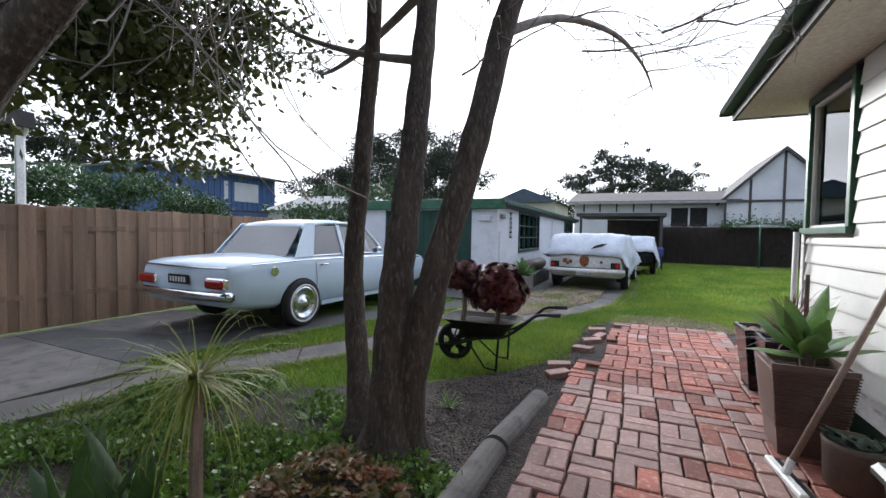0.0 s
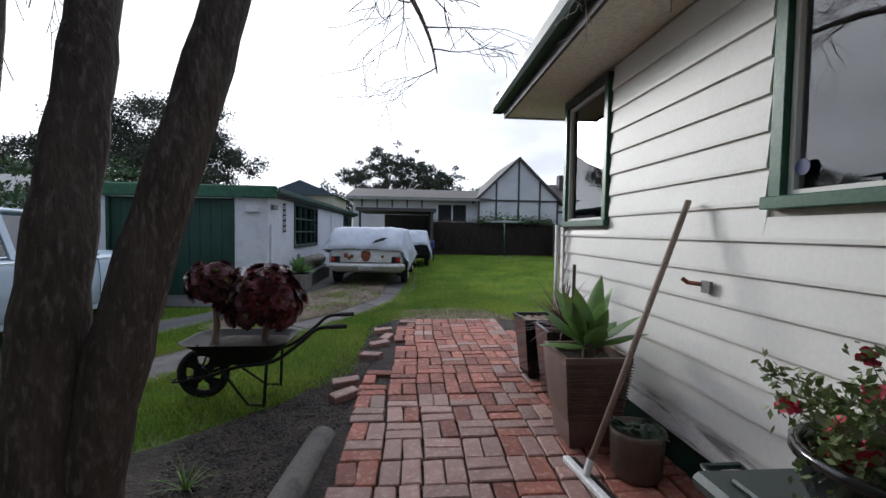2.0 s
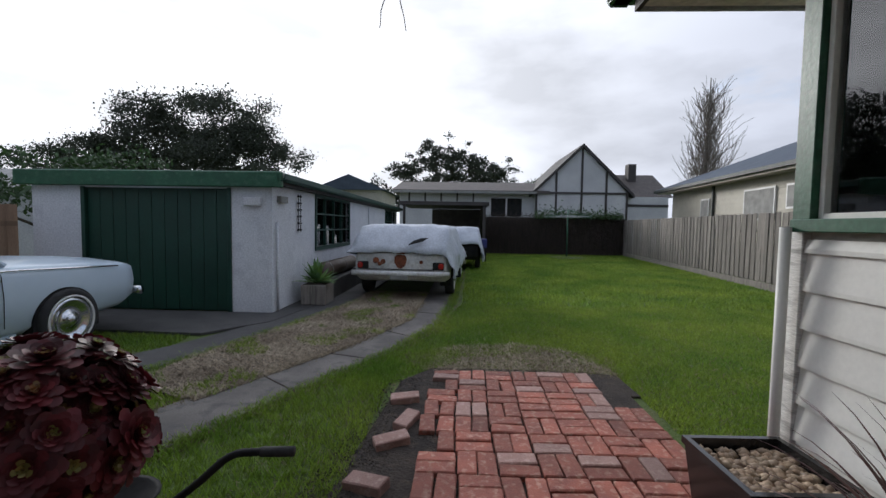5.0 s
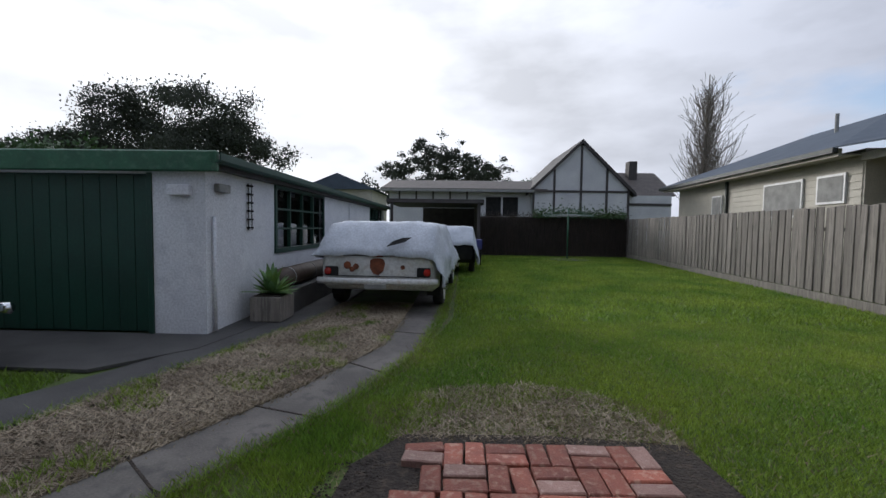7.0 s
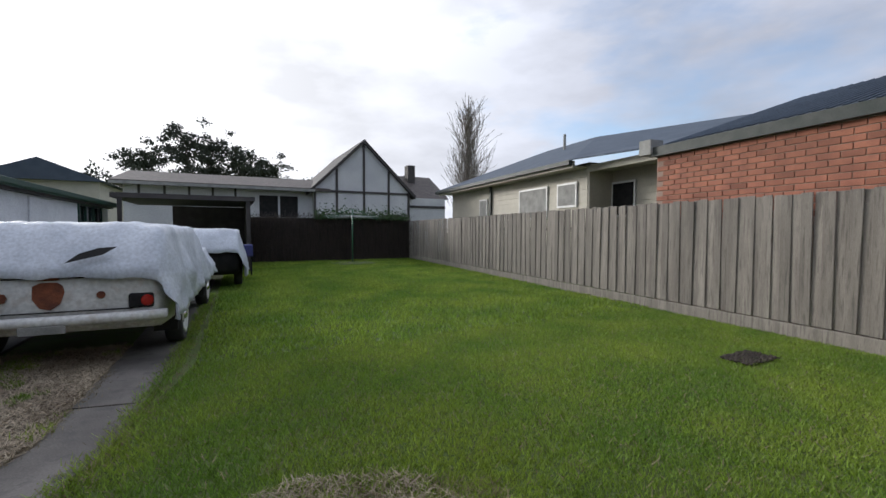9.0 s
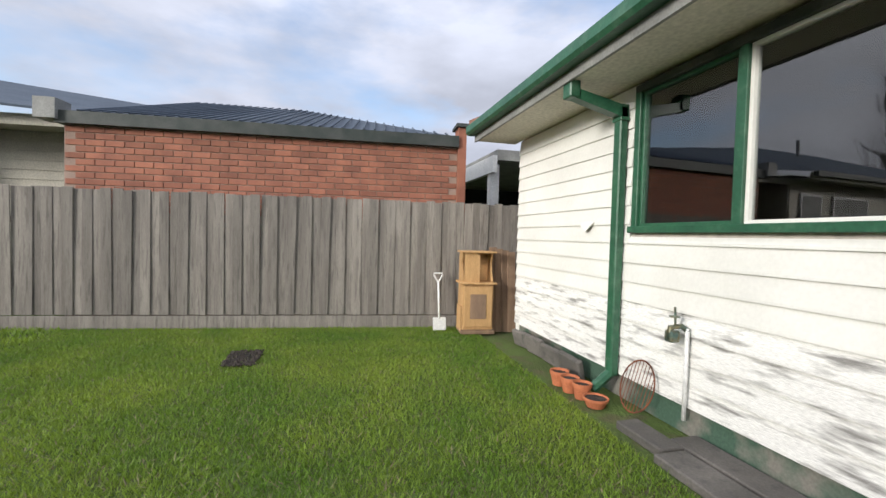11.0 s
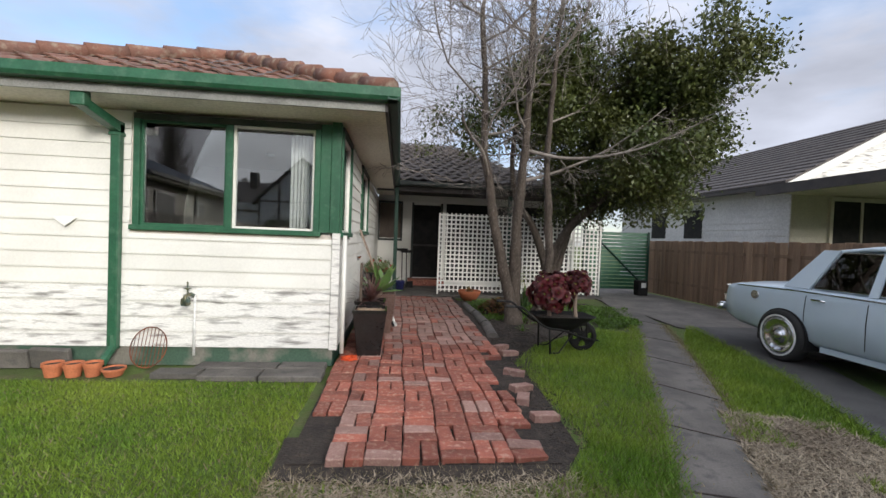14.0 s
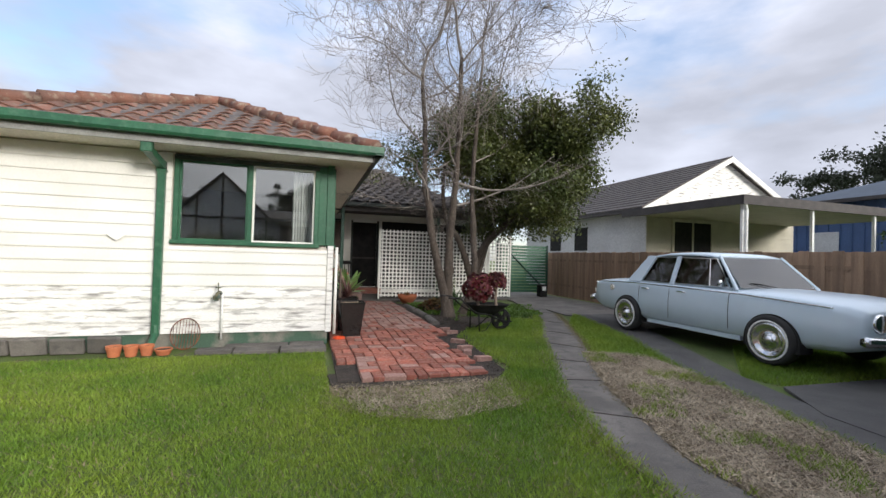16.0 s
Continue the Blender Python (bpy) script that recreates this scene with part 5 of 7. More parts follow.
def smooth_line(pts, n):
    pts = [Vector(p) for p in pts]
    out = []
    for i in range(len(pts) - 1):
        p0, p1, p2, p3 = pts[max(i - 1, 0)], pts[i], pts[i + 1], pts[min(i + 2, len(pts) - 1)]
        for k in range(n):
            t = k / n
            out.append(0.5 * ((2 * p1) + (p2 - p0) * t + (2 * p0 - 5 * p1 + 4 * p2 - p3) * t * t + (3 * p1 - p0 - 3 * p2 + p3) * t ** 3))
    return out + [pts[-1]]

def stem_tree(name, stems, label, seed, kids=(6, 5, 5), first=2.7, spread=0.6, length=1.7, low_limbs=()):
    rng = np.random.default_rng(seed)
    t = thing(name, (stems[0][0][0][0], stems[0][0][0][1], 0), label, "tree")
    twigs = []
    for pts, r0, r1, n_limb in stems:
        line = smooth_line(pts, 6)
        rad = []
        for i, p in enumerate(line):
            f = i / (len(line) - 1)
            rad.append((r0 + (r1 - r0) * f) * (1 + 0.55 * max(0, 1 - p.z / 0.35) ** 2) * (1 + 0.05 * math.sin(i * 2.1)))
        bm = tube(line, rad, 14)
        for v in bm.verts:
            k = noise.noise(v.co * 7) * 0.012 + noise.noise(v.co * 2.2) * 0.02
            v.co += Vector((k, -k, 0))
        part("trunk", bm, M_BARK, t, smooth=True)
        for k in range(n_limb):
            f = 0.48 + 0.52 * (k + rng.uniform(0, 0.8)) / n_limb
            i = min(int(f * (len(line) - 1)), len(line) - 2)
            if line[i].z < first:
                continue
            a = rng.uniform(0, math.tau)
            d = Vector((math.cos(a), math.sin(a), rng.uniform(0.25, 0.95))).normalized()
            grow(twigs, line[i], d, length * rng.uniform(0.7, 1.25), max(0.02, rad[i] * 0.36), 1, rng, spread, 0.22, kids)
        grow(twigs, line[-1], (line[-1] - line[-3]).normalized(), length * 1.2, rad[-1] * 0.9, 1, rng, spread, 0.4, kids)
    for pts, r in low_limbs:
        line = smooth_line(pts, 4)
        twigs.append((line, [r * (1 - 0.8 * i / (len(line) - 1)) for i in range(len(line))], 7))
        for i in range(3, len(line), 2):
            side = Vector(rng.normal(0, 1, 3))
            d = ((line[i] - line[i - 1]).normalized() + side.normalized() * 0.7 - Vector((0, 0, 0.12))).normalized()
            grow(twigs, line[i], d, rng.uniform(0.45, 0.8), r * 0.24, 2, rng, 0.5, -0.1, (5, 4, 3), 0.0028)
    twigs = [w for w in twigs if min(p.z for p in w[0]) > 2.25 or max(p.x for p in w[0]) < -0.6]   # headroom over the path
    tube_mesh("branch", twigs, M_TWIG, t, "bare grey branches and twigs", "stuff")
    return t

stem_tree("bare_tree", [
    ([(-1.28, 2.86, -0.05), (-1.42, 2.98, 0.5), (-1.50, 3.04, 1.1), (-1.44, 3.06, 1.9), (-1.38, 3.08, 2.8), (-1.42, 3.1, 4.0), (-1.5, 3.1, 5.2)], 0.085, 0.035, 8),
    ([(-1.02, 2.70, -0.05), (-1.00, 2.74, 0.6), (-0.98, 2.80, 1.2), (-0.96, 2.90, 1.8), (-0.97, 3.02, 2.4), (-0.98, 3.15, 3.2), (-1.0, 3.2, 4.4), (-1.0, 3.2, 5.6)], 0.118, 0.04, 11),
    ([(-0.98, 2.86, -0.05), (-0.88, 2.80, 0.5), (-0.74, 2.80, 1.1), (-0.57, 2.86, 1.75), (-0.43, 2.94, 2.4), (-0.32, 3.0, 3.0), (-0.30, 3.0, 4.0), (-0.2, 3.0, 5.2)], 0.108, 0.04, 12)],
    "bare winter tree with three grey-brown trunks", 51, kids=(7, 6, 5), spread=0.7, length=2.3,
    low_limbs=(([(-0.96, 2.98, 2.2), (-0.55, 2.95, 2.27), (-0.1, 3.0, 2.3), (0.3, 3.1, 2.36), (0.62, 3.3, 2.5)], 0.03),
               ([(-0.42, 2.95, 2.45), (-0.2, 3.5, 2.75), (0.1, 4.1, 2.85), (0.3, 4.8, 2.85), (0.4, 5.4, 2.8)], 0.032),
               ([(-1.0, 3.1, 2.9), (-1.7, 3.4, 2.75), (-2.5, 3.9, 2.85), (-3.2, 4.5, 3.2)], 0.035),
               ([(-0.97, 3.0, 2.4), (-1.6, 3.1, 2.6), (-2.4, 3.3, 3.0), (-3.1, 3.6, 3.6)], 0.032)))
ever = thing("evergreen_tree", (-2.3, 1.0, 0), "dense dark green broadleaf evergreen tree", "tree")
rng = np.random.default_rng(53)
part("trunk", tube(smooth_line([(-2.3, 1.0, -0.05), (-2.28, 1.02, 0.8), (-2.5, 1.2, 1.6), (-3.0, 1.7, 2.3), (-3.7, 2.5, 3.2), (-4.0, 2.9, 4.6)], 5), [0.13 - 0.09 * i / 25 for i in range(26)], 12), M_BARK, ever, smooth=True)
part("trunk", tube(smooth_line([(-2.3, 1.02, 0.3), (-2.1, 1.1, 1.0), (-1.75, 1.25, 1.75), (-1.35, 1.4, 2.25), (-1.2, 1.5, 3.1), (-1.3, 1.6, 4.4)], 5), [0.11 - 0.08 * i / 25 for i in range(26)], 12), M_BARK, ever, smooth=True)
part("trunk", tube(smooth_line([(-2.35, 0.98, 0.4), (-2.55, 0.95, 1.2), (-2.85, 1.0, 2.3), (-3.0, 1.3, 3.4), (-3.1, 1.5, 4.6)], 5), [0.09 - 0.06 * i / 20 for i in range(21)], 10), M_BARK, ever, smooth=True)
limbs, clumps = [], []
for k in range(26):
    q = Vector((-3.0, 1.7, 2.3)).lerp(Vector((-4.0, 2.9, 4.9)), k / 25)
    a = rng.uniform(0, math.tau)
    d = Vector((math.cos(a), math.sin(a), rng.uniform(-0.35, 0.5))).normalized()
    clumps += grow(limbs, q, d, rng.uniform(0.95, 1.65) * (1.0 - 0.45 * k / 25), 0.03, 1, rng, 0.7, -0.05, (5, 4), 0.004)
for a_, b_ in (((-1.3, 1.55, 3.4), (-1.4, 1.6, 4.6)), ((-2.9, 1.05, 2.5), (-3.1, 1.5, 4.6))):
    for k in range(11):
        q = Vector(a_).lerp(Vector(b_), k / 10)
        a = rng.uniform(0, math.tau)
        clumps += grow(limbs, q, Vector((math.cos(a), math.sin(a), rng.uniform(-0.1, 0.5))).normalized(), rng.uniform(0.7, 1.2), 0.02, 1, rng, 0.7, 0.0, (5, 4), 0.004)
tube_mesh("limb", limbs, M_BARK, ever, "dark limbs", "stuff")
pts = np.array([tuple(c) for c in clumps])
cl = pts[rng.integers(0, len(pts), 110000)] + rng.normal(0, 0.15, (110000, 3))
cl = cl[((cl[:, 0] < -2.2) & (cl[:, 2] > 1.75)) | (cl[:, 2] > 3.0)]
v, f = leaf_cloud(cl - np.array([-2.3, 1.0, 0]), 0.085, 54, 0.5, 0.5)
arrays("crown", v, f, L_EVER, ever)

def far_tree(name, loc, trunk_h, blobs, leaf, count, label, seed, material=None, category="tree"):
    """A distant tree: trunk, limbs to each clump, and leaves scattered in uneven clumps."""
    rng = np.random.default_rng(seed)
    t = thing(name, loc, label, category)
    base = Vector(loc)
    tb = [([base, base + Vector((0.1, 0, trunk_h * 0.5)), base + Vector((0, 0, trunk_h))], [trunk_h * 0.05, trunk_h * 0.04, trunk_h * 0.03], 8)]
    P = []
    tot = sum(r ** 2 for *_, r in blobs)
    for x, y, z, r in blobs:
        c = base + Vector((x, y, z))
        tb.append(([base + Vector((0, 0, trunk_h * 0.8)), base.lerp(c, 0.6) + Vector((0, 0, trunk_h * 0.3)), c], [trunk_h * 0.025, trunk_h * 0.018, 0.03], 5))
        n = int(count * r ** 2 / tot)
        sub = rng.normal(0, r * 0.72, (26, 3)) * (1, 1, 0.62)
        q = sub[rng.integers(0, 26, n)] + rng.normal(0, r * 0.21, (n, 3)) * (1, 1, 0.6)
        P.append(q + np.array(c))
    tube_mesh("trunk", tb, M_BARK, t)
    v, f = leaf_cloud(np.concatenate(P) - np.array(base), leaf, seed + 1, 0.55)
    arrays("crown", v, f, material or L_FAR, t)
    return t
far_tree("big_tree", (-17.5, 31, 0), 4.5, [(-8.2, 0, 4.8, 1.9), (-5.6, 0, 5.8, 2.1), (-2.6, 0, 7.4, 2.2), (0.4, 0, 7.9, 2.2), (3.0, 0, 7.0, 2.1), (5.2, 0, 5.6, 1.7), (-1.0, 0, 5.6, 2.5), (2.5, 0, 4.9, 2.2), (-5.5, 0, 4.0, 2.0)], 0.17, 85000, "large dark spreading tree beyond the garage", 61)
far_tree("gum_tree", (-2.5, 62, 0), 6.0, [(-4.8, 0, 8.6, 1.6), (-1, 0, 11.4, 1.6), (2, 0, 10.8, 1.5), (5, 0, 9.6, 1.7), (7.8, 0, 8.6, 1.5), (0.5, 0, 8.6, 2.0), (4, 0, 7.2, 1.8), (-3, 0, 6.8, 1.9), (8, 0, 6.4, 1.8)], 0.30, 26000, "tall gum tree behind the far house", 62)
far_tree("bush_tree", (9.5, 45, 0), 3.0, [(-1.5, 0, 5.2, 1.2), (0.5, 0, 5.8, 1.3), (2, 0, 5.0, 1.2), (0, 0, 4.2, 1.5)], 0.22, 8000, "round light green tree behind the gable", 63, L_HEDGE)
far_tree("dark_tree", (17.5, 52, 0), 3.0, [(-1, 0, 6.0, 1.0), (1, 0, 6.2, 1.1), (0, 0, 4.5, 1.3)], 0.26, 4500, "small dark tree behind the far roofs", 64)
far_tree("conifer", (-11, 60, 0), 5.0, [(0, 0, 7, 0.7), (0.3, 0, 5.5, 1.1), (-0.6, 0, 4.0, 1.5), (3, 0, 4.5, 1.5), (5.5, 0, 4.0, 1.5)], 0.4, 2500, "distant conifer beyond the roofs", 65)
far_tree("street_tree", (-34, 8.5, 0), 5.0, [(0, 0, 8.2, 1.6), (0, -3, 7.2, 1.5), (0, 3, 7.6, 1.7), (0, 6, 6.5, 1.5), (0, 1, 6.2, 1.8), (0, 9, 6.2, 1.4)], 0.28, 14000, "tall dark street tree behind the blue house", 66)
far_tree("hedge", (-14.5, 8.6, 0), 2.0, [(0, -3.2, 2.2, 0.8), (0, -1.6, 2.5, 0.9), (0, 0, 2.5, 0.9), (0, 1.6, 2.3, 0.8), (-0.5, 3.0, 2.0, 0.8)], 0.12, 16000, "bushy green hedge behind the paling fence", 67, L_HEDGE, "hedge")
far_tree("garden_bush", (-9.6, 13.0, 0), 1.5, [(0, 0, 2.3, 0.8), (0.4, 1.6, 2.6, 0.8), (-0.5, -1.2, 1.9, 0.7), (0, 3, 2.2, 0.8)], 0.14, 5000, "dark green bush beside the grey shed", 68, L_HEDGE, "bush")
pop = thing("poplar", (24.8, 47.5, 0), "tall bare poplar with upright branches", "tree")
rng = np.random.default_rng(71)
pt = [([(24.8, 47.5, 0), (24.8, 47.5, 8), (24.9, 47.5, 16.5)], [0.3, 0.2, 0.04], 6)]
for k in range(170):
    h = rng.uniform(1.5, 13.5)
    a = rng.uniform(0, math.tau)
    grow(pt, (24.8, 47.5, h), Vector((math.cos(a) * 0.6, math.sin(a) * 0.6, 1)).normalized(), rng.uniform(3.2, 5.6) * (1 - h / 26), 0.055, 2, rng, 0.35, 0.6, (5, 5), 0.02)
tube_mesh("branch", pt, M_TWIG, pop, "upright bare branches", "stuff")

# ---- neighbouring houses ----
def gable_house_west():
    h = thing("neighbour_house", (-13.1, -0.4, 0), "cream weatherboard neighbour house with a dark tiled gable roof and carport", "house")
    Y, X0, X1, AX, AZ, EZ = -0.4, -16.8, -9.4, -13.1, 5.25, 3.35
    part("wall", box(X0, -9.0, 0, X1, Y, EZ), M_TUDOR, h, "cream weatherboard wall")
    for i in range(10):
        z = 1.45 + i * 0.19
        part("weatherboard", prism([(Y, z), (Y + 0.028, z), (Y + 0.006, z + 0.195), (Y, z + 0.195)], "x", X0, X1), M_CREAM, h)
        part("weatherboard", prism([(X1, z), (X1 + 0.028, z), (X1 + 0.006, z + 0.195), (X1, z + 0.195)], "y", -9.0, Y), M_TUDOR, h)
    part("gable", prism([(X0, EZ), (X1, EZ), (AX, AZ)], "y", Y - 0.15, Y + 0.01), M_PEEL, h, "flaking cream gable")
    for a, b in (((X1 + 0.45, EZ - 0.18), (AX, AZ + 0.12)), ((X0 - 0.45, EZ - 0.18), (AX, AZ + 0.12))):
        def sec(p, lo, hi, y0, y1):
            return [(p[0], y0, p[1] + lo), (p[0], y1, p[1] + lo), (p[0], y1, p[1] + hi), (p[0], y0, p[1] + hi)]
        part("roof_slope", loft([sec(a, -0.06, 0.04, -9.4, Y + 0.25), sec(b, -0.06, 0.04, -9.4, Y + 0.25)]), M_TILEDK, h, "dark tiled roof")
        part("barge_board", loft([sec(a, -0.18, 0.02, Y + 0.25, Y + 0.30), sec(b, -0.18, 0.02, Y + 0.25, Y + 0.30)]), M_WHITE, h, "worn white barge board")
    n = 15
    for r in range(n):
        t0, t1 = r / n, (r + 1.1) / n
        p0, p1 = Vector((X1 + 0.47, 0, EZ - 0.13)).lerp(Vector((AX, 0, AZ + 0.17)), t0), Vector((X1 + 0.47, 0, EZ - 0.13)).lerp(Vector((AX, 0, AZ + 0.17)), min(1, t1))
        part("tile_course", loft([[(p0.x, y, p0.z), (p1.x, y, p1.z - 0.02), (p1.x, y, p1.z + 0.005), (p0.x, y, p0.z + 0.045)] for y in (-9.4, Y + 0.27)]), M_TILEDK, h)
    part("gutter", box(X1 + 0.42, -9.4, EZ - 0.28, X1 + 0.55, Y + 0.25, EZ - 0.16), M_DKTIMBER, h)
    part("window", box(-12.35, Y + 0.01, 1.6, -10.6, Y + 0.05, 2.82, 0.004), M_BLACK, h, "dark window")
    for r in ((-12.45, -10.5, 2.82, 2.92), (-12.45, -12.35, 1.5, 2.82), (-10.6, -10.5, 1.5, 2.82), (-11.5, -11.44, 1.5, 2.82)):
        part("window_frame", box(r[0], Y + 0.02, r[2], r[1], Y + 0.08, r[3]), M_CREAM, h)
    part("carport_roof", box(-16.5, Y + 0.05, 2.98, -8.35, 3.9, 3.04), M_GREYFASCIA, h, "flat carport roof")
    part("carport_ceiling", box(-16.5, Y + 0.05, 2.94, -8.4, 3.85, 2.978), M_CREAM, h)
    part("carport_fascia", box(-16.5, 3.9, 2.84, -8.3, 3.96, 3.08), M_DKTIMBER, h)
    part("carport_fascia", box(-8.35, Y + 0.05, 2.84, -8.29, 3.9, 3.08), M_DKTIMBER, h)
    for x in (-8.45, -11.0, -13.6, -16.2):
        part("carport_post", box(x - 0.035, 3.78, 0, x + 0.035, 3.85, 2.94), M_WHITEPL, h)
    part("downpipe", tube([(-8.4, 3.9, 2.9), (-8.45, 3.9, 2.78), (-8.5, 3.88, 2.7), (-8.5, 3.88, 0)], 0.04, 8), M_WHITEPL, h)
    for y in (-6.6, -4.6):
        part("side_window", box(X1 - 0.02, y, 1.75, X1 + 0.04, y + 0.9, 2.75), M_BLACK, h)
gable_house_west()

def blue_house():
    h = thing("blue_house", (-27, 20, 0), "two-storey blue clad house with a pale metal roof", "house")
    part("wall", box(-32, 15.2, 0, -25, 24.6, 5.1), M_BLUE, h)
    for i in range(22):
        part("batten", box(-25.0, 15.2 + i * 0.43, 2.6, -24.96, 15.24 + i * 0.43, 5.0), M_BLUE, h)
    part("roof", loft([[(-32.5, 14.7, 5.1), (-24.5, 14.7, 5.1), (-24.5, 25.1, 5.1), (-32.5, 25.1, 5.1)], [(-29.5, 18, 6.1), (-27.5, 18, 6.1), (-27.5, 22, 6.1), (-29.5, 22, 6.1)]]), M_TUDOR, h, "pale metal hip roof")
    part("gutter", box(-24.7, 14.6, 5.0, -24.45, 25.2, 5.15), M_DKTIMBER, h)
    part("balcony_rail", box(-24.6, 17.5, 2.55, -24.5, 24.0, 2.68), M_DKTIMBER, h)
    part("window", box(-25, 21.0, 3.3, -24.95, 23.0, 4.6), M_TUDOR, h, "pale blind window")
    part("window", box(-25, 20.2, 3.3, -24.95, 20.5, 4.6), M_TUDOR, h)
blue_house()

def blue_wing():
    h = thing("blue_house", (-23, 0, 0), "blue clad house with a pale metal roof behind the carport", "house")
    part("wall", box(-28, -3.2, 0, -20, 4.5, 4.2), M_BLUE, h)
    for i in range(18):
        part("batten", box(-20.0, -3.2 + i * 0.43, 0.6, -19.96, -3.16 + i * 0.43, 4.1), M_BLUE, h)
    part("roof", loft([[(-28.5, -3.8, 4.2), (-19.4, -3.8, 4.2), (-19.4, 5.1, 4.2), (-28.5, 5.1, 4.2)], [(-25, -0.5, 5.4), (-23, -0.5, 5.4), (-23, 2, 5.4), (-25, 2, 5.4)]]), M_METALROOF, h, "grey metal hip roof")
    part("gutter", box(-19.5, -3.9, 4.1, -19.3, 5.2, 4.25), M_DKTIMBER, h)
    part("window", box(-20.0, -1.6, 1.9, -19.94, -0.6, 2.9), M_TUDOR, h, "pale blind window")
blue_wing()
far_tree("dark_pine", (-34, -6, 0), 5.0, [(0, -3, 7.4, 1.6), (0, 0, 8.6, 1.7), (0, 3, 8.2, 1.8), (0, 5.5, 7.0, 1.7), (0, 1, 6.6, 1.7)], 0.26, 15000, "flat-topped dark tree behind the blue house", 69)

shed = thing("grey_shed", (-13, 17, 0), "low grey corrugated shed behind the fence", "shed")
part("wall", box(-15.5, 15.2, 0, -12.0, 20.0, 2.3), M_TUDOR, shed)
part("roof", prism([(14.9, 2.25), (20.3, 2.25), (17.6, 3.1)], "x", -15.7, -11.8), M_GREYFASCIA, shed)

def tudor_house():
    h = thing("far_house", (3, 30, 0), "white house with dark half-timber strips, low tiled roof and steep gable", "house")
    Y = 30.0
    part("wall", box(-3.6, Y, 0, 4.76, Y + 8, 3.45), M_TUDOR, h)
    part("gable_wall", prism([(4.76, 0), (10.3, 0), (10.3, 3.5), (7.53, 6.2), (4.76, 3.5)], "y", Y - 0.4, Y + 7), M_TUDOR, h)
    for x in (4.82, 6.0, 7.53, 9.0, 10.24):
        ztop = 3.5 + (6.2 - 3.5) * (1 - abs(x - 7.53) / 2.77)
        part("timber_strip", box(x - 0.06, Y - 0.45, 0.5, x + 0.06, Y - 0.40, ztop), M_DKTIMBER, h)
    part("timber_rail", box(4.76, Y - 0.455, 3.40, 10.3, Y - 0.402, 3.52), M_DKTIMBER, h)
    for s in (-1, 1):
        bm = loft([[(7.53 + s * 3.1, y, 3.2), (7.53 + s * 3.1, y, 3.4), (7.53, y, 6.42), (7.53, y, 6.2)] for y in (Y - 0.6, Y + 7)])
        part("gable_roof", bm, M_DKTIMBER, h, "dark gable roof edge")
    for x in np.arange(-3.0, 2.0, 1.0):
        part("timber_strip", box(x - 0.05, Y - 0.05, 2.9, x + 0.05, Y - 0.002, 3.45), M_DKTIMBER, h)
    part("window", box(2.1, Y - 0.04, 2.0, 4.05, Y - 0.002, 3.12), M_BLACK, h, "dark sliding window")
    for x in (2.05, 3.05, 4.05):
        part("window_frame", box(x - 0.05, Y - 0.07, 1.95, x + 0.05, Y - 0.03, 3.17), M_TUDOR, h)
    part("roof", prism([(Y - 0.6, 3.40), (Y - 0.6, 3.55), (Y + 4, 4.5), (Y + 8.5, 3.5), (Y + 8.5, 3.4)], "x", -4.0, 5.6), M_TILEDK, h, "low dark tiled roof")
    part("gutter", box(-4.0, Y - 0.72, 3.36, 4.8, Y - 0.6, 3.5), M_GREYFASCIA, h)
    part("side_roof", prism([(Y, 3.3), (Y + 3, 5.0), (Y + 6, 3.3)], "x", 10.3, 13.2), M_TILEDK, h)
    part("side_wall", box(10.3, Y, 0, 12.9, Y + 6, 3.3), M_TUDOR, h)
    part("side_rail", box(10.3, Y - 0.04, 2.7, 12.9, Y - 0.002, 2.85), M_DKTIMBER, h)
    part("chimney", box(11.2, Y + 2, 4.2, 11.7, Y + 2.6, 5.6), M_DKTIMBER, h)
tudor_house()

bc = thing("back_carport", (-0.4, 21, 0), "dark flat-roofed timber carport at the yard's end", "carport")
part("roof", box(-2.3, 20.9, 2.22, 1.4, 25.0, 2.36), M_DKTIMBER, bc)
part("back_wall", box(-1.2, 24.8, 0, 1.3, 25.0, 2.2), M_DKTIMBER, bc)
part("side_wall", box(1.2, 21.2, 0, 1.28, 24.8, 2.2), M_DKTIMBER, bc)
for x in (-2.1, 1.2):
    part("post", box(x - 0.05, 20.95, 0, x + 0.05, 21.05, 2.22), M_DKTIMBER, bc)
tanh = thing("far_shed", (-9, 42, 0), "distant tan gabled house with a blue roof", "house")
part("wall", box(-13, 42, 0, -7, 50, 4.6), M_CREAM, tanh)
part("roof", prism([(-13.5, 4.5), (-6.5, 4.5), (-10, 5.9)], "y", 41.6, 51), M_METALROOF, tanh)

# brick and board house beyond the east fence
FD = Vector((0.0943, 0.9955, 0))
FNRM = Vector((0.9955, -0.0943, 0))
def along(s, off, z):
    return Vector((6.65, 5.98, 0)) + FD * s + FNRM * off + Vector((0, 0, z))
def slab(s0, s1, o0, o1, z0, z1):
    bm = bmesh.new()
    vs = [bm.verts.new(along(s, o, z)) for s in (s0, s1) for o in (o0, o1) for z in (z0, z1)]
    for q in ((0, 1, 3, 2), (4, 6, 7, 5), (0, 4, 5, 1), (2, 3, 7, 6), (0, 2, 6, 4), (1, 5, 7, 3)):
        bm.faces.new([vs[i] for i in q])
    return bm
nb = thing("brick_house", along(4, 3, 0), "orange brick and grey weatherboard house with a blue-grey metal roof", "house")
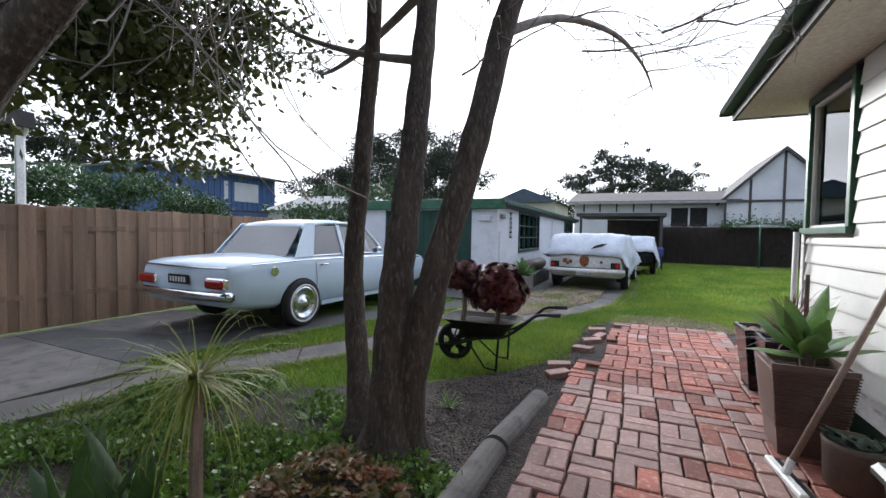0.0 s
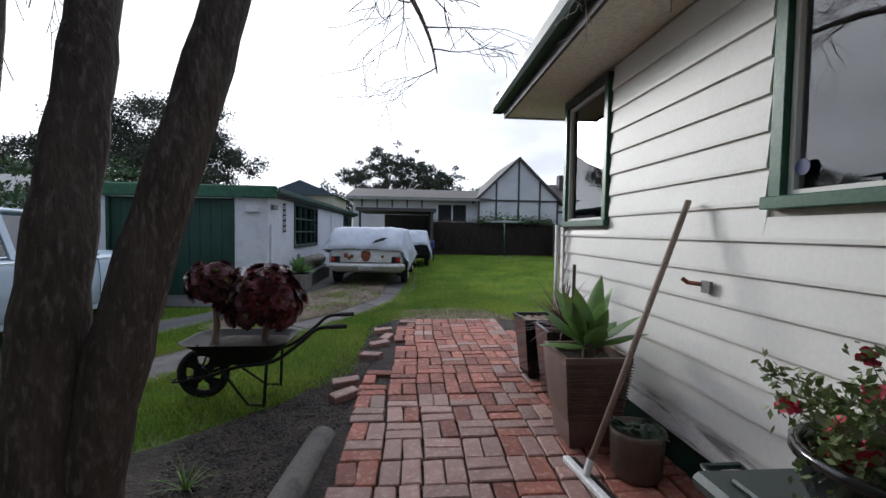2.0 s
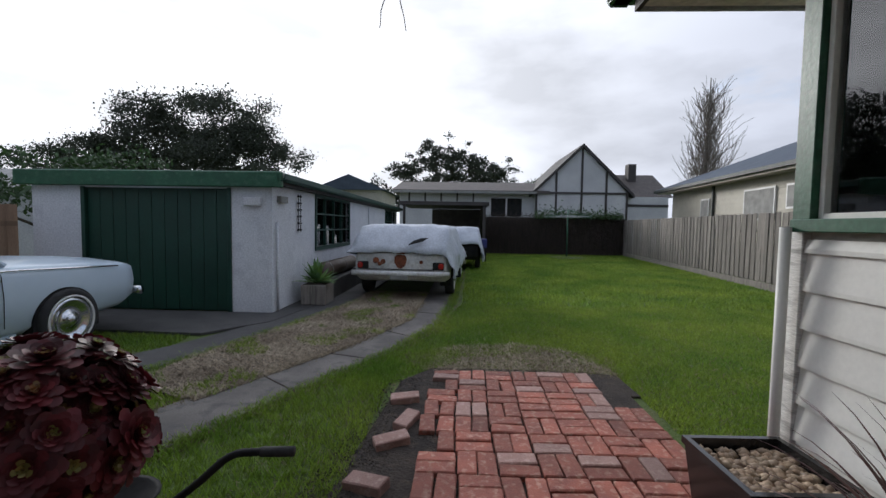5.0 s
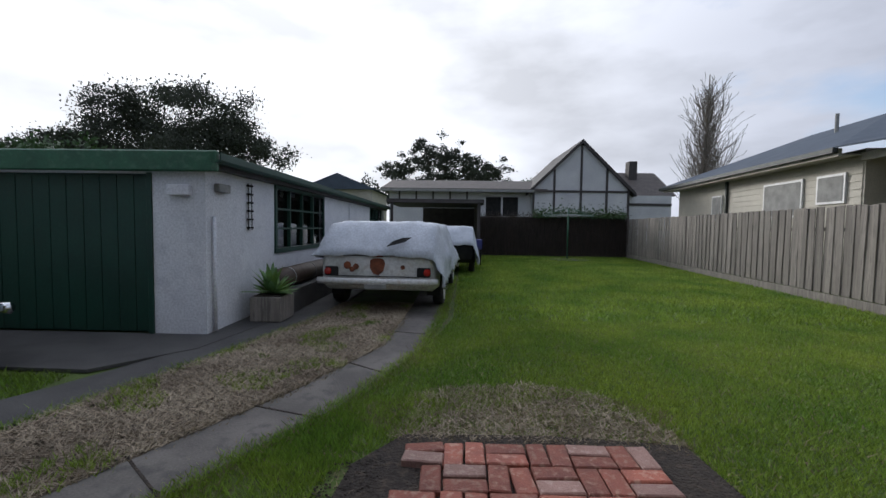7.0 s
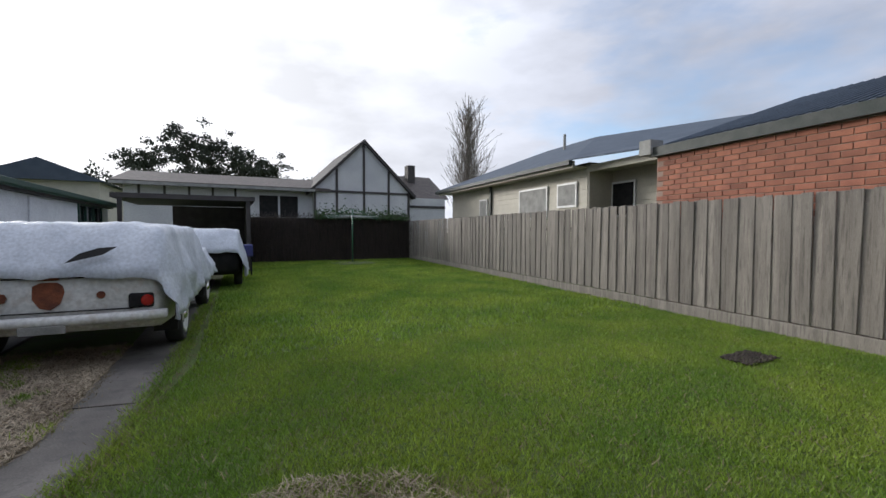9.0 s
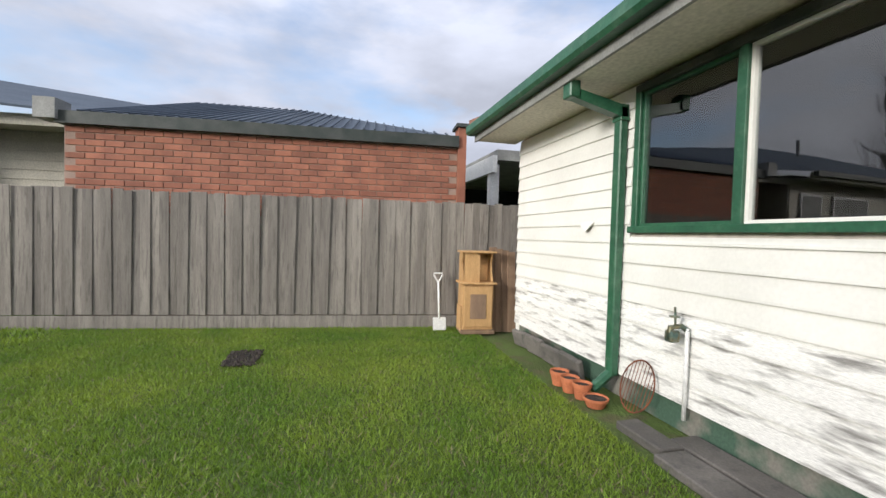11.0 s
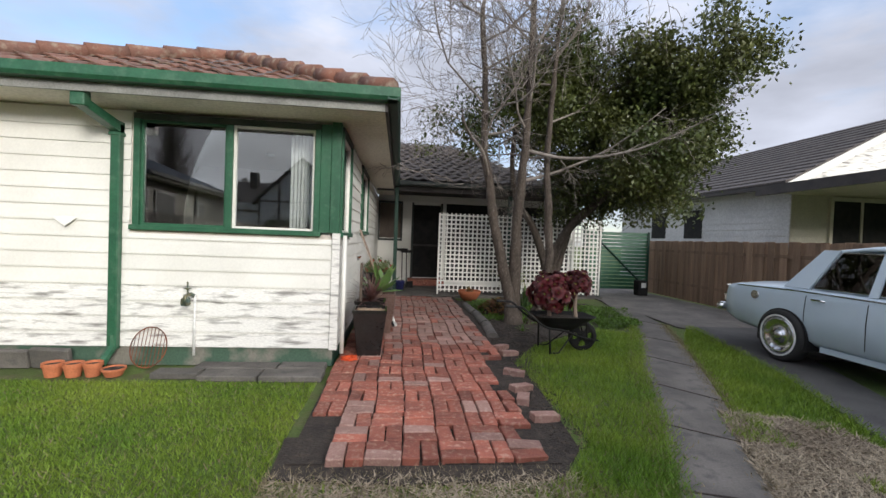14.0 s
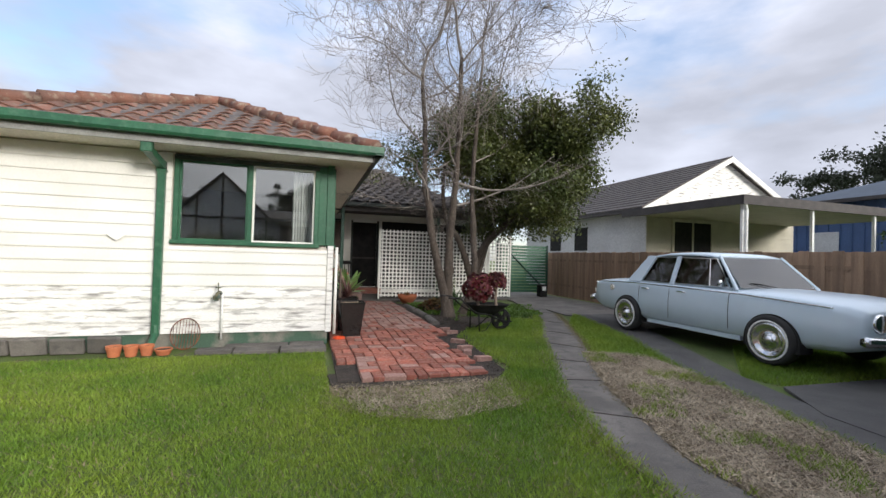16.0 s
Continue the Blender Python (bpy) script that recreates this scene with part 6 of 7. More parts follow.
bwall = part("brick_wall", slab(0.0, 5.25, 0.27, 0.5, 0, 2.62), M_MORTAR, nb, "orange brick boundary wall")
part("wall_gutter", slab(0.0, 5.3, 0.16, 0.34, 2.62, 2.78), M_BLACKTRIM, nb, "dark gutter")
part("parapet", slab(-0.12, 0.0, 0.2, 0.5, 0, 2.92), M_NBRICK, nb, "brick parapet end")
part("parapet_cap", slab(-0.16, 0.04, 0.16, 0.54, 2.92, 2.97), M_BLACKTRIM, nb)
part("rain_head", slab(5.25, 5.5, 0.1, 0.4, 2.66, 2.92), M_GREYFASCIA, nb, "grey rain head")
def roof_poly(pts, material, label, name="roof"):
    bm = bmesh.new()
    bm.faces.new([bm.verts.new(p) for p in pts])
    r = bmesh.ops.extrude_face_region(bm, geom=bm.faces[:])
    bmesh.ops.translate(bm, verts=[e for e in r["geom"] if isinstance(e, bmesh.types.BMVert)], vec=(0, 0, -0.04))
    return part(name, bm, material, nb, label)
roof_poly([along(0, 0.3, 2.80), along(5.3, 0.3, 2.80), along(5.3, 4.2, 4.05), along(2.9, 4.2, 4.1)], M_METALROOF, "blue-grey ribbed metal roof")
roof_poly([along(0, 0.3, 2.80), along(2.9, 4.2, 4.1), along(0, 8, 2.80)], M_METALROOF, "")
rid = []
for i in range(34):
    s = i * 0.155
    t = min(1.0, s / 2.9) if s < 2.9 else 1.0
    rid.append(([along(s, 0.3, 2.82), along(s, 0.3 + 3.9 * t, 2.82 + 1.29 * t)], [0.014, 0.014], 4))
tube_mesh("roof_rib", rid, M_METALROOF, nb, kind="stuff")
part("board_wall", slab(5.3, 9.1, 2.85, 3.0, 0, 3.1), M_CREAM, nb, "grey-beige weatherboard wall")
part("board_wall_out", slab(9.1, 18.6, 2.0, 2.2, 0, 3.2), M_CREAM, nb, "grey-beige weatherboard wall")
part("return_wall", slab(9.0, 9.1, 2.0, 2.9, 0, 3.2), M_CREAM, nb)
for i in range(9):
    z = 1.6 + i * 0.175
    for s0, s1, o in ((5.3, 9.0, 2.85), (9.05, 18.6, 2.0)):
        bm = bmesh.new()
        sec = [(o, z), (o - 0.028, z), (o - 0.008, z + 0.18), (o, z + 0.18)]
        r0, r1 = [bm.verts.new(along(s0, a, b)) for a, b in sec], [bm.verts.new(along(s1, a, b)) for a, b in sec]
        for k in range(4):
            bm.faces.new((r0[k], r0[(k + 1) % 4], r1[(k + 1) % 4], r1[k]))
        bm.faces.new(r0); bm.faces.new(r1)
        part("weatherboard", bm, M_CREAM, nb)
for s0, s1, o, z0, z1, dark in ((8.15, 9.0, 2.8, 1.7, 2.68, True), (9.45, 10.35, 1.95, 2.0, 2.72, False), (10.85, 12.5, 1.95, 1.7, 2.72, False), (14.9, 15.6, 1.95, 1.7, 2.6, False)):
    w = part("window", slab(s0, s1, o - 0.02, o + 0.03, z0, z1), M_WHITEPL, nb, "white-framed window")
    part("pane", slab(s0 + 0.06, s1 - 0.06, o - 0.028, o - 0.021, z0 + 0.06, z1 - 0.06), M_BLACK if dark else M_GREYFASCIA, nb)
part("fascia", slab(9.0, 19.0, 1.42, 1.5, 3.02, 3.2), M_CREAM, nb, "pale fascia")
part("gutter", slab(9.0, 19.2, 1.3, 1.42, 3.1, 3.22), M_BLACKTRIM, nb)
part("fascia_low", slab(5.4, 9.0, 1.9, 1.98, 2.92, 3.1), M_CREAM, nb)
part("eave_lining", slab(9.0, 19.0, 1.5, 2.0, 3.05, 3.08), M_CREAM, nb)
part("eave_lining_low", slab(5.4, 9.0, 1.98, 2.9, 3.0, 3.03), M_CREAM, nb)
roof_poly([along(8.9, 1.35, 3.24), along(19.2, 1.35, 3.24), along(15.5, 5.2, 4.85), along(12.4, 5.2, 4.85)], M_METALROOF, "blue-grey metal hip roof")
roof_poly([along(8.9, 1.35, 3.24), along(12.4, 5.2, 4.85), along(5.3, 9.0, 4.9), along(5.3, 1.8, 3.12)], M_METALROOF, "")
part("vent_pipe", tube([along(12.7, 4.0, 4.3), along(12.7, 4.0, 4.9)], 0.05, 8), M_GREYFASCIA, nb)
part("downpipe", slab(14.55, 14.65, 1.9, 1.98, 0, 3.1), M_BLACKTRIM, nb)
cp = thing("east_carport", (9, 3.5, 0), "neighbour's carport with pale posts, its shaded inside painted black", "carport")
part("roof", box(7.2, 1.0, 2.55, 11.5, 5.2, 2.72), M_GREYFASCIA, cp)
part("beam", box(7.2, 5.2, 2.35, 11.5, 5.28, 2.62), M_WHITEPL, cp, "pale beam")
part("post", box(7.35, 5.1, 0, 7.5, 5.25, 2.5), M_WHITEPL, cp, "pale post")
# black walls stand in for the shade under the carport roof
part("back_wall", box(7.2, 0.9, 0, 11.5, 1.0, 2.6), M_BLACK, cp)
part("side_wall", box(11.4, 1.0, 0, 11.5, 5.2, 2.6), M_BLACK, cp)

# grass and straw creeping over the edges of the wheel strips
def fringe(name, line, width, density, seed, material, label, h=0.045):
    rng = np.random.default_rng(seed)
    P = []
    for a, b in zip(line, line[1:]):
        a, b = np.array(a), np.array(b)
        n = int(np.linalg.norm(b - a) * density)
        P.append(a + (b - a) * rng.uniform(0, 1, (n, 1)) + rng.normal(0, width, (n, 2)))
    return blades(name, np.concatenate(P), h, 0.0045, material, label, seed + 1, 0.9, -0.01)
EDGE_L = [(-3.4, 2.2), (-2.75, 3.7), (-1.75, 5.45), (-1.05, 6.9), (-0.5, 7.95), (-0.05, 9.3), (0.12, 11.0), (0.3, 16.0)]
EDGE_M = [(-3.75, 2.8), (-3.1, 4.2), (-2.3, 5.8), (-1.7, 6.9), (-1.0, 8.1), (-0.5, 9.5), (-0.4, 11.0)]
EDGE_R = [(-4.15, 3.0), (-3.35, 5.6), (-2.45, 7.6), (-2.0, 9.1), (-1.55, 11.0)]
def strip_joint(a, b, wide=0.014):
    a, b = Vector((*a, 0)), Vector((*b, 0))
    d = b - a
    m = Matrix.Translation((a + b) / 2) @ Matrix.Rotation(math.atan2(d.y, d.x), 4, "Z")
    part("joint", box(-d.length / 2, -wide / 2, -0.02, d.length / 2, wide / 2, 0.004, m=m), M_SOIL, label="dark open joint across the concrete strip", category="joint", kind="structure")
for a, b in (((-3.36, 2.3), (-3.72, 2.9)), ((-2.72, 3.75), (-3.08, 4.22)), ((-2.1, 4.85), (-2.5, 5.4)), ((-1.55, 5.85), (-1.98, 6.4)), ((-1.08, 6.85), (-1.52, 7.2)), ((-0.62, 7.72), (-1.12, 7.88)), ((-0.28, 8.6), (-0.72, 8.9)), ((0.02, 10.0), (-0.46, 10.1))):
    strip_joint(a, b)
fringe("edge_grass", EDGE_L, 0.045, 900, 141, L_GRASS, "grass creeping over the concrete strip")
fringe("edge_grass_dry", EDGE_L, 0.06, 500, 143, L_DRY, "dry grass along the concrete strip", 0.03)
fringe("edge_grass_middle", EDGE_M, 0.05, 700, 145, L_DRY, "dry grass beside the straw strip", 0.03)
fringe("edge_grass_dark", EDGE_R, 0.05, 600, 147, L_GRASS, "grass beside the dark wheel strip")

# ---- wheelbarrow ----
bar = thing("wheelbarrow", (-1.40, 4.66, 0), "old black steel wheelbarrow planted with succulents, on the grass", "wheelbarrow", rz=1.0)
bar.matrix_basis = bar.matrix_basis @ Matrix.Scale(0.8, 4)
wm = pose(0, 0, 0.235, 90, 0, 0)
wh = part("wheel", lathe([(0.17, -0.026), (0.21, -0.026), (0.238, -0.014), (0.238, 0.014), (0.21, 0.026), (0.17, 0.026), (0.17, -0.026)], 32, m=wm), M_BLACK, bar, "black disc wheel with four round holes", local=True, smooth=True)
part("hub", lathe([(0.001, -0.04), (0.055, -0.03), (0.055, 0.03), (0.001, 0.04)], 16, m=wm), M_BLACK, wh, local=True)
for k in range(4):
    a = math.pi / 4 + k * math.pi / 2
    sec = []
    for r, hw in ((0.05, 0.045), (0.105, 0.036), (0.175, 0.08)):
        c_, s_ = math.cos(a), math.sin(a)
        sec.append([(c_ * r - s_ * q, p, 0.235 + s_ * r + c_ * q) for q, p in ((-hw, -0.012), (hw, -0.012), (hw, 0.012), (-hw, 0.012))])
    part("spoke", loft(sec), M_BLACK, wh, local=True)
def rrect(cx, hx, hy, z, n=6):
    out = []
    r = min(hx, hy) * 0.5
    for qx, qy, a0 in ((1, 1, 0), (-1, 1, 90), (-1, -1, 180), (1, -1, 270)):
        for k in range(n):
            a = radians(a0 + 90 * k / (n - 1))
            out.append((cx + qx * (hx - r) + r * math.cos(a), qy * (hy - r) + r * math.sin(a), z))
    return out
part("tray", loft([rrect(0.42, 0.22, 0.16, 0.36), rrect(0.38, 0.37, 0.27, 0.50), rrect(0.36, 0.47, 0.33, 0.58), rrect(0.36, 0.49, 0.345, 0.582), rrect(0.36, 0.46, 0.32, 0.57), rrect(0.40, 0.34, 0.25, 0.52)]), M_BLACK, bar, "dished black steel tray", local=True, smooth=True)
part("soil", loft([rrect(0.42, 0.33, 0.245, 0.50), rrect(0.42, 0.34, 0.25, 0.535), rrect(0.42, 0.1, 0.08, 0.56)]), M_SOIL, bar, "dark potting soil", local=True)
for s in (1, -1):
    rail = [(-0.12, s * 0.05, 0.19), (0.1, s * 0.10, 0.24), (0.4, s * 0.22, 0.36), (0.72, s * 0.27, 0.42), (0.95, s * 0.28, 0.58), (1.10, s * 0.285, 0.71), (1.22, s * 0.285, 0.735), (1.36, s * 0.285, 0.74)]
    part("frame_rail", tube(smooth_line(rail, 4), 0.017, 8), M_BLACK, bar, local=True, smooth=True)
    part("handle_grip", tube([(1.24, s * 0.285, 0.737), (1.38, s * 0.285, 0.742)], 0.022, 8), M_TYRE, bar, "black rubber grip", local=True, smooth=True)
    part("leg", tube([(0.66, s * 0.25, 0.41), (0.64, s * 0.27, 0.0)], 0.015, 8), M_BLACK, bar, local=True, smooth=True)
    part("leg_brace", tube([(0.22, s * 0.14, 0.30), (0.50, s * 0.26, 0.02), (0.64, s * 0.27, 0.015)], 0.012, 6), M_BLACK, bar, local=True)
    part("front_stay", tube([(-0.06, s * 0.06, 0.20), (0.02, s * 0.16, 0.55)], 0.010, 6), M_BLACK, bar, local=True)
part("axle", tube([(0, -0.08, 0.19), (0, 0.08, 0.19)], 0.012, 8), M_BLACK, bar, local=True)
part("front_hoop", tube(smooth_line([(-0.10, 0.05, 0.19), (-0.25, 0.06, 0.17), (-0.25, -0.06, 0.17), (-0.10, -0.05, 0.19)], 4), 0.010, 6), M_BLACK, bar, local=True)

def rosette_mesh(name, leaves, length, width, material, tilt=(10, 80), cup=0.25):
    """A spiral rosette of spoon-shaped leaves facing up."""
    V, F = [], []
    for k in range(leaves):
        a = k * 2.39996
        f = (k + 0.5) / leaves
        e = radians(tilt[1] + (tilt[0] - tilt[1]) * f)
        ln, wd = length * (0.35 + 0.65 * f), width * (0.45 + 0.55 * f)
        d, s = Vector((math.cos(a) * math.cos(e), math.sin(a) * math.cos(e), math.sin(e))), Vector((-math.sin(a), math.cos(a), 0))
        u = d.cross(s) * -1
        b = len(V)
        for t, w, lift in ((0.05, 0.28, 0), (0.55, 0.8, -0.05), (0.85, 1.0, 0.02), (1.0, 0.35, 0.08)):
            for q in (-1, 1):
                V.append(tuple(d * ln * t + s * q * wd * w * 0.5 + u * (cup * wd * 0.5 * w + lift * ln)))
        for i in range(3):
            F.append((b + 2 * i, b + 2 * i + 1, b + 2 * i + 3, b + 2 * i + 2))
    me = bpy.data.meshes.new(name)
    me.from_pydata(V, [], F); me.update(); me.materials.append(material)
    return me
R_RED, R_MID = rosette_mesh("rosette", 44, 0.085, 0.042, L_AEON), rosette_mesh("rosette", 40, 0.075, 0.038, L_AEON, (0, 75))
R_HEART = rosette_mesh("rosette_heart", 12, 0.03, 0.016, L_AEONG, (45, 85))
rng = np.random.default_rng(81)
def aeonium(name, centre, rad, n, label):
    t = thing(name, (centre[0], centre[1], 0.44), label, "succulent")
    o = Vector((centre[0], centre[1], 0.44))
    part("stem", tube([o - Vector((0, 0, 0.03)), o + Vector((0.02, 0, 0.12)), Vector(centre)], [0.03, 0.025, 0.02], 7), M_HANDLE, t)
    inv = world_of(t).inverted()
    for k in range(n):
        z = 1 - 1.75 * (k + 0.5) / n
        a = k * 2.39996
        r = math.sqrt(max(0, 1 - z * z))
        d = Vector((r * math.cos(a), r * math.sin(a), z))
        p = Vector(centre) + Vector((d.x * rad[0], d.y * rad[1], d.z * rad[2])) * rng.uniform(0.68, 1.14)
        if p.z < 0.47:
            continue
        q = (d + Vector((0, 0, 0.35))).to_track_quat("Z", "Y").to_matrix().to_4x4()
        sc = rng.uniform(0.8, 1.2)
        m = inv @ Matrix.Translation(p) @ q @ Matrix.Scale(sc, 4) @ pose(0, 0, 0, 0, 0, rng.uniform(0, 360))
        ob = new("rosette", R_RED if k % 2 else R_MID)
        ob.parent, ob.matrix_basis = t, m
        h = new("rosette_heart", R_HEART)
        h.parent, h.matrix_basis = ob, Matrix.Translation((0, 0, 0.012))
aeonium("aeonium", (-0.95, 4.66, 0.76), (0.26, 0.24, 0.25), 96, "large clump of dark red succulent rosettes in the wheelbarrow")
aeonium("aeonium", (-1.31, 4.64, 0.88), (0.16, 0.15, 0.15), 40, "smaller red and green succulent clump on a bare stem")

# ---- pots along the wall ----
def square_pot(name, x, y, top, bottom, h, material, label, ribs=0, fill=M_SOIL, rz=0.0):
    t = thing(name, (x, y, 0.035), label, "plant pot", rz=rz)
    tk = 0.022
    def ring(s, z):
        return [(s, s, z), (-s, s, z), (-s, -s, z), (s, -s, z)]
    secs = [ring(bottom / 2, 0)]
    if ribs:
        for i in range(ribs):
            z0, z1 = 0.30 * h + 0.66 * h * i / ribs, 0.30 * h + 0.66 * h * (i + 0.5) / ribs
            s0 = bottom / 2 + (top - bottom) / 2 * z0 / h
            secs += [ring(s0, z0), ring(s0 + 0.009, z0 + 0.003), ring(s0 + 0.009, z1), ring(s0, z1 + 0.002)]
    secs += [ring(top / 2 - 0.004, h - 0.03), ring(top / 2, h - 0.028), ring(top / 2, h), ring(top / 2 - tk, h), ring(top / 2 - tk - 0.01, h - 0.09)]
    bm = loft(secs)
    if not ribs:
        bmesh.ops.bevel(bm, geom=[e for e in bm.edges if abs(e.verts[0].co.z - e.verts[1].co.z) > 0.3], offset=0.012, segments=2, affect="EDGES")
    part("body", bm, material, t, local=True)
    part("filling", box(-top / 2 + 0.03, -top / 2 + 0.03, h - 0.09, top / 2 - 0.03, top / 2 - 0.03, h - 0.055), fill, t, local=True)
    return t
square_pot("black_planter", 1.33, 5.02, 0.38, 0.26, 0.52, M_POT, "glossy black square planter topped with pebbles", rz=2)
square_pot("black_planter", 1.36, 4.50, 0.37, 0.26, 0.54, M_POT, "tall glossy black planter holding a strap-leaved plant", rz=-2)
square_pot("ribbed_planter", 1.25, 3.84, 0.40, 0.28, 0.55, M_RIBPOT, "tall brown ribbed square planter holding an agave", 20)
pp = np.random.default_rng(83).uniform(-0.15, 0.15, (260, 2)) + np.array([1.33, 5.02])
stones("pebbles", pp, 0.026, M_PEBBLE, "tan and cream pebbles in the black planter", 84, 0.515, "pebbles")

def blade_plant(name, loc, n, length, width, material, label, seed, tilt=(20, 80), curve=0.4, category="plant", thick=True):
    """Long leaves from one point, each a part, folded along the middle and curving outward."""
    rng = np.random.default_rng(seed)
    t = thing(name, loc, label, category)
    for k in range(n):
        a = k * 2.39996 + rng.uniform(-0.3, 0.3)
        e = radians(rng.uniform(*tilt))
        ln, w = length * rng.uniform(0.65, 1.1), width * rng.uniform(0.8, 1.1)
        h, s = Vector((math.cos(a), math.sin(a), 0)), Vector((-math.sin(a), math.cos(a), 0))
        V, F, N = [], [], 7
        p = Vector((0, 0, 0))
        for i in range(N):
            f = i / (N - 1)
            ee = e - curve * f * f * 1.6
            d = h * math.cos(ee) + Vector((0, 0, math.sin(ee)))
            up = d.cross(s) * -1
            ww = w * (0.45 + 1.1 * f) * (1 if f < 0.5 else 2 * (1 - f) + 0.02) if thick else w * (1 - f * 0.95)
            V += [tuple(p - s * ww / 2 + up * ww * 0.16), tuple(p), tuple(p + s * ww / 2 + up * ww * 0.16)]
            p = p + d * ln / (N - 1)
            if i:
                b = 3 * i
                F += [(b - 3, b - 2, b + 1, b), (b - 2, b - 1, b + 2, b + 1)]
        arrays("leaf", V, F, material, t, smooth=True)
    return t
blade_plant("agave", (1.27, 3.84, 0.60), 16, 0.43, 0.145, L_AGAVE, "green foxtail agave with broad pointed leaves", 85, (8, 82), 0.35, "agave")
part("stem", tube([(1.27, 3.84, 0.50), (1.27, 3.84, 0.63)], [0.035, 0.04], 10), M_BROWNPOT, bpy.data.objects["agave"])

blade_plant("cordyline", (1.36, 4.50, 0.56), 80, 0.46, 0.024, L_CORDY, "dark red-brown strap-leaved cordyline", 86, (-5, 80), 0.5, "plant", False)
part("stake", tube([(1.48, 4.62, 0.5), (1.48, 4.62, 1.05)], [0.018, 0.014], 8), M_BROWNPOT, label="brown wooden stake in the planter", category="stake")

rp = thing("round_pot", (1.36, 3.42, 0.035), "brown glazed round pot with a grey-green succulent", "plant pot")
part("body", lathe([(0.11, 0), (0.125, 0.02), (0.135, 0.22), (0.14, 0.25), (0.125, 0.25), (0.12, 0.2), (0.001, 0.2)], 28), M_BROWNPOT, rp, local=True, smooth=True)
L_GREYG = leafy("grey_green_succulent", (0.10, 0.14, 0.10), (0.075, 0.11, 0.07), 0.5, 8, 0.3, 0.1)
R_GREY = rosette_mesh("rosette", 30, 0.07, 0.04, L_GREYG, (0, 75))
sg = thing("echeveria", (1.36, 3.42, 0.26), "grey-green rosette succulent in the round pot", "succulent")
for k, (dx, dy) in enumerate(((0, 0), (0.08, 0.03), (-0.07, 0.05), (0.02, -0.08), (-0.05, -0.06), (0.07, -0.06))):
    ob = new("rosette", R_GREY); ob.parent = sg; ob.matrix_basis = pose(dx, dy, 0.02 + 0.01 * (k % 2), dy * 300, dx * 300, k * 60)

sq = thing("squeegee_broom", (1.05, 3.36, 0.04), "white-headed broom with a worn wooden handle leaning on the wall", "broom")
part("head", box(-0.20, -0.02, 0, 0.20, 0.02, 0.035, 0.006, m=pose(1.06, 3.36, 0.04, 0, 0, 98)), M_WHITEPL, sq, "white plastic head")
part("bristles", box(-0.19, -0.05, 0, 0.19, -0.015, 0.03, 0, m=pose(1.06, 3.36, 0.035, 0, 0, 98)), M_BLACK, sq, "dark bristles")
part("socket", tube([(1.06, 3.36, 0.07), (1.09, 3.375, 0.15)], 0.02, 8), M_WHITEPL, sq)
part("handle", tube([(1.08, 3.37, 0.12), (1.62, 3.46, 1.48)], 0.016, 10), M_HANDLE, sq, "worn wooden handle", smooth=True)
br = thing("wall_bracket", (1.64, 3.36, 1.02), "small rusty gate latch bracket on the wall", "bracket")
part("plate", box(1.635, 3.30, 1.01, 1.652, 3.36, 1.07), M_GREYFASCIA, br)
part("arm", tube([(1.64, 3.36, 1.05), (1.62, 3.44, 1.05), (1.60, 3.46, 1.07)], 0.012, 6), M_RUST, br)

wb = thing("wheelie_bin", (1.38, 2.42, 0.03), "low dark green plastic lidded bin by the wall", "bin")
part("body", loft([[(1.20, 2.20, 0.03), (1.58, 2.20, 0.03), (1.58, 2.70, 0.03), (1.20, 2.70, 0.03)], [(1.15, 2.12, 0.44), (1.63, 2.12, 0.44), (1.63, 2.76, 0.44), (1.15, 2.76, 0.44)]]), M_BIN, wb)
bm = box(1.12, 2.08, 0.44, 1.645, 2.80, 0.50, 0.02)
part("lid", bm, M_BIN, wb, "dark green lid")
part("lid_rib", box(1.20, 2.16, 0.498, 1.56, 2.72, 0.515, 0.01), M_BIN, wb)
part("handle", tube([(1.20, 2.80, 0.47), (1.20, 2.84, 0.48), (1.34, 2.84, 0.48), (1.34, 2.80, 0.47)], 0.012, 6), M_BIN, wb)
az = thing("bowl_pot", (1.40, 2.38, 0.515), "black plastic bowl pot standing on the bin", "plant pot")
part("body", lathe([(0.13, 0), (0.155, 0.01), (0.205, 0.11), (0.225, 0.20), (0.24, 0.205), (0.24, 0.23), (0.222, 0.235), (0.21, 0.19), (0.001, 0.19)], 28), M_POT, az, local=True, smooth=True)
part("soil", lathe([(0.001, 0.192), (0.205, 0.192), (0.205, 0.198), (0.001, 0.206)], 20), M_SOIL, az, local=True)
azp = thing("azalea", (1.40, 2.38, 0.70), "straggly azalea with small leaves and red flowers", "shrub")
rng = np.random.default_rng(87)
st, tips = [], []
for k in range(34):
    a = k * 2.39996
    e = rng.uniform(0.1, 1.0)
    tips += grow(st, (1.40, 2.38, 0.70), Vector((math.cos(a), math.sin(a), e)).normalized(), rng.uniform(0.13, 0.26), 0.006, 2, rng, 0.6, 0.05, (3, 3), 0.0018)
st = [s_ for s_ in st if max(p.x for p in s_[0]) < 1.62]
tube_mesh("stem", st, M_HANDLE, azp, kind="stuff")
tp = np.array([tuple(p) for p in tips if p.x < 1.61]) - np.array([1.40, 2.38, 0.70])
lp = tp[rng.integers(0, len(tp), 4200)] + rng.normal(0, 0.022, (4200, 3))
v, f = leaf_cloud(lp, 0.032, 88, 0.5, -0.2)
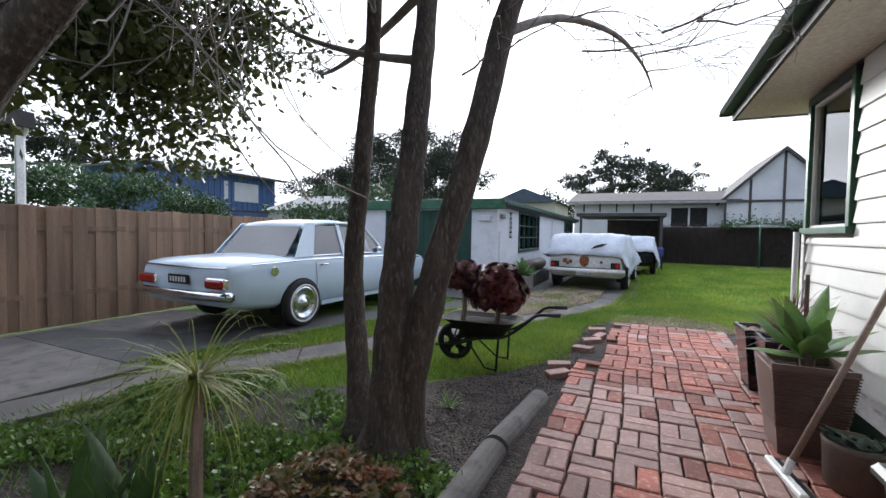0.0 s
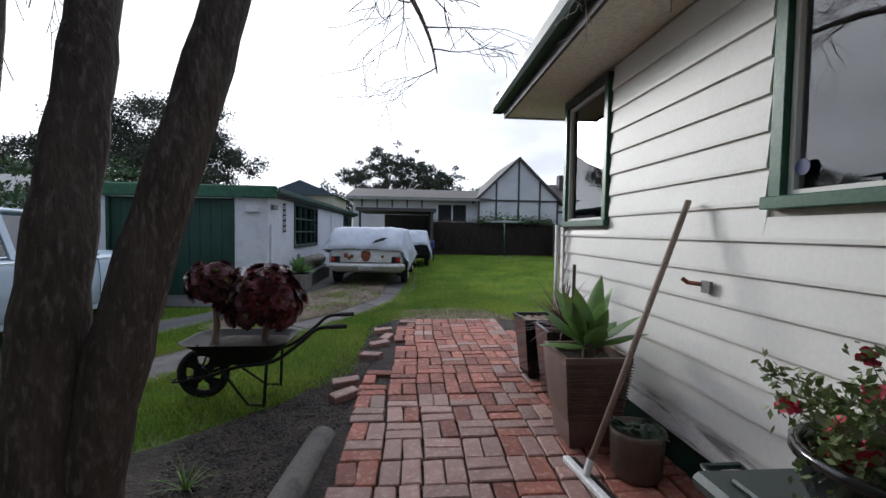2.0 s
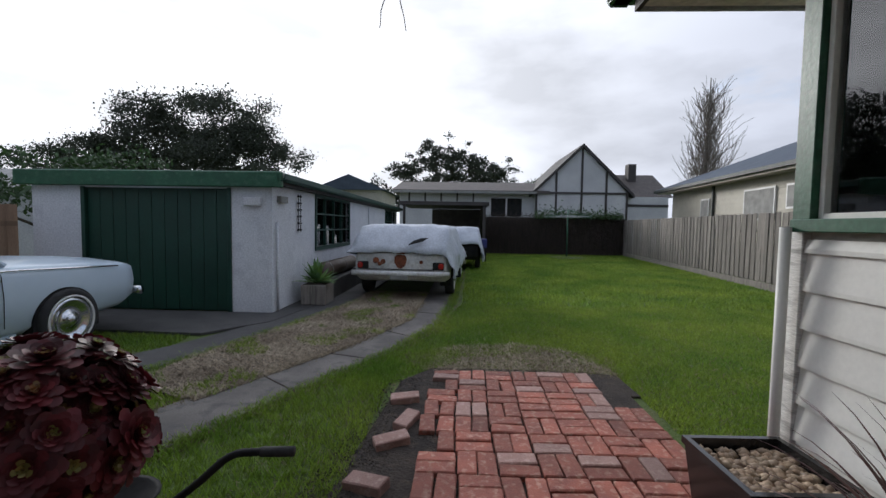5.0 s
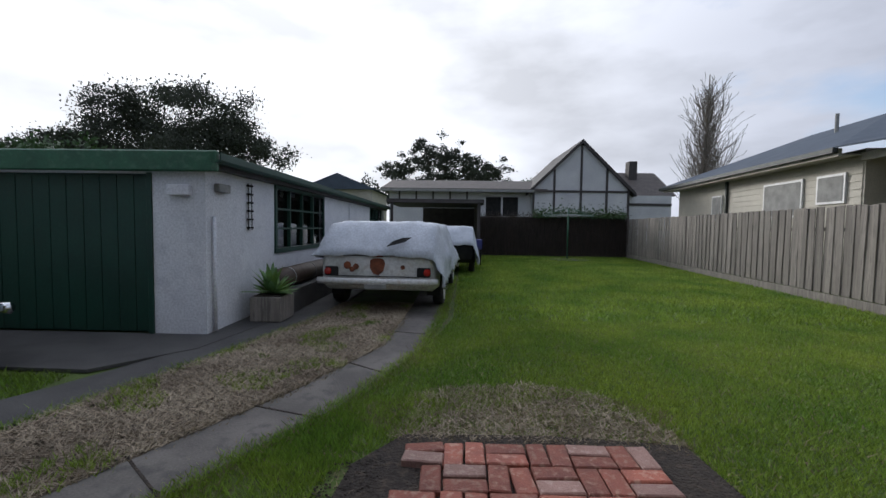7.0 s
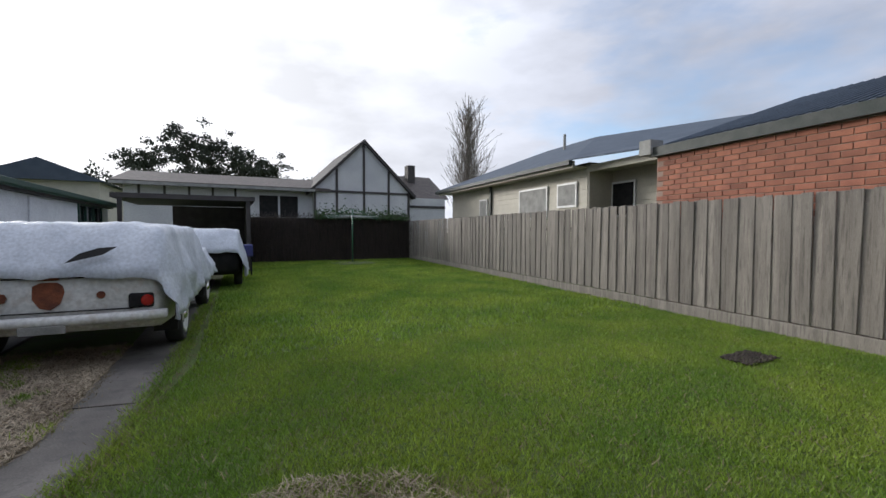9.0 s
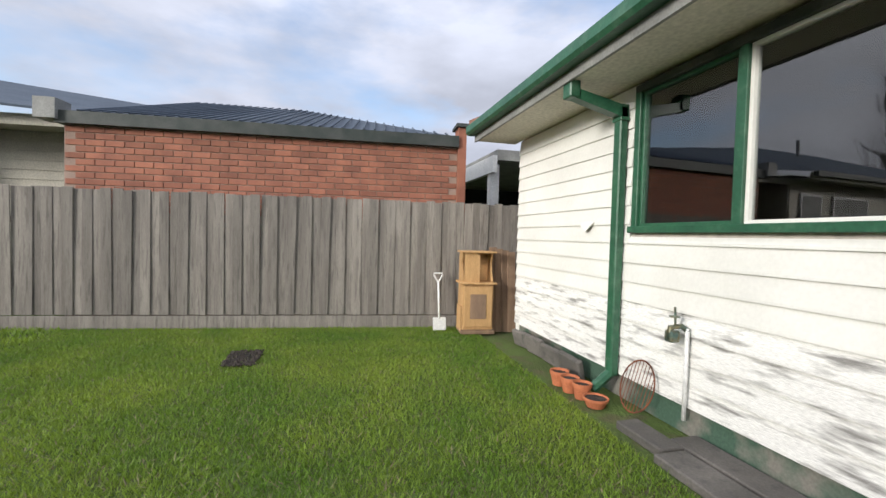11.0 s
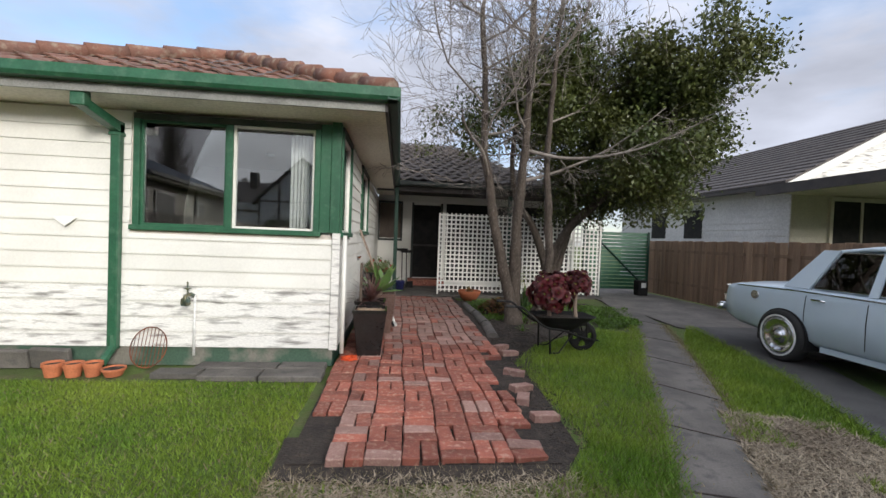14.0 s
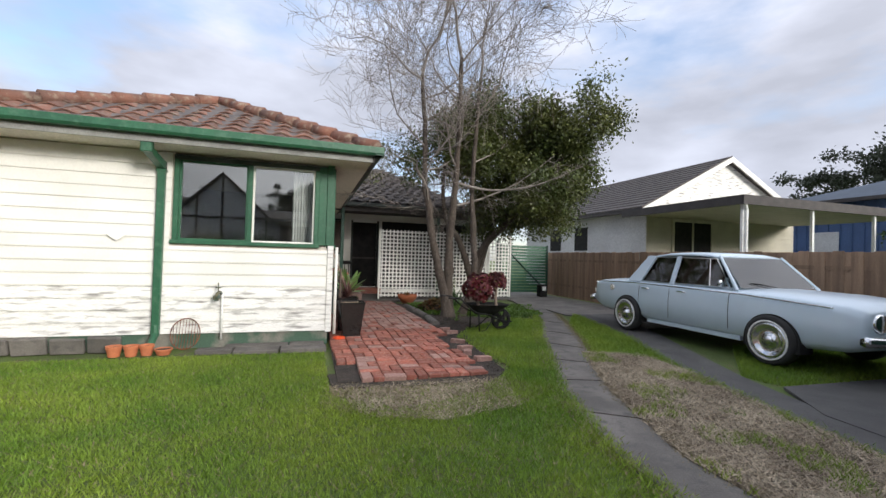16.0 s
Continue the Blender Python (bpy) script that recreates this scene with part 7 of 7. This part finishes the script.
arrays("foliage", v, f, L_AZAL, azp, "small green leaves", kind="stuff")
R_FLOWER = rosette_mesh("flower", 10, 0.034, 0.028, M_PINK, (5, 60))
for k in range(60):
    p = tp[rng.integers(0, len(tp))]
    ob = new("flower", R_FLOWER); ob.parent = azp; ob.matrix_basis = pose(*p, rng.uniform(-70, 70), rng.uniform(-70, 70), rng.uniform(0, 360))

for ob in (wb, az, azp):
    ob.matrix_basis = Matrix.Translation((0, -0.12, 0)) @ ob.matrix_basis

# ---- along the front wall ----
tap = thing("garden_tap", (3.09, 5.42, 0.1), "brass garden tap on a white wall pipe", "tap")
part("pipe", tube([(3.07, 5.43, 0.10), (3.07, 5.43, 0.72)], 0.014, 8), M_WHITEPL, tap, "white pipe", smooth=True)
part("body", tube([(3.07, 5.42, 0.70), (3.10, 5.45, 0.73), (3.12, 5.52, 0.72), (3.12, 5.53, 0.64)], 0.020, 8), M_TAP, tap, smooth=True)
part("timer", box(3.09, 5.46, 0.62, 3.16, 5.54, 0.70, 0.012), M_TAP, tap)
part("wheel_handle", lathe([(0.001, 0), (0.035, 0), (0.035, 0.01), (0.001, 0.012)], 10, m=pose(3.11, 5.50, 0.79)), M_TAP, tap)
part("riser", tube([(3.11, 5.49, 0.72), (3.11, 5.50, 0.86)], 0.008, 6), M_TAP, tap)
vc = thing("vent_cowl", (4.31, 5.40, 1.42), "torn pale green patch of flashing on the wall", "flashing")
part("flap", quad_panel([(4.20, 5.405, 1.46), (4.30, 5.41, 1.47), (4.42, 5.41, 1.46), (4.36, 5.43, 1.41), (4.29, 5.44, 1.37)], 0.004), M_WHITE, vc)
part("patch", quad_panel([(4.27, 5.408, 1.45), (4.38, 5.41, 1.45), (4.30, 5.432, 1.40)], 0.003), M_TAP, vc)
tpot = None
for i, (x, y, r, h) in enumerate(((4.16, 5.73, 0.085, 0.13), (3.985, 5.73, 0.082, 0.13), (3.83, 5.71, 0.08, 0.13), (3.655, 5.70, 0.10, 0.075))):
    t = thing("terracotta_pot", (x, y, -0.02), "small orange terracotta pot on the grass" if i < 3 else "shallow terracotta bowl under the downpipe", "plant pot", "pots by the wall")
    part("body", lathe([(r * 0.68, 0), (r * 0.92, h * 0.75), (r, h * 0.76), (r, h), (r * 0.88, h), (r * 0.84, h * 0.8), (0.001, h * 0.8)], 24), M_TERRA, t, local=True, smooth=False)
    part("soil", lathe([(0.001, h * 0.8), (r * 0.86, h * 0.8), (r * 0.86, h * 0.84), (0.001, h * 0.86)], 16), M_SOIL, t, local=True)
rk = thing("wire_rack", (3.48, 5.50, 0), "round rusty wire grill leaning on the wall", "grill")
rim_pts = [(3.48 + 0.17 * math.cos(a), 5.53 - 0.06 * (1 + math.sin(a)), 0.19 + 0.19 * math.sin(a)) for a in np.linspace(0, math.tau, 32)]
part("rim", tube(rim_pts, 0.006, 5, cap=False), M_RUST, rk)
for k in range(9):
    x = -0.14 + 0.035 * k
    hh = math.sqrt(max(0, 0.17 ** 2 - x * x)) / 0.17
    part("wire", tube([(3.48 + x, 5.53 - 0.06 * (1 - hh), 0.19 - 0.19 * hh), (3.48 + x, 5.53 - 0.06 * (1 + hh), 0.19 + 0.19 * hh)], 0.0035, 4), M_RUST, rk)
for i, (x0, x1, y0, y1, z) in enumerate(((1.72, 2.30, 5.62, 5.86, 0.03), (2.32, 2.86, 5.62, 5.85, 0.025), (2.88, 3.30, 5.60, 5.78, 0.03), (1.74, 2.2, 5.39, 5.60, 0.035), (2.22, 3.0, 5.39, 5.60, 0.03))):
    tagged(part("paving_slab", box(x0, y0, -0.03, x1, y1, z, 0.008), M_CONC, label="grey concrete paving slab along the wall", category="paving slab"), group="slabs along the wall")
for i in range(4):
    x = 4.35 + i * 0.37
    tagged(part("edging_stone", box(-0.17, -0.03, -0.02, 0.17, 0.03, 0.19 - 0.02 * (i % 2), 0.012, m=pose(x, 5.48, 0, -14, (i - 1.5) * 2, 3)), M_CONC, label="brown-grey slab leaning on the wall base", category="edging stone"), group="slabs leaning on the wall")
part("cord", tube([(1.52 + 0.07 * math.cos(k * 1.3) + 0.02 * math.sin(k * 3.1), 5.30 + 0.07 * math.sin(k * 1.3), 0.05 + 0.015 * math.sin(k * 2.2)) for k in range(44)], 0.006, 5), M_ORANGE, label="tangled orange cord beside the planter", category="cord")

# ---- corner by the east fence ----
cab = thing("play_cupboard", (6.25, 5.83, 0), "weathered pale pine toy cupboard with an open hutch", "cupboard", rz=-6)
part("carcass", box(-0.15, -0.21, 0.05, 0.17, 0.21, 0.66, 0.006), M_WOODPALE, cab, local=True)
dr = part("door", box(-0.172, -0.19, 0.09, -0.152, 0.19, 0.63, 0.004), M_WOODPALE, cab, "panelled pine door", local=True)
part("panel", box(-0.182, -0.11, 0.20, -0.173, 0.11, 0.53, 0.006), M_FENCEB, dr, local=True)
part("worktop", box(-0.20, -0.25, 0.66, 0.19, 0.25, 0.685, 0.006), M_WOODPALE, cab, "sagging top", local=True)
part("back_panel", box(0.14, -0.21, 0.685, 0.16, 0.21, 1.08), M_WOODPALE, cab, local=True)
for y in (-0.21, 0.19):
    part("hutch_side", prism([(-0.12, 0.685), (0.14, 0.685), (0.14, 1.08), (-0.10, 1.08), (-0.02, 0.95), (-0.06, 0.82)], "y", y, y + 0.02), M_WOODPALE, cab, local=True)
part("hutch_top", box(-0.18, -0.24, 1.08, 0.19, 0.24, 1.105, 0.006), M_WOODPALE, cab, local=True)
part("splash_board", box(-0.13, -0.02, 0.685, -0.115, 0.19, 1.08), M_WOODPALE, cab, local=True)
part("base", box(-0.20, -0.23, 0.0, 0.19, 0.23, 0.05, 0.004), M_FENCEB, cab, local=True)
part("side_flap", box(-0.14, 0.215, 0.03, 0.12, 0.235, 0.36, 0.003), M_WOODPALE, cab, local=True)
for i in range(4):
    tagged(part("loose_paling", box(-0.008, -0.06, 0, 0.008, 0.06, 1.12 + 0.02 * i, 0.003, m=pose(6.20 + 0.015 * i, 5.30 + i * 0.085, -0.02, 0, 4, 8)), M_FENCEB, label="loose grey fence paling leaning in the corner", category="paling"), group="loose palings")
zz = [(5.26 - 0.028 * k, 0.0) for k in range(7)]
part("corrugated_sheet", loft([[(6.05 + (0.012 if k % 2 else -0.012), 5.25 - 0.035 * k, 0.12), (6.05 + (0.012 if k % 2 else -0.012) + 0.004, 5.25 - 0.035 * k, 0.12), (6.05 + (0.012 if k % 2 else -0.012) + 0.004, 5.25 - 0.035 * k, 1.12), (6.05 + (0.012 if k % 2 else -0.012), 5.25 - 0.035 * k, 1.12)] for k in range(8)]), M_WHITE, label="narrow white corrugated sheet leaning by the wall", category="metal sheet")
sh = thing("shovel", (6.38, 6.30, 0), "white-painted D-handled shovel leaning on the fence", "shovel")
part("blade", loft([[(6.36, y, 0.0 + 0.02 * abs(y - 6.30)), (6.375, y, 0.0), (6.40, y, 0.17), (6.385, y, 0.17)] for y in (6.21, 6.26, 6.34, 6.39)]), M_WHITEPL, sh)
part("shaft", tube([(6.39, 6.30, 0.15), (6.50, 6.30, 0.66)], 0.016, 8), M_WHITEPL, sh, smooth=True)
part("handle", tube([(6.50, 6.30, 0.64), (6.515, 6.24, 0.74), (6.52, 6.24, 0.77), (6.52, 6.36, 0.77), (6.515, 6.36, 0.74), (6.50, 6.30, 0.64)], 0.012, 6), M_WHITEPL, sh)

# ---- far lawn: clothes hoist; carport clutter ----
hh_ = thing("clothes_hoist", (5.2, 23.4, 0), "green rotary clothes hoist on the lawn", "clothes hoist")
part("post", tube([(5.2, 23.4, 0), (5.2, 23.4, 2.2)], 0.03, 8), M_GREEN, hh_, smooth=True)
for k in range(4):
    a = 0.5 + k * math.pi / 2
    part("arm", tube([(5.2, 23.4, 1.95), (5.2 + 1.5 * math.cos(a), 23.4 + 1.5 * math.sin(a), 1.85)], 0.014, 6), M_GREEN, hh_)
    part("strut", tube([(5.2, 23.4, 2.2), (5.2 + 1.4 * math.cos(a), 23.4 + 1.4 * math.sin(a), 1.86)], 0.008, 5), M_GREEN, hh_)
for r in (0.5, 0.95, 1.4):
    part("line", tube([(5.2 + r * math.cos(0.5 + k * math.pi / 2), 23.4 + r * math.sin(0.5 + k * math.pi / 2), 1.95 - r * 0.065) for k in range(5)], 0.005, 4), M_TUDOR, hh_)
part("hoist_pad", lathe([(0.9, -0.05), (0.9, -0.005), (0.001, 0.0), (0.001, -0.05)], 20, m=pose(5.2, 23.2, 0)), M_CONC, label="worn grey concrete pad under the hoist", category="concrete pad")
bq = thing("blue_trolley", (1.0, 19.6, 0), "small blue and black garden trolley by the carport", "trolley")
part("bin", box(0.72, 19.4, 0.55, 1.25, 19.8, 0.9, 0.03), M_FABRICBLUE, bq)
for x in (0.76, 1.21):
    for y in (19.44, 19.76):
        part("leg", tube([(x, y, 0), (x, y, 0.56)], 0.015, 6), M_BLACK, bq)
tb_ = thing("timber_trough", (-2.2, 10.65, 0.01), "grey timber planter box against the garage", "planter")
part("box", box(-2.40, 10.42, 0.01, -1.98, 10.88, 0.34, 0.01), M_FENCE, tb_)
part("soil", box(-2.37, 10.45, 0.30, -2.01, 10.85, 0.352), M_SOIL, tb_)
blade_plant("agave", (-2.2, 10.65, 0.36), 40, 0.42, 0.095, L_AGAVE, "bushy green agave in a timber box", 91, (5, 80), 0.3, "agave")
rl = thing("rolled_carpet", (-2.25, 12.0, 0.2), "dark rolled carpet tied on a low bench", "roll")
part("roll", tube([(-2.28, 11.05, 0.50), (-2.28, 13.2, 0.50)], 0.15, 14), M_BROWNPOT, rl, smooth=True)
for y in (11.35, 12.3):
    part("tie", tube([(-2.28, y, 0.50), (-2.28, y + 0.03, 0.50)], 0.156, 14), M_GREYFASCIA, rl)
part("bench", box(-2.5, 11.0, 0.01, -2.05, 13.3, 0.35, 0.01), M_ASPH, rl)

# ---- garden bed ----
for i, (a, b) in enumerate((((-0.45, 3.1), (-0.37, 4.0)), ((-0.47, 2.1), (-0.45, 3.05)), ((-0.42, 1.1), (-0.45, 2.05)))):
    d = (Vector((*b, 0)) - Vector((*a, 0)))
    n_ = 9
    secs = []
    for t_ in (0, 1):
        c_ = Vector((*a, 0)) + d * t_
        s_ = Vector((-d.y, d.x, 0)).normalized()
        secs.append([tuple(c_ + s_ * 0.085 * math.cos(k * math.pi / (n_ - 1)) + Vector((0, 0, 0.075 * math.sin(k * math.pi / (n_ - 1)) - 0.012))) for k in range(n_)])
    bm = loft(secs)
    tagged(part("border_tile", bm, M_CONC if i < 3 else M_HANDLE, label="mossy half-round concrete edging along the path" if i < 3 else "rotting timber branch lying in the bed", category="edging" if i < 3 else "branch"), group="path edging" if i < 3 else "")
pap = blade_plant("papyrus", (-1.28, 1.72, 0.72), 130, 0.60, 0.011, L_PAPY, "drooping yellow-green papyrus head on a stalk", 93, (-50, 45), 1.5, "plant", False)
part("stalk", tube([(-1.30, 1.72, -0.02), (-1.28, 1.72, 0.74)], [0.03, 0.022], 7), M_HANDLE, pap, "pale brown stalk")
for k, (x, y, h_) in enumerate(((-1.62, 1.45, 0.62), (-1.48, 1.6, 0.60))):
    blade_plant("canna", (x, y, 0.0 if k < 0 else -0.02), 5, h_, 0.11, L_HEDGE, "dark green canna with broad upright leaves", 94 + k, (62, 86), 0.25, "plant")
rb = thing("rusty_succulent", (-0.92, 2.05, 0), "low rusty brown-green succulent mound", "succulent")
R_RUSTY = rosette_mesh("rosette", 18, 0.05, 0.028, L_RUSTY, (0, 75))
rng = np.random.default_rng(96)
for k in range(150):
    a, r = k * 2.39996, 0.40 * math.sqrt((k + 0.5) / 150)
    ob = new("rosette", R_RUSTY); ob.parent = rb
    ob.matrix_basis = pose(r * math.cos(a), r * math.sin(a), 0.05 + 0.20 * (1 - (r / 0.40) ** 2) + rng.uniform(-0.03, 0.05), rng.uniform(-35, 35), rng.uniform(-35, 35), rng.uniform(0, 360))
part("mound", lathe([(0.34, -0.02), (0.28, 0.08), (0.15, 0.18), (0.001, 0.22)], 14, m=pose(-0.92, 2.05, 0)), M_SOIL, rb, smooth=True)
for k, (x, y) in enumerate(((-2.6, 2.6), (-1.9, 2.5), (-2.3, 1.9), (-1.75, 2.9), (-0.95, 3.5), (-2.9, 2.1), (-1.0, 2.65), (-0.75, 1.5), (-1.05, 1.35), (-2.0, 3.05))):
    blade_plant("grass_tuft", (x, y, -0.02), 22, 0.22, 0.012, L_COVER, "tuft of bright green strappy weed in the bed", 100 + k, (15, 80), 0.7, "weed", False)
rng = np.random.default_rng(120)
gc = scatter(BED, 420, 121)
gc = gc[np.array([noise.noise(Vector((p[0] * 1.6, p[1] * 1.6, 3.0))) > -0.12 for p in gc])]
gcv = np.repeat(np.column_stack([gc, np.full(len(gc), 0.03)]), 9, 0) + rng.normal(0, 0.03, (len(gc) * 9, 3)) * (1, 1, 0.5)
v, f = leaf_cloud(gcv, 0.04, 122, 0.7, -0.3)
arrays("ground_cover", v, f, L_COVER, label="bright green ground cover leaves in the bed", category="ground cover", kind="stuff")
tbw = thing("terracotta_bowl", (-0.62, 0.35, 0), "wide rusty terracotta bowl with a low plant by the lattice", "plant pot")
part("body", lathe([(0.14, 0), (0.24, 0.14), (0.27, 0.22), (0.25, 0.23), (0.22, 0.18), (0.001, 0.18)], 24), M_TERRA, tbw, local=True, smooth=True)
blade_plant("bowl_plant", (-0.62, 0.35, 0.19), 40, 0.16, 0.03, L_RUSTY, "small rusty-leaved plant in the bowl", 130, (10, 80), 0.4, "plant")

# ---- veranda clutter ----
bk = thing("bucket", (0.98, -1.2, 0.02), "blue plastic bucket on the veranda", "bucket")
part("body", lathe([(0.10, 0), (0.13, 0.22), (0.14, 0.23), (0.125, 0.23), (0.10, 0.05), (0.001, 0.04)], 20), M_FABRICBLUE, bk, local=True, smooth=True)
part("handle", tube([(0.98 + 0.13 * math.cos(a), -1.2, 0.24 + 0.09 * math.sin(a)) for a in np.linspace(0, math.pi, 10)], 0.006, 5), M_WHITEPL, bk)
for x, h_ in ((0.92, 1.02), (0.80, 0.98)):
    b_ = thing("upright_broom", (x, -1.5, 0.02), "dark broom standing head up by the door", "broom")
    part("handle", tube([(x, -1.5, 0.02), (x + 0.02, -1.62, h_)], 0.013, 7), M_BLACK, b_)
    part("head", box(x - 0.14, -1.66, h_, x + 0.18, -1.60, h_ + 0.07, 0.01), M_BLACK, b_)
bt = thing("boot_box", (0.70, -1.75, 0.02), "small black box beside the door", "box")
part("body", box(0.62, -1.83, 0.02, 0.80, -1.66, 0.16, 0.01), M_BLACK, bt)
part("lid", box(0.61, -1.84, 0.16, 0.81, -1.65, 0.18, 0.005), M_BLACK, bt)
gb_ = thing("gate_bin", (-5.9, -1.5, 0), "small black box with a white label by the gate", "box")
part("body", box(-6.05, -1.6, 0, -5.75, -1.35, 0.42, 0.02), M_BLACK, gb_)
part("label", box(-5.98, -1.349, 0.22, -5.84, -1.345, 0.36), M_WHITEPL, gb_)

# ---- brick path: basket weave, laid by hand, sunk and lifted ----
path = thing("brick_path", (0.6, 3.5, 0), "worn red brick path laid in basket weave", "path", kind="structure")
def brick_mesh(L_, W_, H_, material, seed):
    r = random.Random(seed)
    b = box(-L_ / 2, -W_ / 2, 0, L_ / 2, W_ / 2, H_)
    for v_ in b.verts:
        v_.co += Vector((r.uniform(-0.004, 0.004), r.uniform(-0.004, 0.004), r.uniform(-0.003, 0.003)))
    bmesh.ops.bevel(b, geom=[e for e in b.edges if e.verts[0].co.z + e.verts[1].co.z > H_], offset=0.007, segments=1, affect="EDGES")
    me = bpy.data.meshes.new("brick"); b.to_mesh(me); b.free(); me.materials.append(material)
    return me
PB = [brick_mesh(0.222, 0.105, 0.06, m, i) for i in range(4) for m in (M_BRICK, M_BRICK2)]
CELL = 0.2345
def left_edge(y):
    return -0.36 if y < 3.4 else -0.36 + (y - 3.4) * 0.10 if y < 6.2 else -0.06
def right_edge(y):
    return 1.68 if y < 5.2 else 1.66 - (y - 5.2) * 0.045
rb_ = random.Random(7)
path_rest = []
count = 0
for j in range(31):
    y = 0.12 + j * CELL
    for i in range(10):
        x = -0.46 + i * CELL + 0.012 * math.sin(j * 0.9)
        if x + 0.04 < left_edge(y + 0.1) or x + CELL > right_edge(y) + 0.05:
            continue
        turned = (i + j) % 2 ^ (rb_.random() < 0.10)
        for k in (0, 1):
            off = (k - 0.5) * CELL / 2
            px_, py_ = x + CELL / 2 + (off if turned else 0), y + CELL / 2 + (0 if turned else off)
            edge_ = px_ - left_edge(py_) < 0.2
            if edge_ and rb_.random() < 0.12:
                continue
            wob = 3.0 if edge_ else 0.9
            m = pose(px_ + rb_.uniform(-1, 1) * (0.012 if edge_ else 0.003), py_ + rb_.uniform(-0.004, 0.004), -0.028 + rb_.uniform(-0.004, 0.006), rb_.gauss(0, wob * 0.6), rb_.gauss(0, wob * 0.6), (90 if turned else 0) + rb_.gauss(0, wob * 1.5))
            # mostly pale bricks below y 4.6: wet sheen put into the brick colour
            pale = rb_.random() < (0.72 if py_ < 4.6 and px_ < 1.15 else 0.10)
            me = PB[2 * rb_.randrange(4) + (1 if pale else 0)]
            if py_ > 2.6 and count < 300:
                ob = new("brick", me); ob.parent = path; ob.matrix_basis = world_of(path).inverted() @ m
                count += 1
            else:
                path_rest.append((me, m))
for px_, py_, rz in ((-0.16, 6.1, 25), (-0.10, 6.38, 70), (-0.22, 5.65, -20), (-0.36, 4.9, 15), (-0.33, 4.62, 40), (-0.16, 6.75, 10)):
    ob = new("brick", PB[1]); ob.parent = path; ob.matrix_basis = world_of(path).inverted() @ pose(px_, py_, -0.015, 4, -3, rz)
for tag, mm in (("brick_rest", M_BRICK2), ("brick_rest_red", M_BRICK)):
    V, F, nv_ = [], [], 0
    for me, m in path_rest:
        if me.materials[0] != mm:
            continue
        mi = world_of(path).inverted() @ m
        V += [tuple(mi @ v_.co) for v_ in me.vertices]
        F += [tuple(a + nv_ for a in p.vertices) for p in me.polygons]
        nv_ += len(me.vertices)
    me2 = bpy.data.meshes.new("brick_rest"); me2.from_pydata(V, [], F); me2.update()
    link("brick_rest", me2, mm, path, "joined far bricks of the path", kind="stuff")

# ---- brick courses of the neighbour's wall ----
me = bpy.data.meshes.new("brick"); b = box(-0.113, -0.012, 0, 0.113, 0.012, 0.072, 0.003); b.to_mesh(me); b.free(); me.materials.append(M_NBRICK)
rot = math.degrees(math.atan2(FD.y, FD.x))
inv = world_of(nb).inverted()
bw_inv = (inv @ Matrix.Identity(4))
for r in range(13):
    z = 1.50 + r * 0.086
    for k in range(22):
        s = 0.12 + k * 0.238 + (0.119 if r % 2 else 0)
        if s > 5.15:
            continue
        p = along(s, 0.268, z)
        ob = new("brick", me); ob.parent = bwall
        ob.matrix_basis = inv @ pose(p.x, p.y, p.z, 0, 0, rot)
